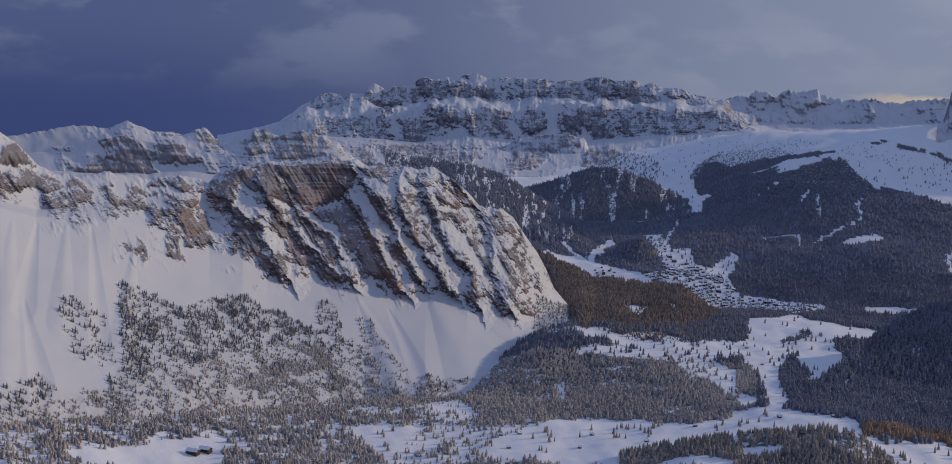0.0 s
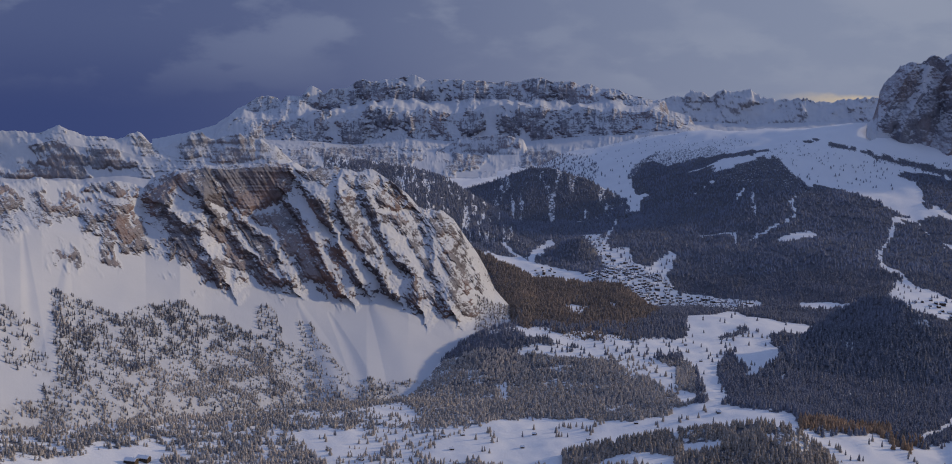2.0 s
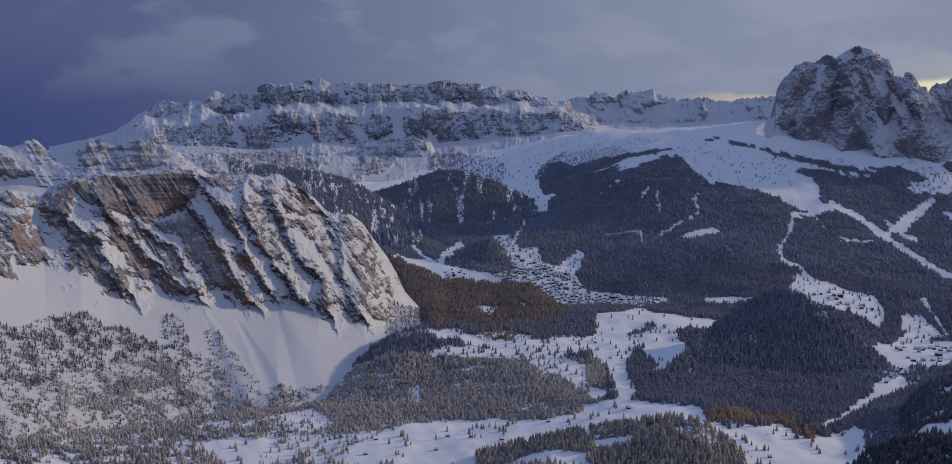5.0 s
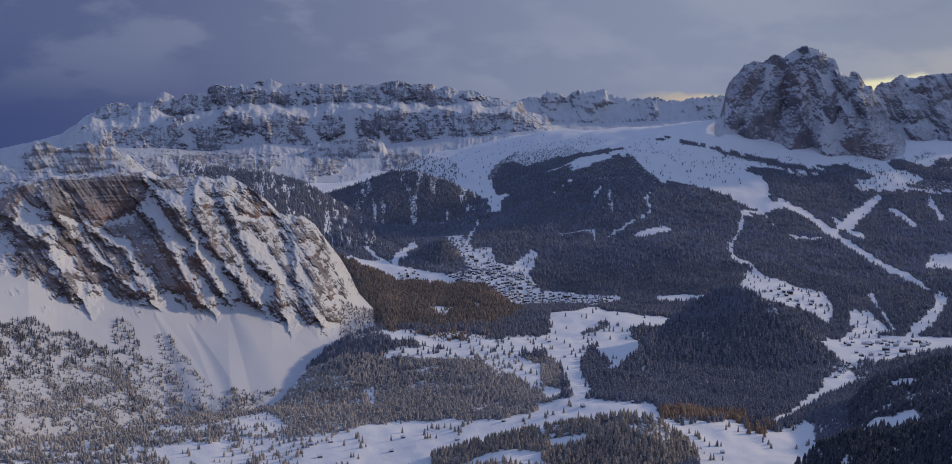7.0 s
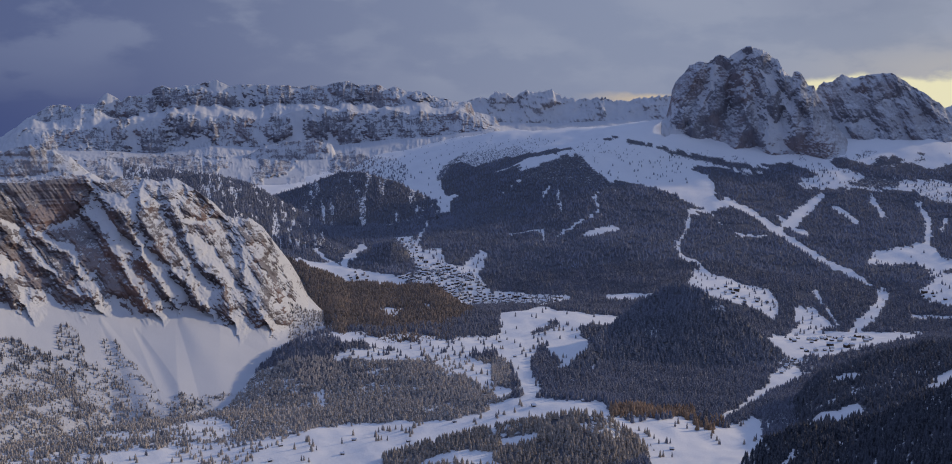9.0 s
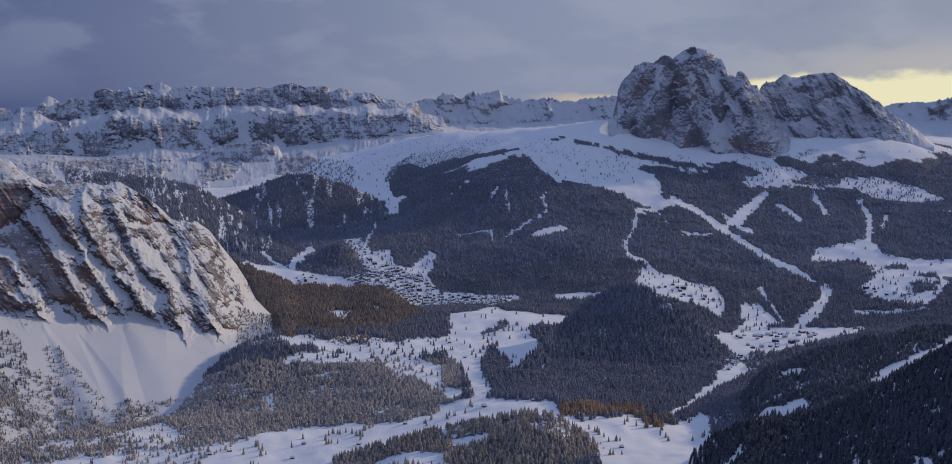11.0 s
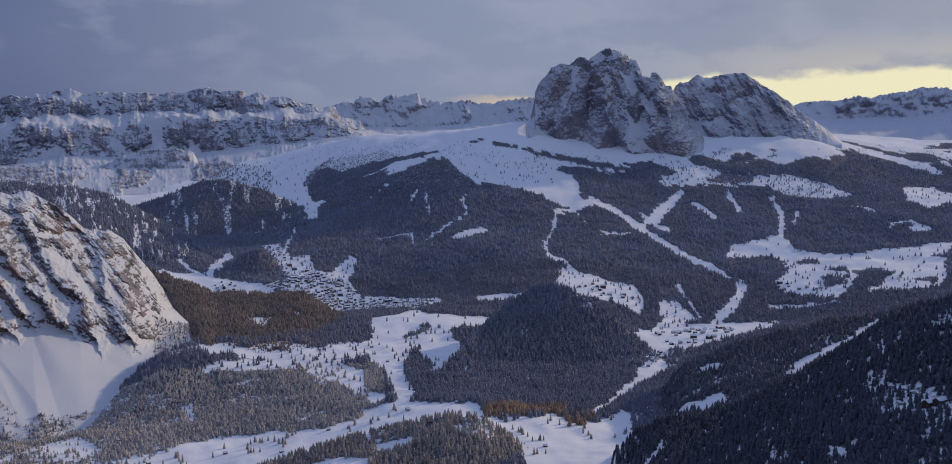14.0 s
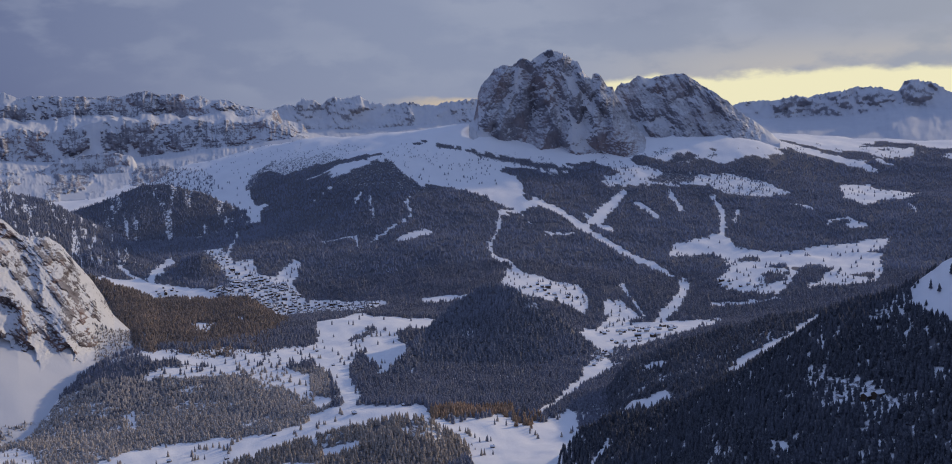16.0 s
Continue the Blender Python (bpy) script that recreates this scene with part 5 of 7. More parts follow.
def ribbon(rows, counts, step, rough, size=60, amp=20, shear=0.0, upright=0.3, wobble=0.0, jag=4.0, seed=0, octaves=5, back=(140, 90), foot=(40, 30), power=1.0):
    """A mountain side: az, R, Z arrays of a sheet that runs through the given lines, from behind the crest to below its foot.
    rough: how broken the face is between each pair of lines; wobble: how far the inner lines wander."""
    lo, hi = max(r[0][0] for r in rows), min(r[-1][0] for r in rows)
    az = np.linspace(lo, hi, int((hi - lo) / step) + 2)
    lines = [[np.interp(az, [p[0] for p in r], [p[1] for p in r]), np.interp(az, [p[0] for p in r], [p[2] for p in r])] for r in rows]
    span = np.radians(az) * lines[0][0].mean()
    for k in range(1, len(lines)):
        lines[k][1] = lines[k][1] + wobble * 2 * (fbm(span / 110, 0 * span + k * 7.3, 0 * span, 3, seed + 90, 0.5) - 0.5)
        lines[k][1] = np.minimum(lines[k][1], lines[k - 1][1] - 1)
    lines = [(lines[0][0] + back[0], lines[0][1] - back[1])] + lines + [(lines[-1][0] - foot[0], lines[-1][1] - foot[1])]
    weights, counts = [rough[0] * 0.5] + list(rough) + [0], [8] + list(counts) + [5]
    R, Z, W, C = [], [], [], []
    for k, n in enumerate(counts):
        before, after = (weights[max(k - 1, 0)] + weights[k]) / 2, (weights[k] + weights[min(k + 1, len(weights) - 1)]) / 2
        for i in range(n + (k == len(counts) - 1)):
            s = i / n
            q = s ** power if 0 < k < len(counts) - 1 else s
            R.append(lines[k][0] * (1 - s) + lines[k + 1][0] * s)
            Z.append(lines[k][1] * (1 - q) + lines[k + 1][1] * q)
            w = float(np.interp(s, (0, 0.25, 0.75, 1), (before, weights[k], weights[k], after)))
            W.append(np.full(len(az), w))
            C.append(np.full(len(az), max(0, 1 - abs(k + s - 1) * 3)))
    R, Z, W, C = np.array(R), np.array(Z), np.array(W), np.array(C)
    A = np.radians(az)[None, :] * R.mean()
    along = A + shear * (Z - Z.max())
    big = 0.6 * ridged(along / size, R / size * 0.5, Z / size * upright, octaves, seed, 0.62) + 0.4 * fbm(along / size * 0.7, R / size, Z / size * upright, octaves, seed + 40, 0.62)
    ends = np.clip(np.minimum(az - lo, hi - az) / 1.0, 0, 1)[None, :] ** 0.7
    R = R - W * ends * amp * (big - 0.5) * 2
    Z = Z + C * jag * (ridged(along / 14, 0 * A, 0 * A, 4, seed + 11) - 0.5) * 2
    for i in range(1, len(R)):
        R[i] = np.minimum(R[i], R[i - 1] - 0.1)
    return az, R, Z


def crag_depth(x, z, outline):
    """How deep points lie inside an outline, negative outside; far off points get a large negative value."""
    o = np.array(outline)
    depth = np.full(x.shape, -99.0)
    pad = 30
    box = (x > o[:, 0].min() - pad) & (x < o[:, 0].max() + pad) & (z > o[:, 1].min() - pad) & (z < o[:, 1].max() + pad)
    px, pz = x[box], z[box]
    near, within = np.full(px.shape, 1e9), np.zeros(px.shape, bool)
    for (x0, z0), (x1, z1) in zip(o, np.roll(o, -1, 0)):
        t = np.clip(((px - x0) * (x1 - x0) + (pz - z0) * (z1 - z0)) / ((x1 - x0) ** 2 + (z1 - z0) ** 2 + 1e-6), 0, 1)
        near = np.minimum(near, np.hypot(px - x0 - t * (x1 - x0), pz - z0 - t * (z1 - z0)))
        if z0 != z1:
            within ^= ((z0 > pz) != (z1 > pz)) & (px < (x1 - x0) * (pz - z0) / (z1 - z0) + x0)
    depth[box] = np.where(within, near, -near)
    return depth


def rib_profile(x, z, line, left, right):
    """A crest along a falling line: steep on its left, gentle on its right; 1 on the line, 0 past the widths."""
    best, shape = np.full(x.shape, 1e9), np.zeros(x.shape)
    for (x0, z0), (x1, z1) in zip(line, line[1:]):
        t = np.clip(((x - x0) * (x1 - x0) + (z - z0) * (z1 - z0)) / ((x1 - x0) ** 2 + (z1 - z0) ** 2), 0, 1)
        d = np.hypot(x - x0 - t * (x1 - x0), z - z0 - t * (z1 - z0))
        side = (x - x0) * (z1 - z0) - (z - z0) * (x1 - x0)
        width = np.where(side > 0, left, right)
        closer = d < best
        best = np.where(closer, d, best)
        shape = np.where(closer, np.clip(1 - d / width, 0, 1), shape)
    return shape


def massif(rows, counts, step, seed, crags, ribs=(), height=12, left=10, right=30, relief=6.0, edge=3.0, fray=5.0, size=24, shear=0.0, upright=0.2, grit=5.0, strata=0.0, layer=9.0, swell=4.0, jag=4.0, scatter=(), fans=(), wobble=0.0, thin=None, low=None, back=(140, 90), foot=(40, 30), ease=()):
    """A rock mountain: a sheet through the given lines, smooth where snow lies, broken where the crags are.
    ribs: crests of the buttresses; strata: depth of the level ledges; scatter: (amount, size, threshold, reach) of smaller outcrops round the crags; wobble: how far the inner lines wander."""
    lo, hi = max(r[0][0] for r in rows), min(r[-1][0] for r in rows)
    az = np.linspace(lo, hi, int((hi - lo) / step) + 2)
    lines = [[np.interp(az, [p[0] for p in r], [p[1] for p in r]), np.interp(az, [p[0] for p in r], [p[2] for p in r])] for r in rows]
    span = np.radians(az) * lines[0][0].mean()
    for k in range(1, len(lines)):
        lines[k][1] = lines[k][1] + wobble * (k < 3) * 2 * (fbm(span / 110, 0 * span + k * 7.3, 0 * span, 4, seed + 90, 0.55) - 0.5)
        lines[k][1] = np.minimum(lines[k][1], lines[k - 1][1] - 1)
    lines = [(lines[0][0] + back[0], lines[0][1] - back[1])] + lines + [(lines[-1][0] - foot[0], lines[-1][1] - foot[1])]
    counts = [8] + list(counts) + [5]
    R, Z, C = [], [], []
    for k, n in enumerate(counts):
        for i in range(n + (k == len(counts) - 1)):
            t = i / n
            R.append(lines[k][0] * (1 - t) + lines[k + 1][0] * t)
            Z.append(lines[k][1] * (1 - t) + lines[k + 1][1] * t)
            C.append(np.full(len(az), max(0, 1 - abs(k + t - 1) * 3)))
    R, Z, C = np.array(R), np.array(Z), np.array(C)
    for i0, i1 in ease:
        # rounds the break of slope between two bands
        for k in range(60):
            R[i0:i1] = (R[i0 - 1:i1 - 1] + 2 * R[i0:i1] + R[i0 + 1:i1 + 1]) / 4
            Z[i0:i1] = (Z[i0 - 1:i1 - 1] + 2 * Z[i0:i1] + Z[i0 + 1:i1 + 1]) / 4
    mean = R.mean()
    A = np.radians(az)[None, :] * mean + 0 * R
    ends = np.clip(np.minimum(az - lo, hi - az) / 1.0, 0, 1)[None, :] ** 0.7
    along = A + shear * Z
    wide = (fbm(A / size, Z / size, 0 * A, 6, seed + 5, 0.7) - 0.5) * 2
    side = (fbm(A / size, Z / size, 0 * A, 6, seed + 6, 0.7) - 0.5) * 2
    chunk = size * 0.38
    blocks = ridged(along / chunk, R / chunk * 0.2, Z / chunk * (0.15 + upright), 5, seed + 30, 0.7) - 0.5
    x, z = A + wide * fray * 1.6, Z + side * fray * 1.2
    bare, bulge, closest = np.zeros(R.shape), np.zeros(R.shape), np.full(R.shape, -99.0 if crags else 0.0)
    for outline in crags:
        depth = 1.2 * fray * blocks + crag_depth(x, z, [(math.radians(b) * mean, h) for b, h in outline])
        bare = np.maximum(bare, np.clip(depth / (2 * edge) + 0.5, 0, 1))
        closest = np.maximum(closest, depth)
        bulge = np.maximum(bulge, np.clip(depth / (3 * edge), 0, 1))
    if scatter:
        amount, grain, limit, reach = scatter
        rough = fbm(along / grain, R / grain * 0.4, Z / grain * 0.6, 5, seed + 60, 0.6)
        bare = np.maximum(bare, amount * np.clip((rough - limit) * 9, 0, 1) * np.clip(1.2 + closest / reach, 0, 1))
    if thin:
        # rock dusted with snow beyond a bearing
        dust = np.clip((az - thin) / 1.5, 0, 1)[None, :] * np.clip((0.62 - fbm(along / 9, R / 60, Z / 22, 5, seed + 66, 0.65)) * 7, 0, 1)
        bare = bare * (1 - 0.6 * dust)
    if low:
        # the lowest crags are sheer and hold less snow
        bare = bare * (1 + low[1] * np.clip((low[0] - Z) / 25, 0, 1))
    lift = np.zeros(R.shape)
    for line in ribs:
        lift = np.maximum(lift, rib_profile(x, z, [(math.radians(b) * mean, h) for b, h in line], left, right))
    broken = ridged(along / size, R / size * 0.1, Z / size * upright, 5, seed, 0.58) - 0.5
    fine = ridged(along / (size * 0.3), R / size * 0.4, Z / size * upright * 3, 4, seed + 50, 0.6) - 0.5
    R = R - ends * (height * lift + relief * bulge + swell * (fbm(A / 70, Z / 70, 0 * A, 3, seed + 70) - 0.5) * 2)
    R = R - ends * (0.02 + bare) * (grit * 2 * broken + grit * 0.5 * fine + grit * 0.9 * blocks)
    if strata:
        level = Z + 0.25 * layer * wide
        R = R - ends * bare * strata * (vnoise(level / layer, A / 90, 0 * A, seed + 80) + 0.5 * vnoise(level / layer * 2.7, A / 60, 0 * A, seed + 81) - 0.75) * 2
    for a0, z0, a1, z1, width, rise in fans:
        p, q = math.radians(a0) * mean, math.radians(a1) * mean
        t = np.clip(((A - p) * (q - p) + (Z - z0) * (z1 - z0)) / ((q - p) ** 2 + (z1 - z0) ** 2), 0, 1)
        d = np.hypot(A - p - t * (q - p), Z - z0 - t * (z1 - z0)) / (width * (0.25 + 1.1 * t))
        R = R - ends * 0.8 * rise * (0.3 + t) * np.clip(1.3 - np.sqrt(d * d + 0.2), 0, 1)
    BARE[seed] = bare
    return az, R, Z + C * jag * (ridged(along / 14, 0 * A, 0 * A, 4, seed + 11) - 0.5) * 2


def ground_sheet():
    fine = np.arange(-41, 41.01, 0.15)
    az = np.concatenate([np.arange(-180, -41, 4.0), fine, np.arange(42, 180, 4.0)])
    r = np.concatenate([[0.01], np.geomspace(30, 600, 24)[:-1], np.geomspace(600, 4900, 360)])
    R = np.repeat(r[:, None], len(az), 1)[::-1]
    return az, R, ground_height(az[None, :], R)


LAND = {
    "ground": ground_sheet(),
    "far_south": massif(FAR_MID, (30, 20), 0.045, 21, FAR_CRAGS, edge=6, fray=12, relief=4, size=60, shear=0.3, grit=20, upright=0.45, swell=26, jag=9, scatter=(0.9, 60, 0.47, 300)),
    "far_west": massif(FAR_EAST, (24, 20), 0.05, 22, WEST_CRAGS, edge=6, fray=12, relief=4, size=70, grit=20, upright=0.4, swell=44, jag=7, scatter=(0.85, 70, 0.48, 200)),
    "sella": massif(SELLA, (44, 16, 60, 40), 0.04, 23, SELLA_CRAGS, relief=6, edge=8, fray=22, size=36, upright=0.05, grit=19, swell=14, jag=3, scatter=(0.9, 42, 0.45, 130), wobble=40, low=(250, 0.55)),
    "sella_block": massif(SELLA_BLOCK, (40,), 0.04, 24, [], relief=0, size=40, grit=12, upright=0.1, strata=2, layer=14, swell=8, scatter=(0.9, 60, 0.36, 1)),
    "cir": massif(CIR, (26, 26, 14), 0.045, 25, CIR_CRAGS, relief=3, edge=4, fray=10, size=34, shear=0.5, upright=0.25, grit=8, strata=3, layer=9, swell=7, jag=4, scatter=(0.8, 30, 0.46, 60), wobble=10),
    "langkofel": massif(LANG, (190,), 0.026, 26, LANG_CRAGS, LANG_RIBS, 44, 55, 75, relief=8, edge=5, fray=9, size=48, shear=0.05, upright=0.4, grit=11, swell=10, jag=3, scatter=(0.9, 95, 0.40, 400)),
    "plattkofel": massif(PLATT, (140,), 0.03, 27, PLATT_CRAGS, PLATT_RIBS, 38, 55, 75, relief=8, edge=5, fray=9, size=46, shear=0.45, upright=0.3, grit=10, swell=10, jag=3, scatter=(0.9, 95, 0.42, 400)),
    "spur_north": ribbon(SPUR_NORTH, (60,), 0.08, (0.6,), 70, 22, 0.2, 0.5, 0, 3, 28),
    "spur_south": ribbon(SPUR_SOUTH, (60,), 0.08, (0.6,), 80, 26, 0.2, 0.5, 0, 3, 29),
    "knoll": ribbon(KNOLL, (24,), 0.08, (0.2,), 60, 10, 0, 1, 0, 1, 30),
    "forest_ridge": ribbon(FOREST_RIDGE, (60,), 0.08, (0.4,), 90, 14, 0, 1, 0, 2, 31, foot=(90, 40)),
    "wooded_hill": ribbon(WOODED_HILL, (60,), 0.08, (0.3,), 80, 12, 0, 1, 0, 2, 32, power=0.9, back=(50, 80)),
    "stevia": massif(STEVIA, (14, 64, 140, 44, 36), 0.038, 33, STEVIA_CRAGS, STEVIA_RIBS, 17, 11, 32, thin=-16.5, relief=4, edge=2.5, fray=7, size=22, shear=0.58, upright=0.12, grit=5, strata=0.6, layer=6, swell=3, jag=3, scatter=(0.85, 13, 0.51, 15), fans=STEVIA_FANS, ease=((196, 286),)),
    "ridge_west": ribbon(RIDGE_WEST, (50,), 0.08, (0.4,), 80, 12, 0, 1, 0, 2, 34),
    "slope_west": ribbon(SLOPE_WEST, (90,), 0.08, (0.4,), 60, 12, 0, 1, 0, 2, 35, back=(120, 40)),
    "near_hill": ribbon(NEAR_HILL, (40,), 0.08, (0.2,), 60, 8, 0, 1, 0, 1, 36, back=(70, 25)),
}
# ---- materials ----
class Nodes:
    """Short hand for building a node material."""

    def __init__(self, name):
        self.mat = bpy.data.materials.new(name)
        self.mat.use_nodes = True
        self.n, self.l = self.mat.node_tree.nodes, self.mat.node_tree.links
        self.bsdf = self.n["Principled BSDF"]
        self.bsdf.inputs["Specular IOR Level"].default_value = 0.2

    def put(self, value, socket):
        if isinstance(value, (int, float)):
            socket.default_value = value
        elif isinstance(value, tuple):
            socket.default_value = (*value, 1) if len(socket.default_value) == 4 else value
        else:
            self.l.new(value, socket)

    def place(self, scale=(1, 1, 1), tilt=0.0):
        co = self.n.new("ShaderNodeTexCoord")
        m = self.n.new("ShaderNodeMapping")
        m.vector_type = "TEXTURE"
        m.inputs["Rotation"].default_value = (0, radians(tilt), 0)
        m.inputs["Scale"].default_value = tuple(1 / c for c in scale)
        self.l.new(co.outputs["Object"], m.inputs[0])
        return m.outputs[0]

    def noise(self, size, detail=4, rough=0.55, scale=(1, 1, 1), tilt=0.0):
        m = self.n.new("ShaderNodeTexNoise")
        self.l.new(self.place(scale, tilt), m.inputs["Vector"])
        m.inputs["Scale"].default_value, m.inputs["Detail"].default_value, m.inputs["Roughness"].default_value = 1 / size, detail, rough
        return m.outputs["Fac"]

    def math(self, op, a, b=0.0):
        m = self.n.new("ShaderNodeMath")
        m.operation = op
        self.put(a, m.inputs[0])
        self.put(b, m.inputs[1])
        return m.outputs[0]

    def step(self, value, lo, hi):
        m = self.n.new("ShaderNodeMapRange")
        m.interpolation_type = "SMOOTHSTEP"
        self.put(value, m.inputs[0])
        m.inputs[1].default_value, m.inputs[2].default_value = lo, hi
        return m.outputs[0]

    def mix(self, fac, a, b):
        m = self.n.new("ShaderNodeMix")
        m.data_type = "RGBA"
        self.put(fac, m.inputs[0])
        self.put(a, m.inputs[6])
        self.put(b, m.inputs[7])
        return m.outputs[2]

    def up(self):
        g = self.n.new("ShaderNodeNewGeometry")
        s = self.n.new("ShaderNodeSeparateXYZ")
        self.l.new(g.outputs["Normal"], s.inputs[0])
        return s.outputs[2]

    def attribute(self, name):
        a = self.n.new("ShaderNodeAttribute")
        a.attribute_name = name
        return a.outputs["Fac"]

    def bump(self, height, distance, strength=0.6):
        b = self.n.new("ShaderNodeBump")
        b.inputs["Distance"].default_value, b.inputs["Strength"].default_value = distance, strength
        self.put(height, b.inputs["Height"])
        self.l.new(b.outputs[0], self.bsdf.inputs["Normal"])

    def finish(self, color, rough=0.8):
        self.put(color, self.bsdf.inputs["Base Color"])
        self.put(rough, self.bsdf.inputs["Roughness"])
        return self.mat


def snowy_rock(name, dark, light, warm, hold=0.34, spread=0.06, specks=0.5, grain=2.0, depth=4.0, frost=0.0, shed=0.8, tilt=0.0, brush=False):
    """Rock faces with snow on the ledges; hold: how flat a bare face must be to keep its snow, frost: rime on the rock."""
    m = Nodes(name)
    streak = m.noise(grain * 4, 6, 0.65, (1, 0.45, 0.45 if tilt else 0.28), tilt)
    ledge = m.noise(grain * 3, 5, 0.65, (0.8, 0.6, 0.9 if tilt else 0.5), tilt)
    patch = m.noise(grain * 24, 4, 0.55)
    fine = m.noise(grain, 5, 0.7, (1, 0.6, 0.6), tilt)
    rock = m.mix(m.step(streak, 0.32, 0.68), dark, light)
    rock = m.mix(m.math("MULTIPLY", m.step(patch, 0.46, 0.62), 0.75), rock, warm)
    rock = m.mix(m.math("MULTIPLY", m.step(fine, 0.5, 0.75), 0.45), rock, tuple(min(1, c * 1.4) for c in light))
    rock = m.mix(m.math("MULTIPLY", m.step(ledge, 0.5, 0.7), 0.2), rock, dark)
    if frost:
        rime = m.math("ADD", m.math("MULTIPLY", m.noise(grain * 9, 6, 0.65, (1, 1, 0.5)), 0.7), m.math("MULTIPLY", m.up(), 0.45))
        rock = m.mix(m.math("MULTIPLY", m.step(rime, 0.38, 0.62), frost), rock, (0.60, 0.62, 0.67))
    shift = m.math("ADD", m.math("MULTIPLY", m.math("SUBTRACT", fine, 0.5), specks), m.math("MULTIPLY", m.math("SUBTRACT", ledge, 0.5), specks * 0.7))
    shift = m.math("ADD", shift, m.math("MULTIPLY", m.math("SUBTRACT", streak, 0.5), specks * 0.8))
    value = m.math("ADD", m.math("SUBTRACT", m.up(), m.math("MULTIPLY", m.attribute("bare"), shed)), shift)
    snow = m.step(value, hold - 0.28 - spread, hold - 0.28 + spread)
    tone = m.mix(m.noise(40, 4), (0.58, 0.60, 0.645), (0.67, 0.685, 0.72))
    color = m.mix(snow, rock, tone)
    if brush:
        twigs = m.math("MULTIPLY", m.attribute("wood"), m.step(m.noise(3.2, 5, 0.7), 0.36, 0.56))
        color = m.mix(m.math("MULTIPLY", twigs, 0.75), color, m.mix(m.noise(9, 3), (0.10, 0.088, 0.085), (0.21, 0.175, 0.15)))
    relief = m.math("ADD", m.math("MULTIPLY", fine, 0.4), m.math("ADD", m.math("MULTIPLY", ledge, 0.5), m.math("MULTIPLY", streak, 0.6)))
    m.bump(m.math("MULTIPLY", relief, m.math("SUBTRACT", 1.0, m.math("MULTIPLY", snow, 0.85))), depth, 0.6)
    return m.finish(color, m.math("SUBTRACT", 0.9, m.math("MULTIPLY", snow, 0.35)))


def snowy_ground(name):
    """Snowfields with drifts; under the woods the snow is broken by litter and brush."""
    m = Nodes(name)
    fine, drift = m.noise(4, 6, 0.65), m.noise(55, 5, 0.5)
    snow = m.mix(drift, (0.84, 0.85, 0.88), (0.92, 0.92, 0.92))
    litter = m.mix(m.noise(7, 4), (0.085, 0.087, 0.105), (0.17, 0.17, 0.19))
    wood = m.step(m.math("ADD", m.noise(6, 5, 0.7), m.math("MULTIPLY", m.attribute("wood"), 0.75)), 0.7, 0.86)
    m.bump(m.math("ADD", m.math("MULTIPLY", fine, 0.4), drift), 2.5, 0.35)
    return m.finish(m.mix(wood, snow, litter), 0.6)


ROCK_STEVIA = snowy_rock("weathered_dolomite", (0.082, 0.07, 0.08), (0.178, 0.156, 0.168), (0.235, 0.15, 0.13), 0.38, 0.10, 1.7, 2.6, 3.0, 0.25, 0.78, 30, True)
ROCK_PEAK = snowy_rock("frosted_dolomite", (0.16, 0.163, 0.195), (0.28, 0.28, 0.315), (0.28, 0.225, 0.225), 0.34, 0.16, 0.65, 6.0, 6.0, 0.6, 0.66)
ROCK_FAR = snowy_rock("grey_dolomite", (0.125, 0.122, 0.152), (0.255, 0.248, 0.282), (0.265, 0.205, 0.21), 0.36, 0.1, 1.35, 6.0, 7.0, 0.25, 0.63)
ROCK_CIR = snowy_rock("snowy_grey_dolomite", (0.12, 0.117, 0.133), (0.245, 0.237, 0.255), (0.27, 0.21, 0.195), 0.36, 0.14, 0.95, 3.6, 5.0, 0.2, 0.7)
# the farthest ranges: rock made paler and bluer, haze put into its colour
ROCK_DISTANT = snowy_rock("hazed_distant_rock", (0.19, 0.19, 0.22), (0.31, 0.308, 0.335), (0.29, 0.27, 0.28), 0.36, 0.12, 1.5, 8.0, 6.0, 0.3, 0.5)
SNOW = snowy_ground("snow_and_brush")


# ---- meshes of the land ----
def sheet(name, az, R, Z, material, wood=None, bare=None):
    """Links the sheet of a mountain side or of the ground as one mesh."""
    rows, cols = R.shape
    a = np.radians(az)[None, :]
    co = np.stack([R * np.sin(a), R * np.cos(a), Z], -1).reshape(-1, 3)
    i = np.arange(rows * cols).reshape(rows, cols)
    closed = az[-1] - az[0] > 350
    j = np.concatenate([i, i[:, :1]], 1) if closed else i
    faces = np.stack([j[:-1, :-1], j[1:, :-1], j[1:, 1:], j[:-1, 1:]], -1).reshape(-1, 4)
    me = bpy.data.meshes.new(name)
    me.vertices.add(len(co))
    me.vertices.foreach_set("co", co.ravel())
    me.loops.add(faces.size)
    me.loops.foreach_set("vertex_index", faces.ravel().astype(np.int32))
    me.polygons.add(len(faces))
    me.polygons.foreach_set("loop_start", np.arange(0, faces.size, 4, dtype=np.int32))
    me.polygons.foreach_set("use_smooth", np.ones(len(faces), dtype=bool))
    me.update(calc_edges=True)
    if wood is not None:
        wood = np.clip(wood, 0, 1) * np.clip((R - 1150) / 500, 0.6, 1)
        me.attributes.new("wood", "FLOAT", "POINT").data.foreach_set("value", wood.ravel().astype(np.float32))
    if bare is not None:
        me.attributes.new("bare", "FLOAT", "POINT").data.foreach_set("value", bare.ravel().astype(np.float32))
    me.materials.append(material)
    return new(name, me)


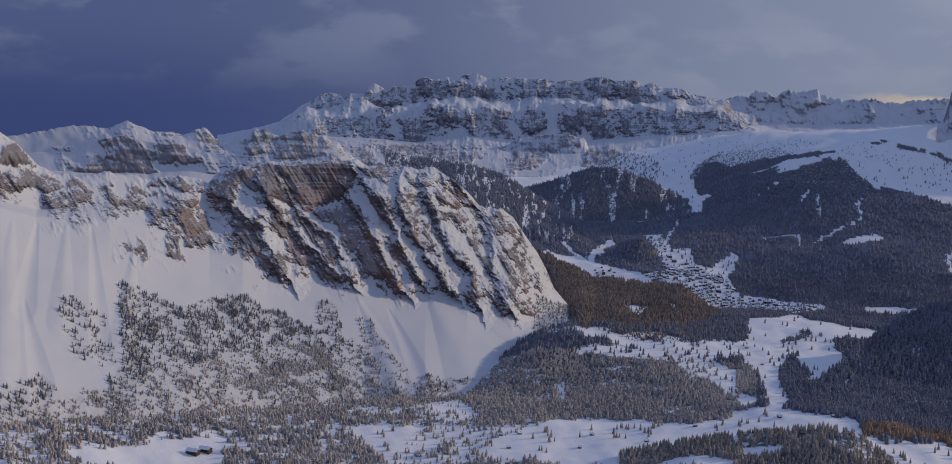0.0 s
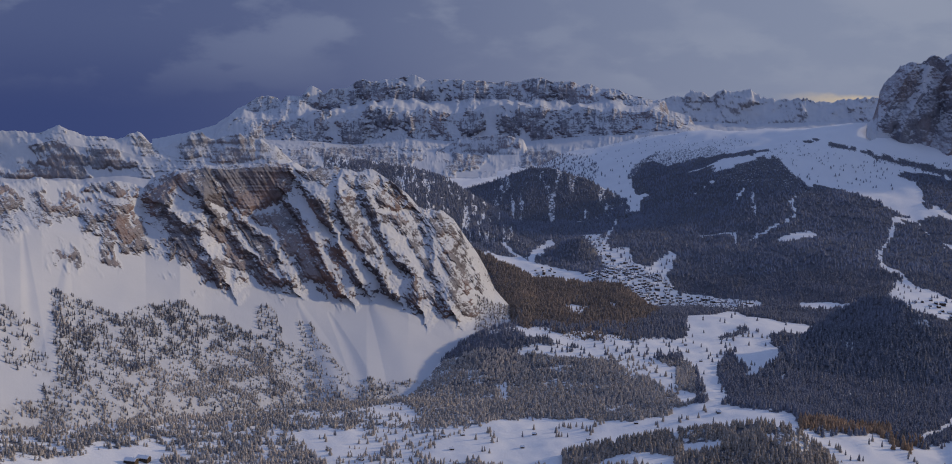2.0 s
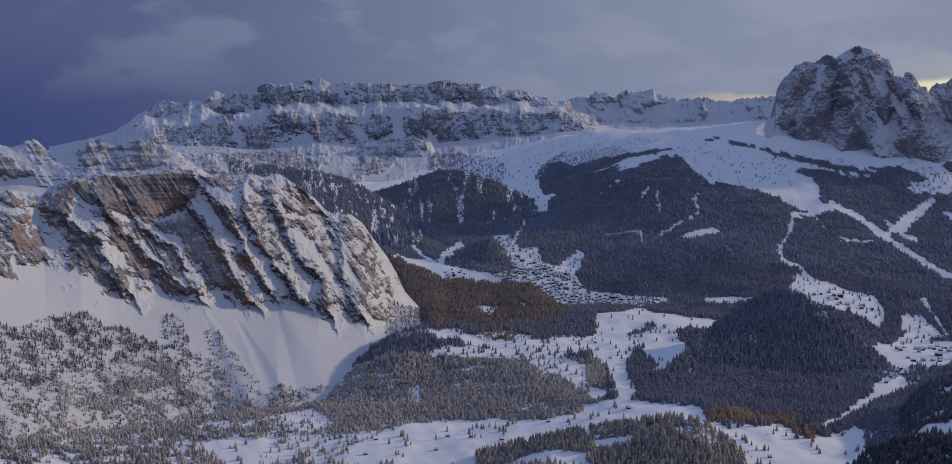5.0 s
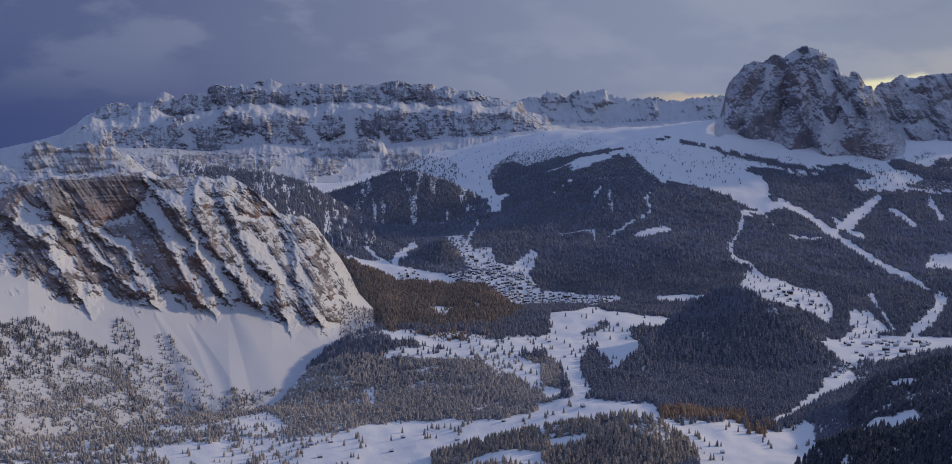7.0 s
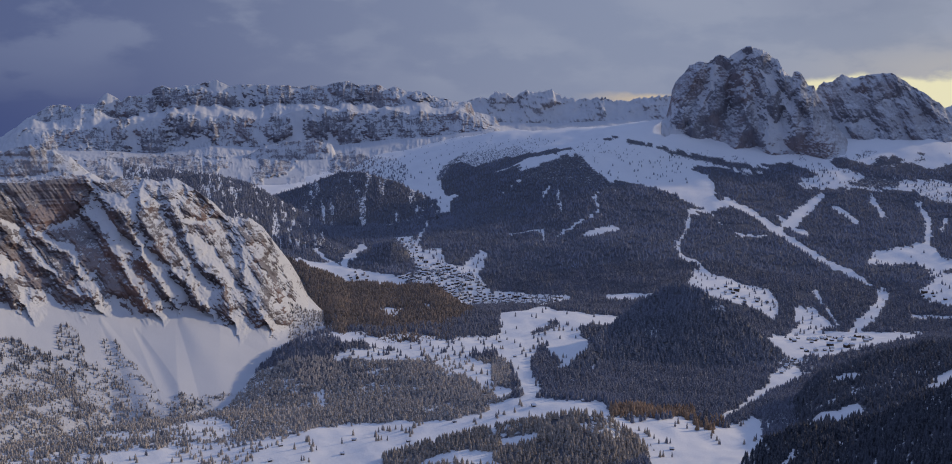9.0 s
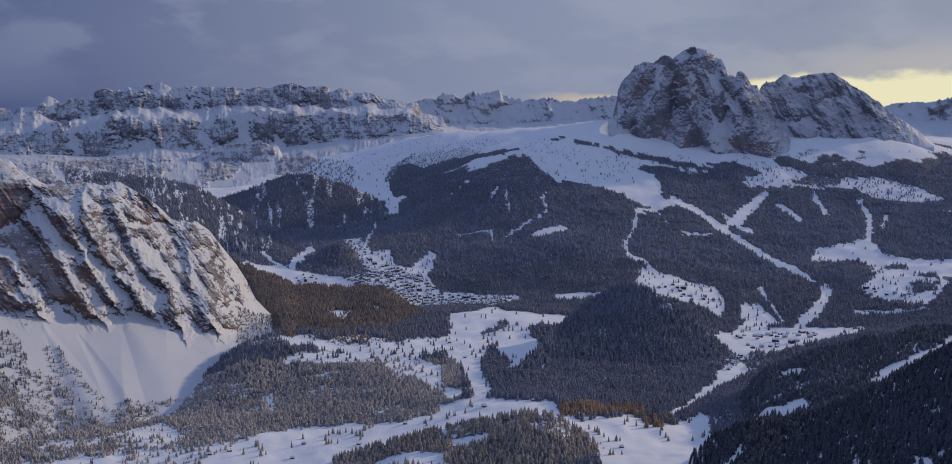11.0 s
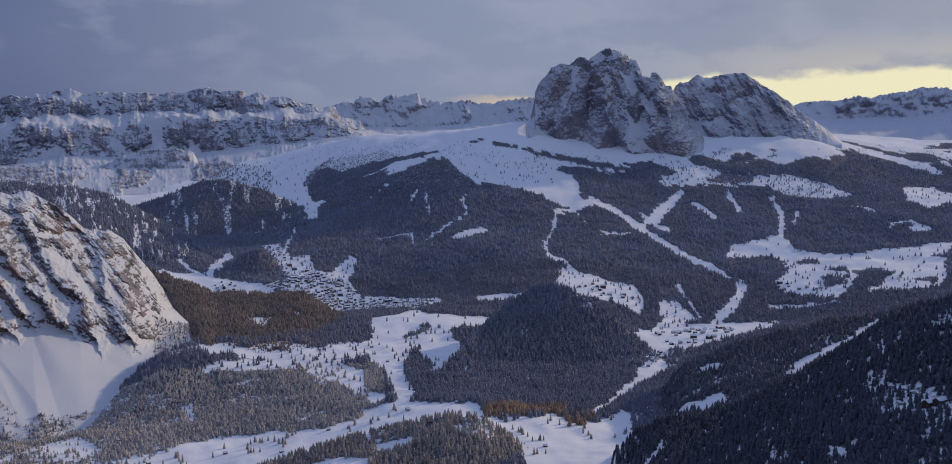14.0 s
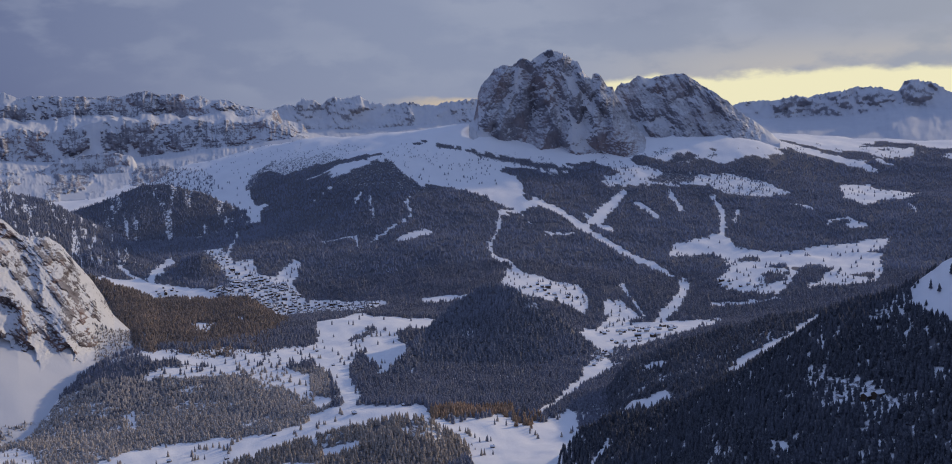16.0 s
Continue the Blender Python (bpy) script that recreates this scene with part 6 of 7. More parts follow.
# ---- where the woods stand ----
WOODED = {"ground": 1.0, "spur_north": 0.85, "spur_south": 0.95, "knoll": 1.0, "forest_ridge": 1.0, "wooded_hill": 1.0, "ridge_west": 0.95, "slope_west": 1.0, "near_hill": 0.95, "stevia": 0.0}


def inside(px, py, outline):
    """Which of the points lie within the outline."""
    result = np.zeros(px.shape, bool)
    for (x0, y0), (x1, y1) in zip(outline, outline[1:] + outline[:1]):
        if y0 != y1:
            result ^= ((y0 > py) != (y1 > py)) & (px < (x1 - x0) * (py - y0) / (y1 - y0) + x0)
    return result


def roof_over_ground():
    """Height of the highest hill sheet above each point of the ground sheet."""
    az, R, Z = LAND["ground"]
    top = np.full(R.shape, -1e3)
    for key, (a, r, z) in LAND.items():
        if key == "ground":
            continue
        for c in np.nonzero((az >= a[0]) & (az <= a[-1]))[0]:
            k = np.argmin(np.abs(a - az[c]))
            top[:, c] = np.maximum(top[:, c], np.interp(R[:, c], r[::-1, k], z[::-1, k], -1e3, -1e3))
    return top


COVER = roof_over_ground()


def woods(key):
    """Density of the trees, 0 to 1, over a sheet."""
    az, R, Z = LAND[key]
    AZ = np.repeat(az[None, :], len(R), 0)
    a = np.radians(AZ)
    x, y = R * np.sin(a), R * np.cos(a)
    D = np.full(R.shape, WOODED[key])
    ragged = fbm(x / 14, y / 14, 0, 3, 61) - 0.5
    fray = np.clip(1.6 - R / 2000, 0.45, 1)
    AZj, Rj = AZ + ragged * 0.4 * fray, R + (fbm(x / 16, y / 16, 0, 3, 62) - 0.5) * R * 0.022 * fray
    if key == "ground":
        D[(R < 890) | (R > 3700) | (np.abs(AZ) > 41)] = 0
    for name, value, outline in OUTLINES:
        if name == key:
            D[inside(AZj, Rj, outline)] = value
    holes = fbm(x / 45, y / 45, 0, 4, 63)
    D = D * np.clip((holes - 0.25) / 0.12, 0.6, 1)
    if key in ("stevia", "ground"):
        clumps = np.clip((fbm(x / 11, y / 11, 0, 3, 66) - 0.36) / 0.18, 0.35, 1.5)
        D = np.where((R < 1300) & (AZ < -12), D * clumps, D)
    line = 262 if key.startswith("spur") else 238
    D = D * np.clip((line + (holes - 0.5) * 90 - Z) / 22, 0, 1)
    if key == "spur_north":
        D = D * np.clip((fbm(AZ * 7 + 2.2 * fbm(x / 90, y / 90, 0, 3, 67), R / 90, 0, 4, 64) - 0.41) / 0.06, 0.3, 1)
    if key == "spur_south":
        D = D * np.clip((fbm(AZ * 4 + 1.2 * fbm(x / 90, y / 90, 0, 3, 68), R / 130, 0, 4, 69) - 0.34) / 0.06, 0.4, 1)
    if key in ("slope_west", "ridge_west"):
        D = D * np.clip((fbm(AZ * 8, R / 16, 0, 4, 65) - 0.34) / 0.06, 0.45 if key == "slope_west" else 0.8, 1)
    for name, value, outline in OUTLINES:
        if name == key and value > 1:
            D[inside(AZj, Rj, outline)] = value - 1
    if key == "ground":
        D = D * (COVER < Z + 1.0)
    return D


WOODS = {key: woods(key) for key in WOODED}


OUTCROPS = {"stevia": 33, "sella": 23, "sella_block": 24, "far_south": 21, "far_west": 22, "cir": 25, "langkofel": 26, "plattkofel": 27}


def land(name, key, material, label, category="hill", kind="", parts=()):
    """A hill or mountain; parts: names of its bands and the row of the sheet at which each one ends."""
    if not parts:
        return tagged(sheet(name, *LAND[key], material, WOODS.get(key), BARE.get(OUTCROPS.get(key))), label, category, kind=kind)
    root = tagged(new(name), label, category, kind=kind)
    az, R, Z = LAND[key]
    bare = BARE[OUTCROPS[key]] if key in OUTCROPS else None
    first = 0
    for band, last in parts:
        rows = slice(first, min(last + 1, len(R)))
        sheet(band, az, R[rows], Z[rows], material, WOODS[key][rows] if key in WOODS else None, bare[rows] if bare is not None else None).parent = root
        first = last
    return root


land("ground", "ground", SNOW, "snow-covered alpine valley floor with woods, meadows and pistes", "ground", "structure")
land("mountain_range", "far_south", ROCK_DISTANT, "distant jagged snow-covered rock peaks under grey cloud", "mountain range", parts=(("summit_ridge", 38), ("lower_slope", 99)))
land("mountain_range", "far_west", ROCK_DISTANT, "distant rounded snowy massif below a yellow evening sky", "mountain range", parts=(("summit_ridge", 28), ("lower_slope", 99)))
land("mountain_massif", "sella", ROCK_FAR, "broad tiered dolomite massif with snowy terraces and cliffs", "mountain", parts=(("upper_cliff", 52), ("snow_terrace", 68), ("lower_cliff", 128), ("scree_slope", 999)))
land("rock_bastion", "sella_block", ROCK_FAR, "lower grey rock bastion banded with snow", "cliff")
land("mountain_ridge", "cir", ROCK_CIR, "jagged grey rock ridge with snowy couloirs", "mountain", parts=(("crest", 34), ("cliff", 60), ("scree_slope", 999)))
land("mountain", "langkofel", ROCK_PEAK, "massive steep grey rock peak dusted with snow", "mountain", parts=(("summit", 56), ("rock_face", 158), ("snowy_foot", 999)))
land("mountain", "plattkofel", ROCK_PEAK, "lower slanting rock peak with a frosted grey face", "mountain", parts=(("summit", 46), ("rock_face", 116), ("snowy_foot", 999)))
land("mountain", "stevia", ROCK_STEVIA, "sunlit brown dolomite cliffs above smooth snow fans", "mountain", parts=(("summit_slope", 22), ("rock_wall", 86), ("cliff", 226), ("snow_fan", 999)))
land("forested_spur", "spur_north", SNOW, "dark forested spur streaked with snow gullies")
land("forested_spur", "spur_south", SNOW, "dark forested spur above the village")
land("knoll", "knoll", SNOW, "small rounded hill with dark conifers")
land("forested_ridge", "forest_ridge", SNOW, "low ridge of brownish sunlit forest")
land("wooded_hill", "wooded_hill", SNOW, "steep round hill covered with frosted conifers")
land("wooded_ridge", "ridge_west", SNOW, "long wooded ridge with dark trees and a snowy glade")
land("mountain_slope", "slope_west", SNOW, "dark shaded forest slope with snow patches", parts=(("crest", 14), ("forest_floor", 999)))
land("low_hill", "near_hill", SNOW, "low wooded hill with a snowy top")
# ---- forests ----
def foliage(name, dark, light, frost):
    """Needles with hoar frost on what faces up; every tree differs a little."""
    m = Nodes(name)
    g = m.n.new("ShaderNodeNewGeometry")
    tone = m.mix(g.outputs["Random Per Island"], dark, light)
    tone = m.mix(m.math("MULTIPLY", m.step(m.noise(1.4, 3, 0.7), 0.42, 0.68), frost), tone, (0.62, 0.64, 0.68))
    tone = m.mix(m.math("MULTIPLY", m.step(m.noise(75, 5, 0.6), 0.42, 0.66), 0.5), tone, tuple(c * 1.5 for c in light))
    return m.finish(tone, 0.85)


# besides the frost, the blue of shade and haze is put into these needles
NEEDLES = foliage("frosted_shade_needles", (0.084, 0.088, 0.12), (0.162, 0.17, 0.215), 0.38)
# warm sun on the low ridge is painted into this needle colour
NEEDLES_SUNLIT = foliage("warm_sunlit_needles", (0.118, 0.09, 0.072), (0.23, 0.172, 0.135), 0.24)
# shade of the western slope is painted in: very dark, bluish needles
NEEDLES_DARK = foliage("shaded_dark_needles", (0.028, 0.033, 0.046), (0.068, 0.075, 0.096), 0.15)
# the next two hold warm sunlight in their lighter brown, besides frost
NEEDLES_BROWN = foliage("sunlit_brownish_needles", (0.21, 0.18, 0.155), (0.44, 0.375, 0.32), 0.72)
NEEDLES_HILL = foliage("sunlit_brown_needles", (0.155, 0.13, 0.108), (0.34, 0.285, 0.235), 0.45)
BARK = Nodes("bark")
BARK = BARK.finish(BARK.mix(BARK.noise(0.5, 4), (0.035, 0.028, 0.022), (0.09, 0.07, 0.055)), 0.9)
# frosted, and paler and bluer because distance haze is mixed into the colour
NEEDLES_HAZED = foliage("frosted_hazed_needles", (0.115, 0.125, 0.172), (0.19, 0.206, 0.266), 0.33)
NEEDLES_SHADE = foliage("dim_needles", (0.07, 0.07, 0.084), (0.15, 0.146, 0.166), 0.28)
# ridge and round hill: shade put into the colour as darker, bluer needles
NEEDLES_RIDGE = foliage("shaded_ridge_needles", (0.046, 0.05, 0.066), (0.098, 0.106, 0.132), 0.18)
NEEDLES_ROUND = foliage("shaded_greyish_needles", (0.076, 0.084, 0.112), (0.15, 0.162, 0.205), 0.36)
LARCH = foliage("rusty_larch_needles", (0.19, 0.125, 0.08), (0.36, 0.24, 0.155), 0.15)


def spruce(tiers, sides, seed, lean=0.16):
    """Vertices and triangles of a conifer of height 1 and radius 1: ragged overlapping skirts of branches."""
    rng = np.random.default_rng(seed)
    co, tri = [], []
    for k in range(tiers):
        low = 0.06 + 0.80 * k / tiers
        top = min(1.0, low + 1.25 / tiers + 0.12) if k < tiers - 1 else 1.0
        radius = (1 - low) ** 0.85
        base = len(co)
        for i in range(sides):
            a = 2 * math.pi * (i + 0.5 * (k % 2)) / sides + rng.uniform(-0.2, 0.2)
            q = radius * rng.uniform(0.75, 1.2)
            co.append((q * math.cos(a), q * math.sin(a), low + rng.uniform(-0.03, 0.04)))
        co.append((rng.uniform(-1, 1) * lean * 0.3, rng.uniform(-1, 1) * lean * 0.3, top))
        tri += [(base + i, base + (i + 1) % sides, base + sides) for i in range(sides)]
    return np.array(co), np.array(tri)


def mesh_of(name, co, faces, material):
    """A triangle mesh from arrays."""
    me = bpy.data.meshes.new(name)
    me.vertices.add(len(co))
    me.vertices.foreach_set("co", np.ascontiguousarray(co, dtype=np.float32).ravel())
    me.loops.add(faces.size)
    me.loops.foreach_set("vertex_index", faces.ravel().astype(np.int32))
    me.polygons.add(len(faces))
    me.polygons.foreach_set("loop_start", np.arange(0, faces.size, 3, dtype=np.int32))
    me.update(calc_edges=True)
    me.materials.append(material)
    return me


def stand(key, spacing, rng, near=0, far=9e9):
    """Places of the trees on a sheet, at random by area and density."""
    az, R, Z = LAND[key]
    a = np.radians(az)
    da = np.diff(a)[None, :]
    r = (R[:-1, :-1] + R[1:, 1:]) / 2
    area = np.abs(R[:-1, :-1] - R[1:, :-1]) * r * da
    slope = np.abs(Z[:-1, :-1] - Z[1:, :-1]) / (np.abs(R[:-1, :-1] - R[1:, :-1]) + 0.5)
    area = area * np.sqrt(1 + np.minimum(slope, 1.5) ** 2)
    d = WOODS[key][:-1, :-1] * ((r > near) & (r <= far)) * (slope < 1.9)
    if key not in ("ground", "wooded_hill"):
        d[:7] = 0
    n = rng.poisson(area * d / spacing ** 2)
    i, j = np.repeat(np.nonzero(n)[0], n[n > 0]), np.repeat(np.nonzero(n)[1], n[n > 0])
    u, v = rng.random(len(i)), rng.random(len(i))
    rr = R[i, j] * (1 - u) + R[i + 1, j] * u
    zz = Z[i, j] * (1 - u) + Z[i + 1, j] * u
    zz = zz * (1 - v) + (Z[i, j + 1] * (1 - u) + Z[i + 1, j + 1] * u) * v
    aa = a[j] * (1 - v) + a[j + 1] * v
    return np.stack([rr * np.sin(aa), rr * np.cos(aa), zz - 0.2], -1)


def forest(name, places, material, label, height=(4.5, 8.5), tiers=2, sides=5, seed=1, girth=(0.22, 0.34)):
    """One mesh of many conifers."""
    rng = np.random.default_rng(seed)
    co, faces = [], []
    for kind in range(4):
        shape, tri = spruce(tiers, sides, seed * 10 + kind)
        p = places[kind::4]
        h = rng.uniform(*height, len(p)) * (0.75 + 0.5 * fbm(p[:, 0] / 30, p[:, 1] / 30, 0 * p[:, 0], 2, 71))
        h = h * np.clip((330 - p[:, 2]) / 130, 0.55, 1)
        w = h * rng.uniform(*girth, len(p))
        t = rng.uniform(0, 2 * math.pi, len(p))
        c, s = np.cos(t)[:, None], np.sin(t)[:, None]
        x = (shape[None, :, 0] * c - shape[None, :, 1] * s) * w[:, None] + p[:, 0:1]
        y = (shape[None, :, 0] * s + shape[None, :, 1] * c) * w[:, None] + p[:, 1:2]
        z = shape[None, :, 2] * h[:, None] + p[:, 2:3]
        start = sum(len(q) for q in co)
        co.append(np.stack([x, y, z], -1).reshape(-1, 3))
        faces.append((tri[None] + (start + np.arange(len(p)) * len(shape))[:, None, None]).reshape(-1, 3))
    return tagged(new(name, mesh_of(name, np.concatenate(co), np.concatenate(faces), material)), label, "forest", kind="stuff")


rng = np.random.default_rng(8)
near = stand("ground", 3.0, rng, 0, 1330)
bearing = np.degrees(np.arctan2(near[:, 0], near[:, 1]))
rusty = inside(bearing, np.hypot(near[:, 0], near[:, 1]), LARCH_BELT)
# past this bearing the wood gets the needles with shade in their colour
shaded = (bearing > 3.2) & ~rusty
forest("forest", near[~shaded & ~rusty], NEEDLES_BROWN, "frosted sunlit brownish conifer wood around the snowy meadows", (2.2, 6.4), 3, 6, 1, (0.25, 0.42))
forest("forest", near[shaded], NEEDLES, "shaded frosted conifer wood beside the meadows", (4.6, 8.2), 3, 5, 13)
forest("forest", near[rusty], LARCH, "belt of rusty bare larches along the meadow", (5, 8.5), 3, 5, 14)
forest("forest", stand("ground", 4.8, rng, 1330, 2150), NEEDLES, "dark frosted conifer wood on the valley sides", (5, 8.5), 2, 4, 2)
forest("forest", stand("ground", 6.2, rng, 2150), NEEDLES_HAZED, "dark conifer forest on shaded slopes below the peaks", (5.5, 9), 1, 5, 3)
slope = stand("stevia", 1.95, rng)
tall = (slope[:, 2] > 70) & (rng.random(len(slope)) < 0.45) | (rng.random(len(slope)) < 0.08)
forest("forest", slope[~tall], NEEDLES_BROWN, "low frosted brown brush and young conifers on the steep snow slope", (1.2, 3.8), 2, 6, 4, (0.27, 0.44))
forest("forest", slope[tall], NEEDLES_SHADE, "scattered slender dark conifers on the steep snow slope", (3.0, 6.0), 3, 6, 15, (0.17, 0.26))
forest("forest", stand("forest_ridge", 3.8, rng), NEEDLES_SUNLIT, "brown sunlit conifer wood on a low ridge", (5, 8.5), 2, 5, 5)
forest("forest", stand("wooded_hill", 3.3, rng), NEEDLES_ROUND, "dense frosted conifer wood on a round hill", (5, 8.5), 2, 5, 6)
forest("forest", stand("near_hill", 3.1, rng), NEEDLES_HILL, "dense sunlit brown and dark conifers on a low hill", (4.6, 8), 3, 5, 7)
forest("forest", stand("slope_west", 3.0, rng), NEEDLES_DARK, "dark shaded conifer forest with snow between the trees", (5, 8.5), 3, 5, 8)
forest("forest", stand("ridge_west", 3.6, rng), NEEDLES_RIDGE, "shaded dark conifer wood along a ridge", (5, 8), 2, 5, 9)
forest("forest", stand("spur_north", 5.1, rng), NEEDLES_HAZED, "dark conifers between snowy gullies", (5.5, 9), 2, 4, 10)
forest("forest", stand("spur_south", 6.2, rng), NEEDLES_HAZED, "dark conifer forest on a shaded spur", (5.5, 9), 2, 4, 11)
forest("forest", stand("knoll", 5.0, rng), NEEDLES_HAZED, "dark conifers on a small hill", (5.5, 8.5), 2, 5, 12)


# ---- single trees ----
def on_ground(bearing, distance):
    """The point of the ground sheet at a bearing and distance."""
    az, R, Z = LAND["ground"]
    j = int(np.argmin(np.abs(az - bearing)))
    a = radians(bearing)
    return Vector((distance * math.sin(a), distance * math.cos(a), float(np.interp(distance, R[::-1, j], Z[::-1, j]))))


def part(name, bm, material, parent, label=""):
    """Links a bmesh as one mesh object under a thing or a part."""
    me = bpy.data.meshes.new(name)
    bm.to_mesh(me)
    bm.free()
    me.materials.append(material)
    ob = new(name, me)
    ob.parent = parent
    return tagged(ob, label) if label else ob


def conifer(name, label, material, tiers, sides, seed, spread=0.26):
    root = tagged(new(name), label, "tree", "trees on the meadows")
    bm = bmesh.new()
    bmesh.ops.create_cone(bm, segments=6, radius1=0.035, radius2=0.012, depth=0.7, matrix=Matrix.Translation((0, 0, 0.3)))
    part("trunk", bm, BARK, root, "dark bark trunk")
    co, tri = spruce(tiers, sides, seed)
    crown = new("crown", mesh_of("crown", co * np.array([spread, spread, 1]), tri, material))
    crown.parent = root
    return root


TREES = [conifer("spruce", "frosted dark spruce standing in a snowy meadow", NEEDLES_BROWN, 6, 8, 91, 0.24),
         conifer("spruce", "slender frosted spruce on open snow", NEEDLES, 7, 7, 92, 0.19),
         conifer("stone_pine", "broad dark stone pine on a snowfield", NEEDLES_BROWN, 5, 9, 93, 0.32)]
LARCH_TREE = conifer("larch", "rust-coloured larch at the edge of the meadow", LARCH, 6, 8, 94, 0.30)
used = set()


def plant(tree, key, p, height, turn):
    m = Matrix.Translation(p - Vector((0, 0, 0.25))) @ Matrix.Rotation(turn, 4, "Z") @ Matrix.Scale(height, 4)
    if key not in used:
        used.add(key)
        tree.matrix_basis = m
        return
    made = copy_thing(tree, m)
    made.matrix_basis = m


random.seed(4)
for places, most, size in ((MEADOW_TREES, 3, (4.6, 7.4)), (EAST_TREES, 3, (4.8, 7.6)), (TERRACE_TREES, 2, (5, 8.2))):
    for b, d in places:
        for k in range(random.randint(1, most)):
            kind = random.choices((0, 1, 2), (5, 3, 2))[0]
            p = on_ground(b + random.gauss(0, 0.13) * (k > 0), d + random.gauss(0, 5) * (k > 0))
            plant(TREES[kind], kind, p, random.uniform(*size), random.uniform(0, 6))
for b, d in LARCHES:
    for k in range(6):
        plant(LARCH_TREE, 3, on_ground(b + random.gauss(0, 0.2), d + random.gauss(0, 6)), random.uniform(6, 9.5), random.uniform(0, 6))

# ---- houses ----
def plain(name, a, b, size, rough=0.8):
    m = Nodes(name)
    return m.finish(m.mix(m.noise(size, 5, 0.6), a, b), rough)


TIMBER = plain("dark_timber", (0.045, 0.032, 0.024), (0.11, 0.08, 0.06), 1.2)
PLASTER = plain("pale_plaster", (0.34, 0.32, 0.29), (0.46, 0.43, 0.39), 2.5)
ROOF_SNOW = plain("roof_snow", (0.78, 0.80, 0.85), (0.88, 0.885, 0.90), 2.0, 0.6)
GLASS = plain("dark_window_glass", (0.02, 0.024, 0.03), (0.035, 0.04, 0.05), 1.0, 0.15)


def box(bm, x0, y0, z0, x1, y1, z1):
    v = [bm.verts.new(c) for c in ((x0, y0, z0), (x1, y0, z0), (x1, y1, z0), (x0, y1, z0), (x0, y0, z1), (x1, y0, z1), (x1, y1, z1), (x0, y1, z1))]
    for f in ((3, 2, 1, 0), (4, 5, 6, 7), (0, 1, 5, 4), (1, 2, 6, 5), (2, 3, 7, 6), (3, 0, 4, 7)):
        bm.faces.new([v[i] for i in f])


def prism(bm, w, d, z0, z1, z2):
    """Walls with a gable at both ends along x."""
    pts = []
    for x in (-w / 2, w / 2):
        pts.append([bm.verts.new(c) for c in ((x, -d / 2, z0), (x, d / 2, z0), (x, d / 2, z1), (x, 0, z2), (x, -d / 2, z1))])
    bm.faces.new(pts[0][::-1])
    bm.faces.new(pts[1])
    for i in range(5):
        j = (i + 1) % 5
        bm.faces.new((pts[0][i], pts[0][j], pts[1][j], pts[1][i]))


def roof_slabs(bm, w, d, z1, z2, over, thick):
    for s in (-1, 1):
        drop = (z2 - z1) / (d / 2) * over
        ring = []
        for x in (-w / 2 - over, w / 2 + over):
            ring.append([bm.verts.new(c) for c in ((x, 0, z2 + 0.02), (x, s * (d / 2 + over), z1 - drop + 0.02), (x, s * (d / 2 + over), z1 - drop + thick), (x, 0, z2 + thick * 1.15))])
        for i in range(4):
            j = (i + 1) % 4
            bm.faces.new((ring[0][i], ring[0][j], ring[1][j], ring[1][i]))
        bm.faces.new(ring[0][::-1])
        bm.faces.new(ring[1])
    bmesh.ops.recalc_face_normals(bm, faces=bm.faces)


def chalet(name, label, w, d, h, wall_mat, group, windows=True, sink=2.0):
    """A gabled alpine house with a snowed-up roof."""
    root = tagged(new(name), label, "house", group)
    bm = bmesh.new()
    prism(bm, w, d, -sink, h, h + d * 0.28)
    part("wall", bm, wall_mat, root)
    bm = bmesh.new()
    roof_slabs(bm, w, d, h, h + d * 0.28, 0.35, 0.3)
    part("roof", bm, ROOF_SNOW, root, "thick snow on a gabled roof")
    bm = bmesh.new()
    box(bm, w * 0.18, -0.18, h + d * 0.1, w * 0.18 + 0.36, 0.18, h + d * 0.28 + 0.75)
    part("chimney", bm, PLASTER, root)
    if windows:
        n = max(2, int(w / 1.6))
        for s in (-1, 1):
            for k in range(n):
                x = -w / 2 + w * (k + 0.5) / n
                bm = bmesh.new()
                y = s * (d / 2 + 0.02)
                box(bm, x - 0.28, min(y - 0.03, y + 0.03), h * 0.45, x + 0.28, max(y - 0.03, y + 0.03), h * 0.82)
                part("window", bm, GLASS, root)
    return root


HOUSES = [chalet("chalet", "chalet with dark timber walls and snow-covered roof", 5.2, 4.2, 2.4, TIMBER, "village houses", False),
          chalet("house", "plastered village house with snow-covered roof", 6.4, 4.6, 3.0, PLASTER, "village houses", False),
          chalet("chalet", "small timber house under deep roof snow", 4.0, 3.4, 1.9, TIMBER, "village houses", False),
          chalet("hotel", "long hotel with dark balconies and snowy roof", 9.5, 5.4, 3.8, TIMBER, "village houses", False)]
HUT = chalet("hay_hut", "small dark timber hay hut in the snow", 3.6, 2.8, 1.5, TIMBER, "meadow huts", True)
def on_sheet(key, bearing, distance):
    az, R, Z = LAND[key]
    j = int(np.argmin(np.abs(az - bearing)))
    a = radians(bearing)
    return Vector((distance * math.sin(a), distance * math.cos(a), float(np.interp(distance, R[::-1, j], Z[::-1, j]))))


FARM_HOUSE = chalet("lodge", "mountain lodge with timber walls and snowy roof", 10.5, 6.2, 3.2, TIMBER, "farm buildings", True)
placed = []


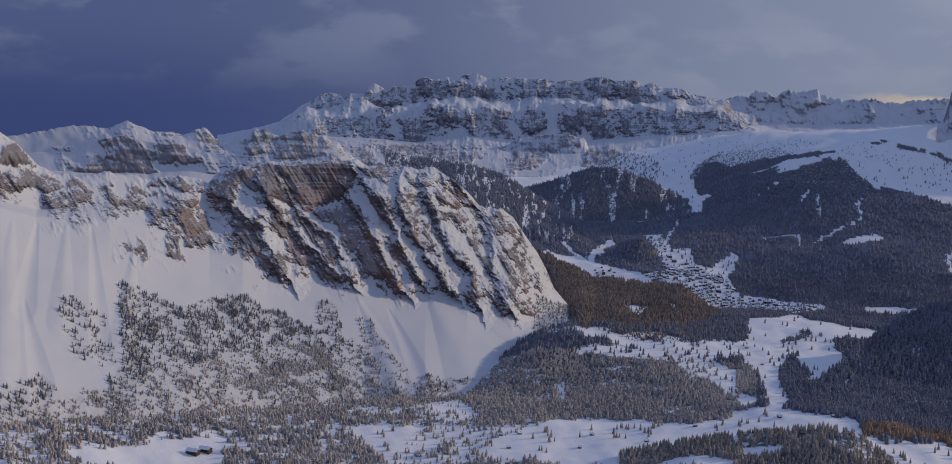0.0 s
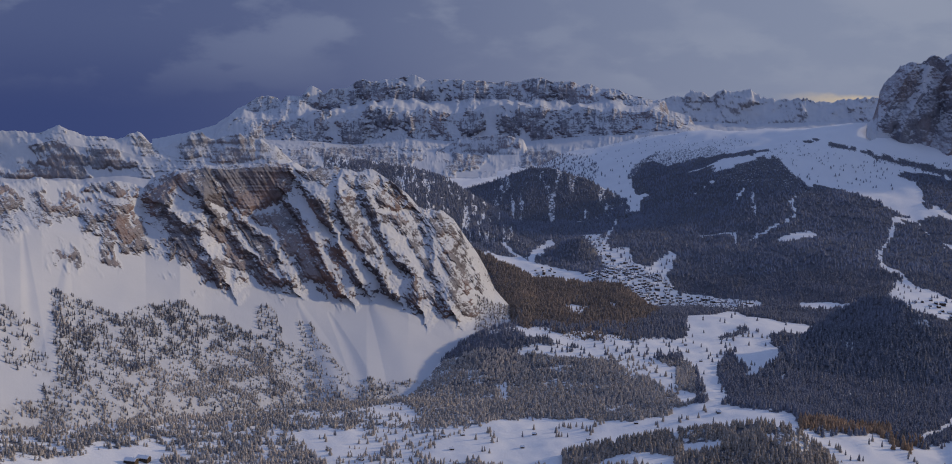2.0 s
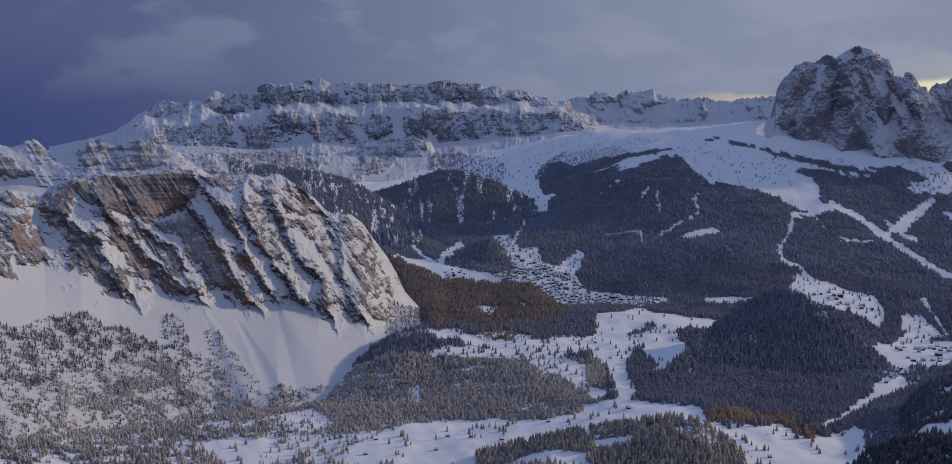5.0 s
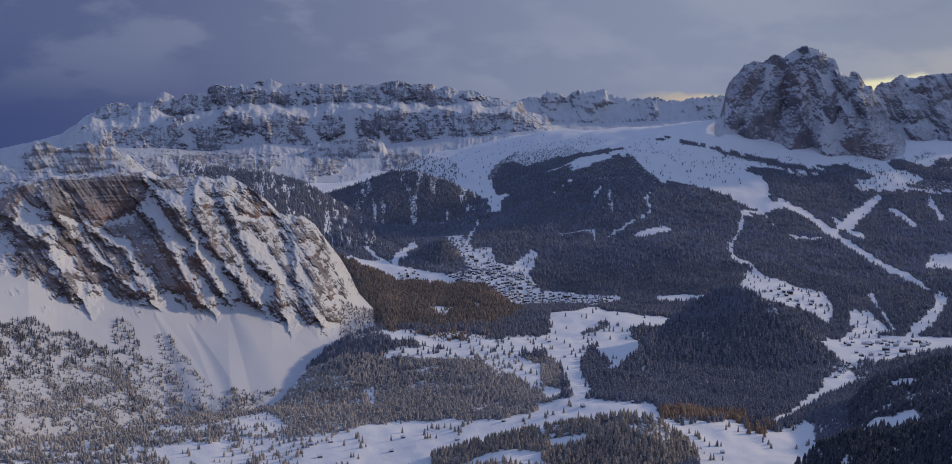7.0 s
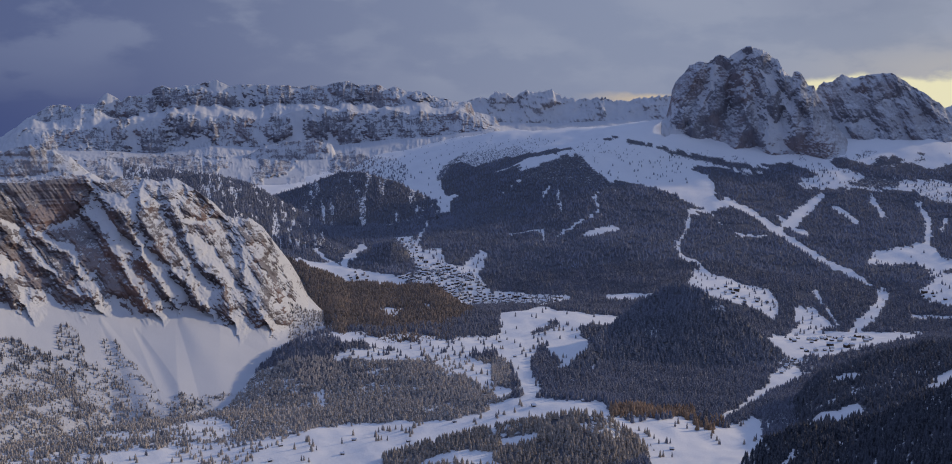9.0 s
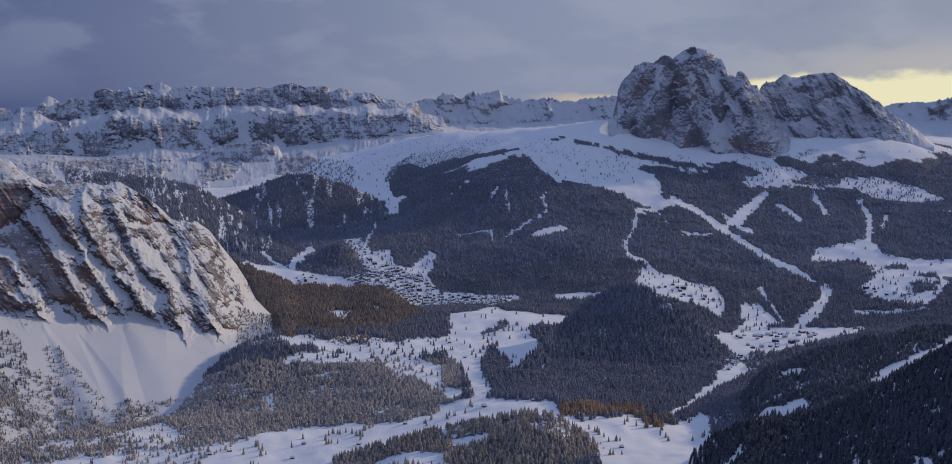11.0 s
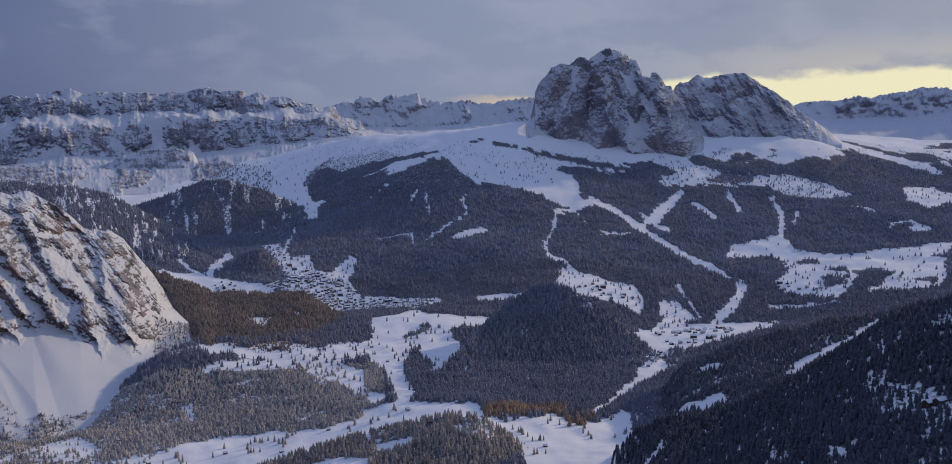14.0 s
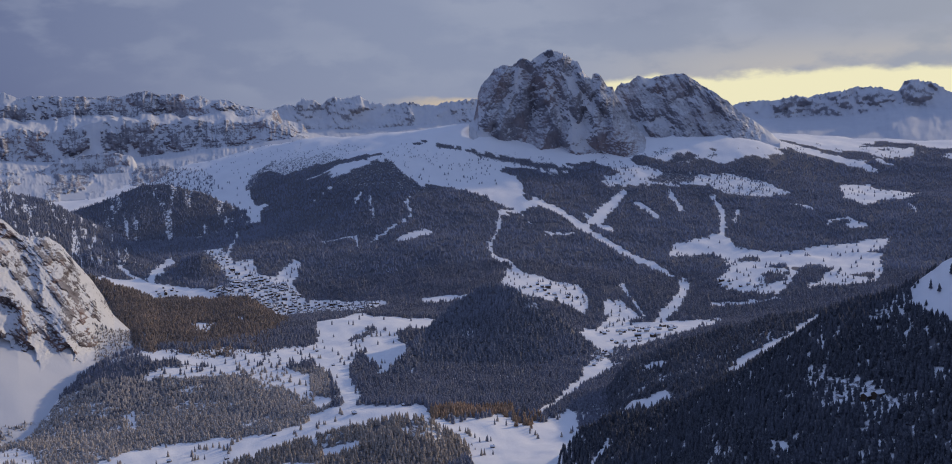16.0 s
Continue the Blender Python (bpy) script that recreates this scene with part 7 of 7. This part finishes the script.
def settle(house, key, b, d, turn):
    m = Matrix.Translation(on_ground(b, d)) @ Matrix.Rotation(turn, 4, "Z")
    if key not in used:
        used.add(key)
        house.matrix_basis = m
    else:
        copy_thing(house, m)


spare = []


def town(outline, count, gap, things=999):
    a = np.array(outline)
    tries = 0
    while count and tries < 9000:
        tries += 1
        b, d = random.uniform(a[:, 0].min(), a[:, 0].max()), random.uniform(a[:, 1].min(), a[:, 1].max())
        x, y = d * math.sin(radians(b)), d * math.cos(radians(b))
        if not inside(np.array([b]), np.array([d]), outline)[0] or any((x - u) ** 2 + (y - v) ** 2 < gap ** 2 for u, v in placed):
            continue
        placed.append((x, y))
        if count > things:
            spare.append((b, d, random.choice((0.1, 0.35, 1.7, -0.2)), random.uniform(0.8, 1.2)))
            count -= 1
            continue
        kind = random.choices((0, 1, 2, 3), (5, 3, 4, 1.6))[0]
        settle(HOUSES[kind], ("house", kind), b, d, random.choice((0.1, 0.35, 1.7, -0.2)) + random.gauss(0, 0.12))
        count -= 1


town(TOWN_MAIN, 400, 4.7, 150)
town(TOWN_NORTH, 26, 8)
town(TOWN_EAST, 12, 9)
town(TOWN_WEST, 46, 7.5)
town(HAMLET, 14, 9)
town(RIVERSIDE, 9, 8)
town(UPPER_HAMLET, 9, 10)
bm = bmesh.new()
for b, d, turn, size in spare:
    start = len(bm.verts)
    prism(bm, 5.0 * size, 4.0 * size, -2, 2.3 * size, 3.5 * size)
    walls = len(bm.faces)
    old = set(bm.faces)
    roof_slabs(bm, 5.0 * size, 4.0 * size, 2.3 * size, 3.5 * size, 0.35, 0.3)
    for f in bm.faces:
        if f not in old:
            f.material_index = 1
    bm.verts.ensure_lookup_table()
    bmesh.ops.transform(bm, matrix=Matrix.Translation(on_ground(b, d)) @ Matrix.Rotation(turn, 4, "Z"), verts=bm.verts[start:])
me = bpy.data.meshes.new("village")
bm.to_mesh(me)
bm.free()
me.materials.append(TIMBER)
me.materials.append(ROOF_SNOW)
tagged(new("village", me), "crowd of small snow-roofed houses in the valley", "village", kind="stuff")
for b, d in HUTS:
    settle(HUT, "hut", b, d, random.uniform(-0.5, 0.5))
for b, d in FARM:
    settle(FARM_HOUSE, "farm", b, d, random.uniform(-0.2, 0.2))

for b, d in SLOPE_LODGE:
    made = copy_thing(FARM_HOUSE, Matrix.Translation(on_sheet("slope_west", b, d)) @ Matrix.Rotation(0.4, 4, "Z") @ Matrix.Scale(0.8, 4))
    made.scale = (0.8, 0.8, 0.8)

# ---- round basin at the edge of the wood ----
basin = tagged(new("round_basin"), "round dark stone-walled basin with snow inside", "basin")
basin.matrix_basis = Matrix.Translation(on_ground(*POND[0]))
bm = bmesh.new()
ringv = []
for k in range(28):
    t = 2 * math.pi * k / 28
    ringv.append([bm.verts.new((r * math.cos(t), r * math.sin(t), z)) for r, z in ((5.4, -1), (5.2, 1.1), (4.5, 1.1), (4.3, -1))])
for k in range(28):
    for i in range(4):
        bm.faces.new((ringv[k][i], ringv[(k + 1) % 28][i], ringv[(k + 1) % 28][(i + 1) % 4], ringv[k][(i + 1) % 4]))
part("wall", bm, TIMBER, basin)
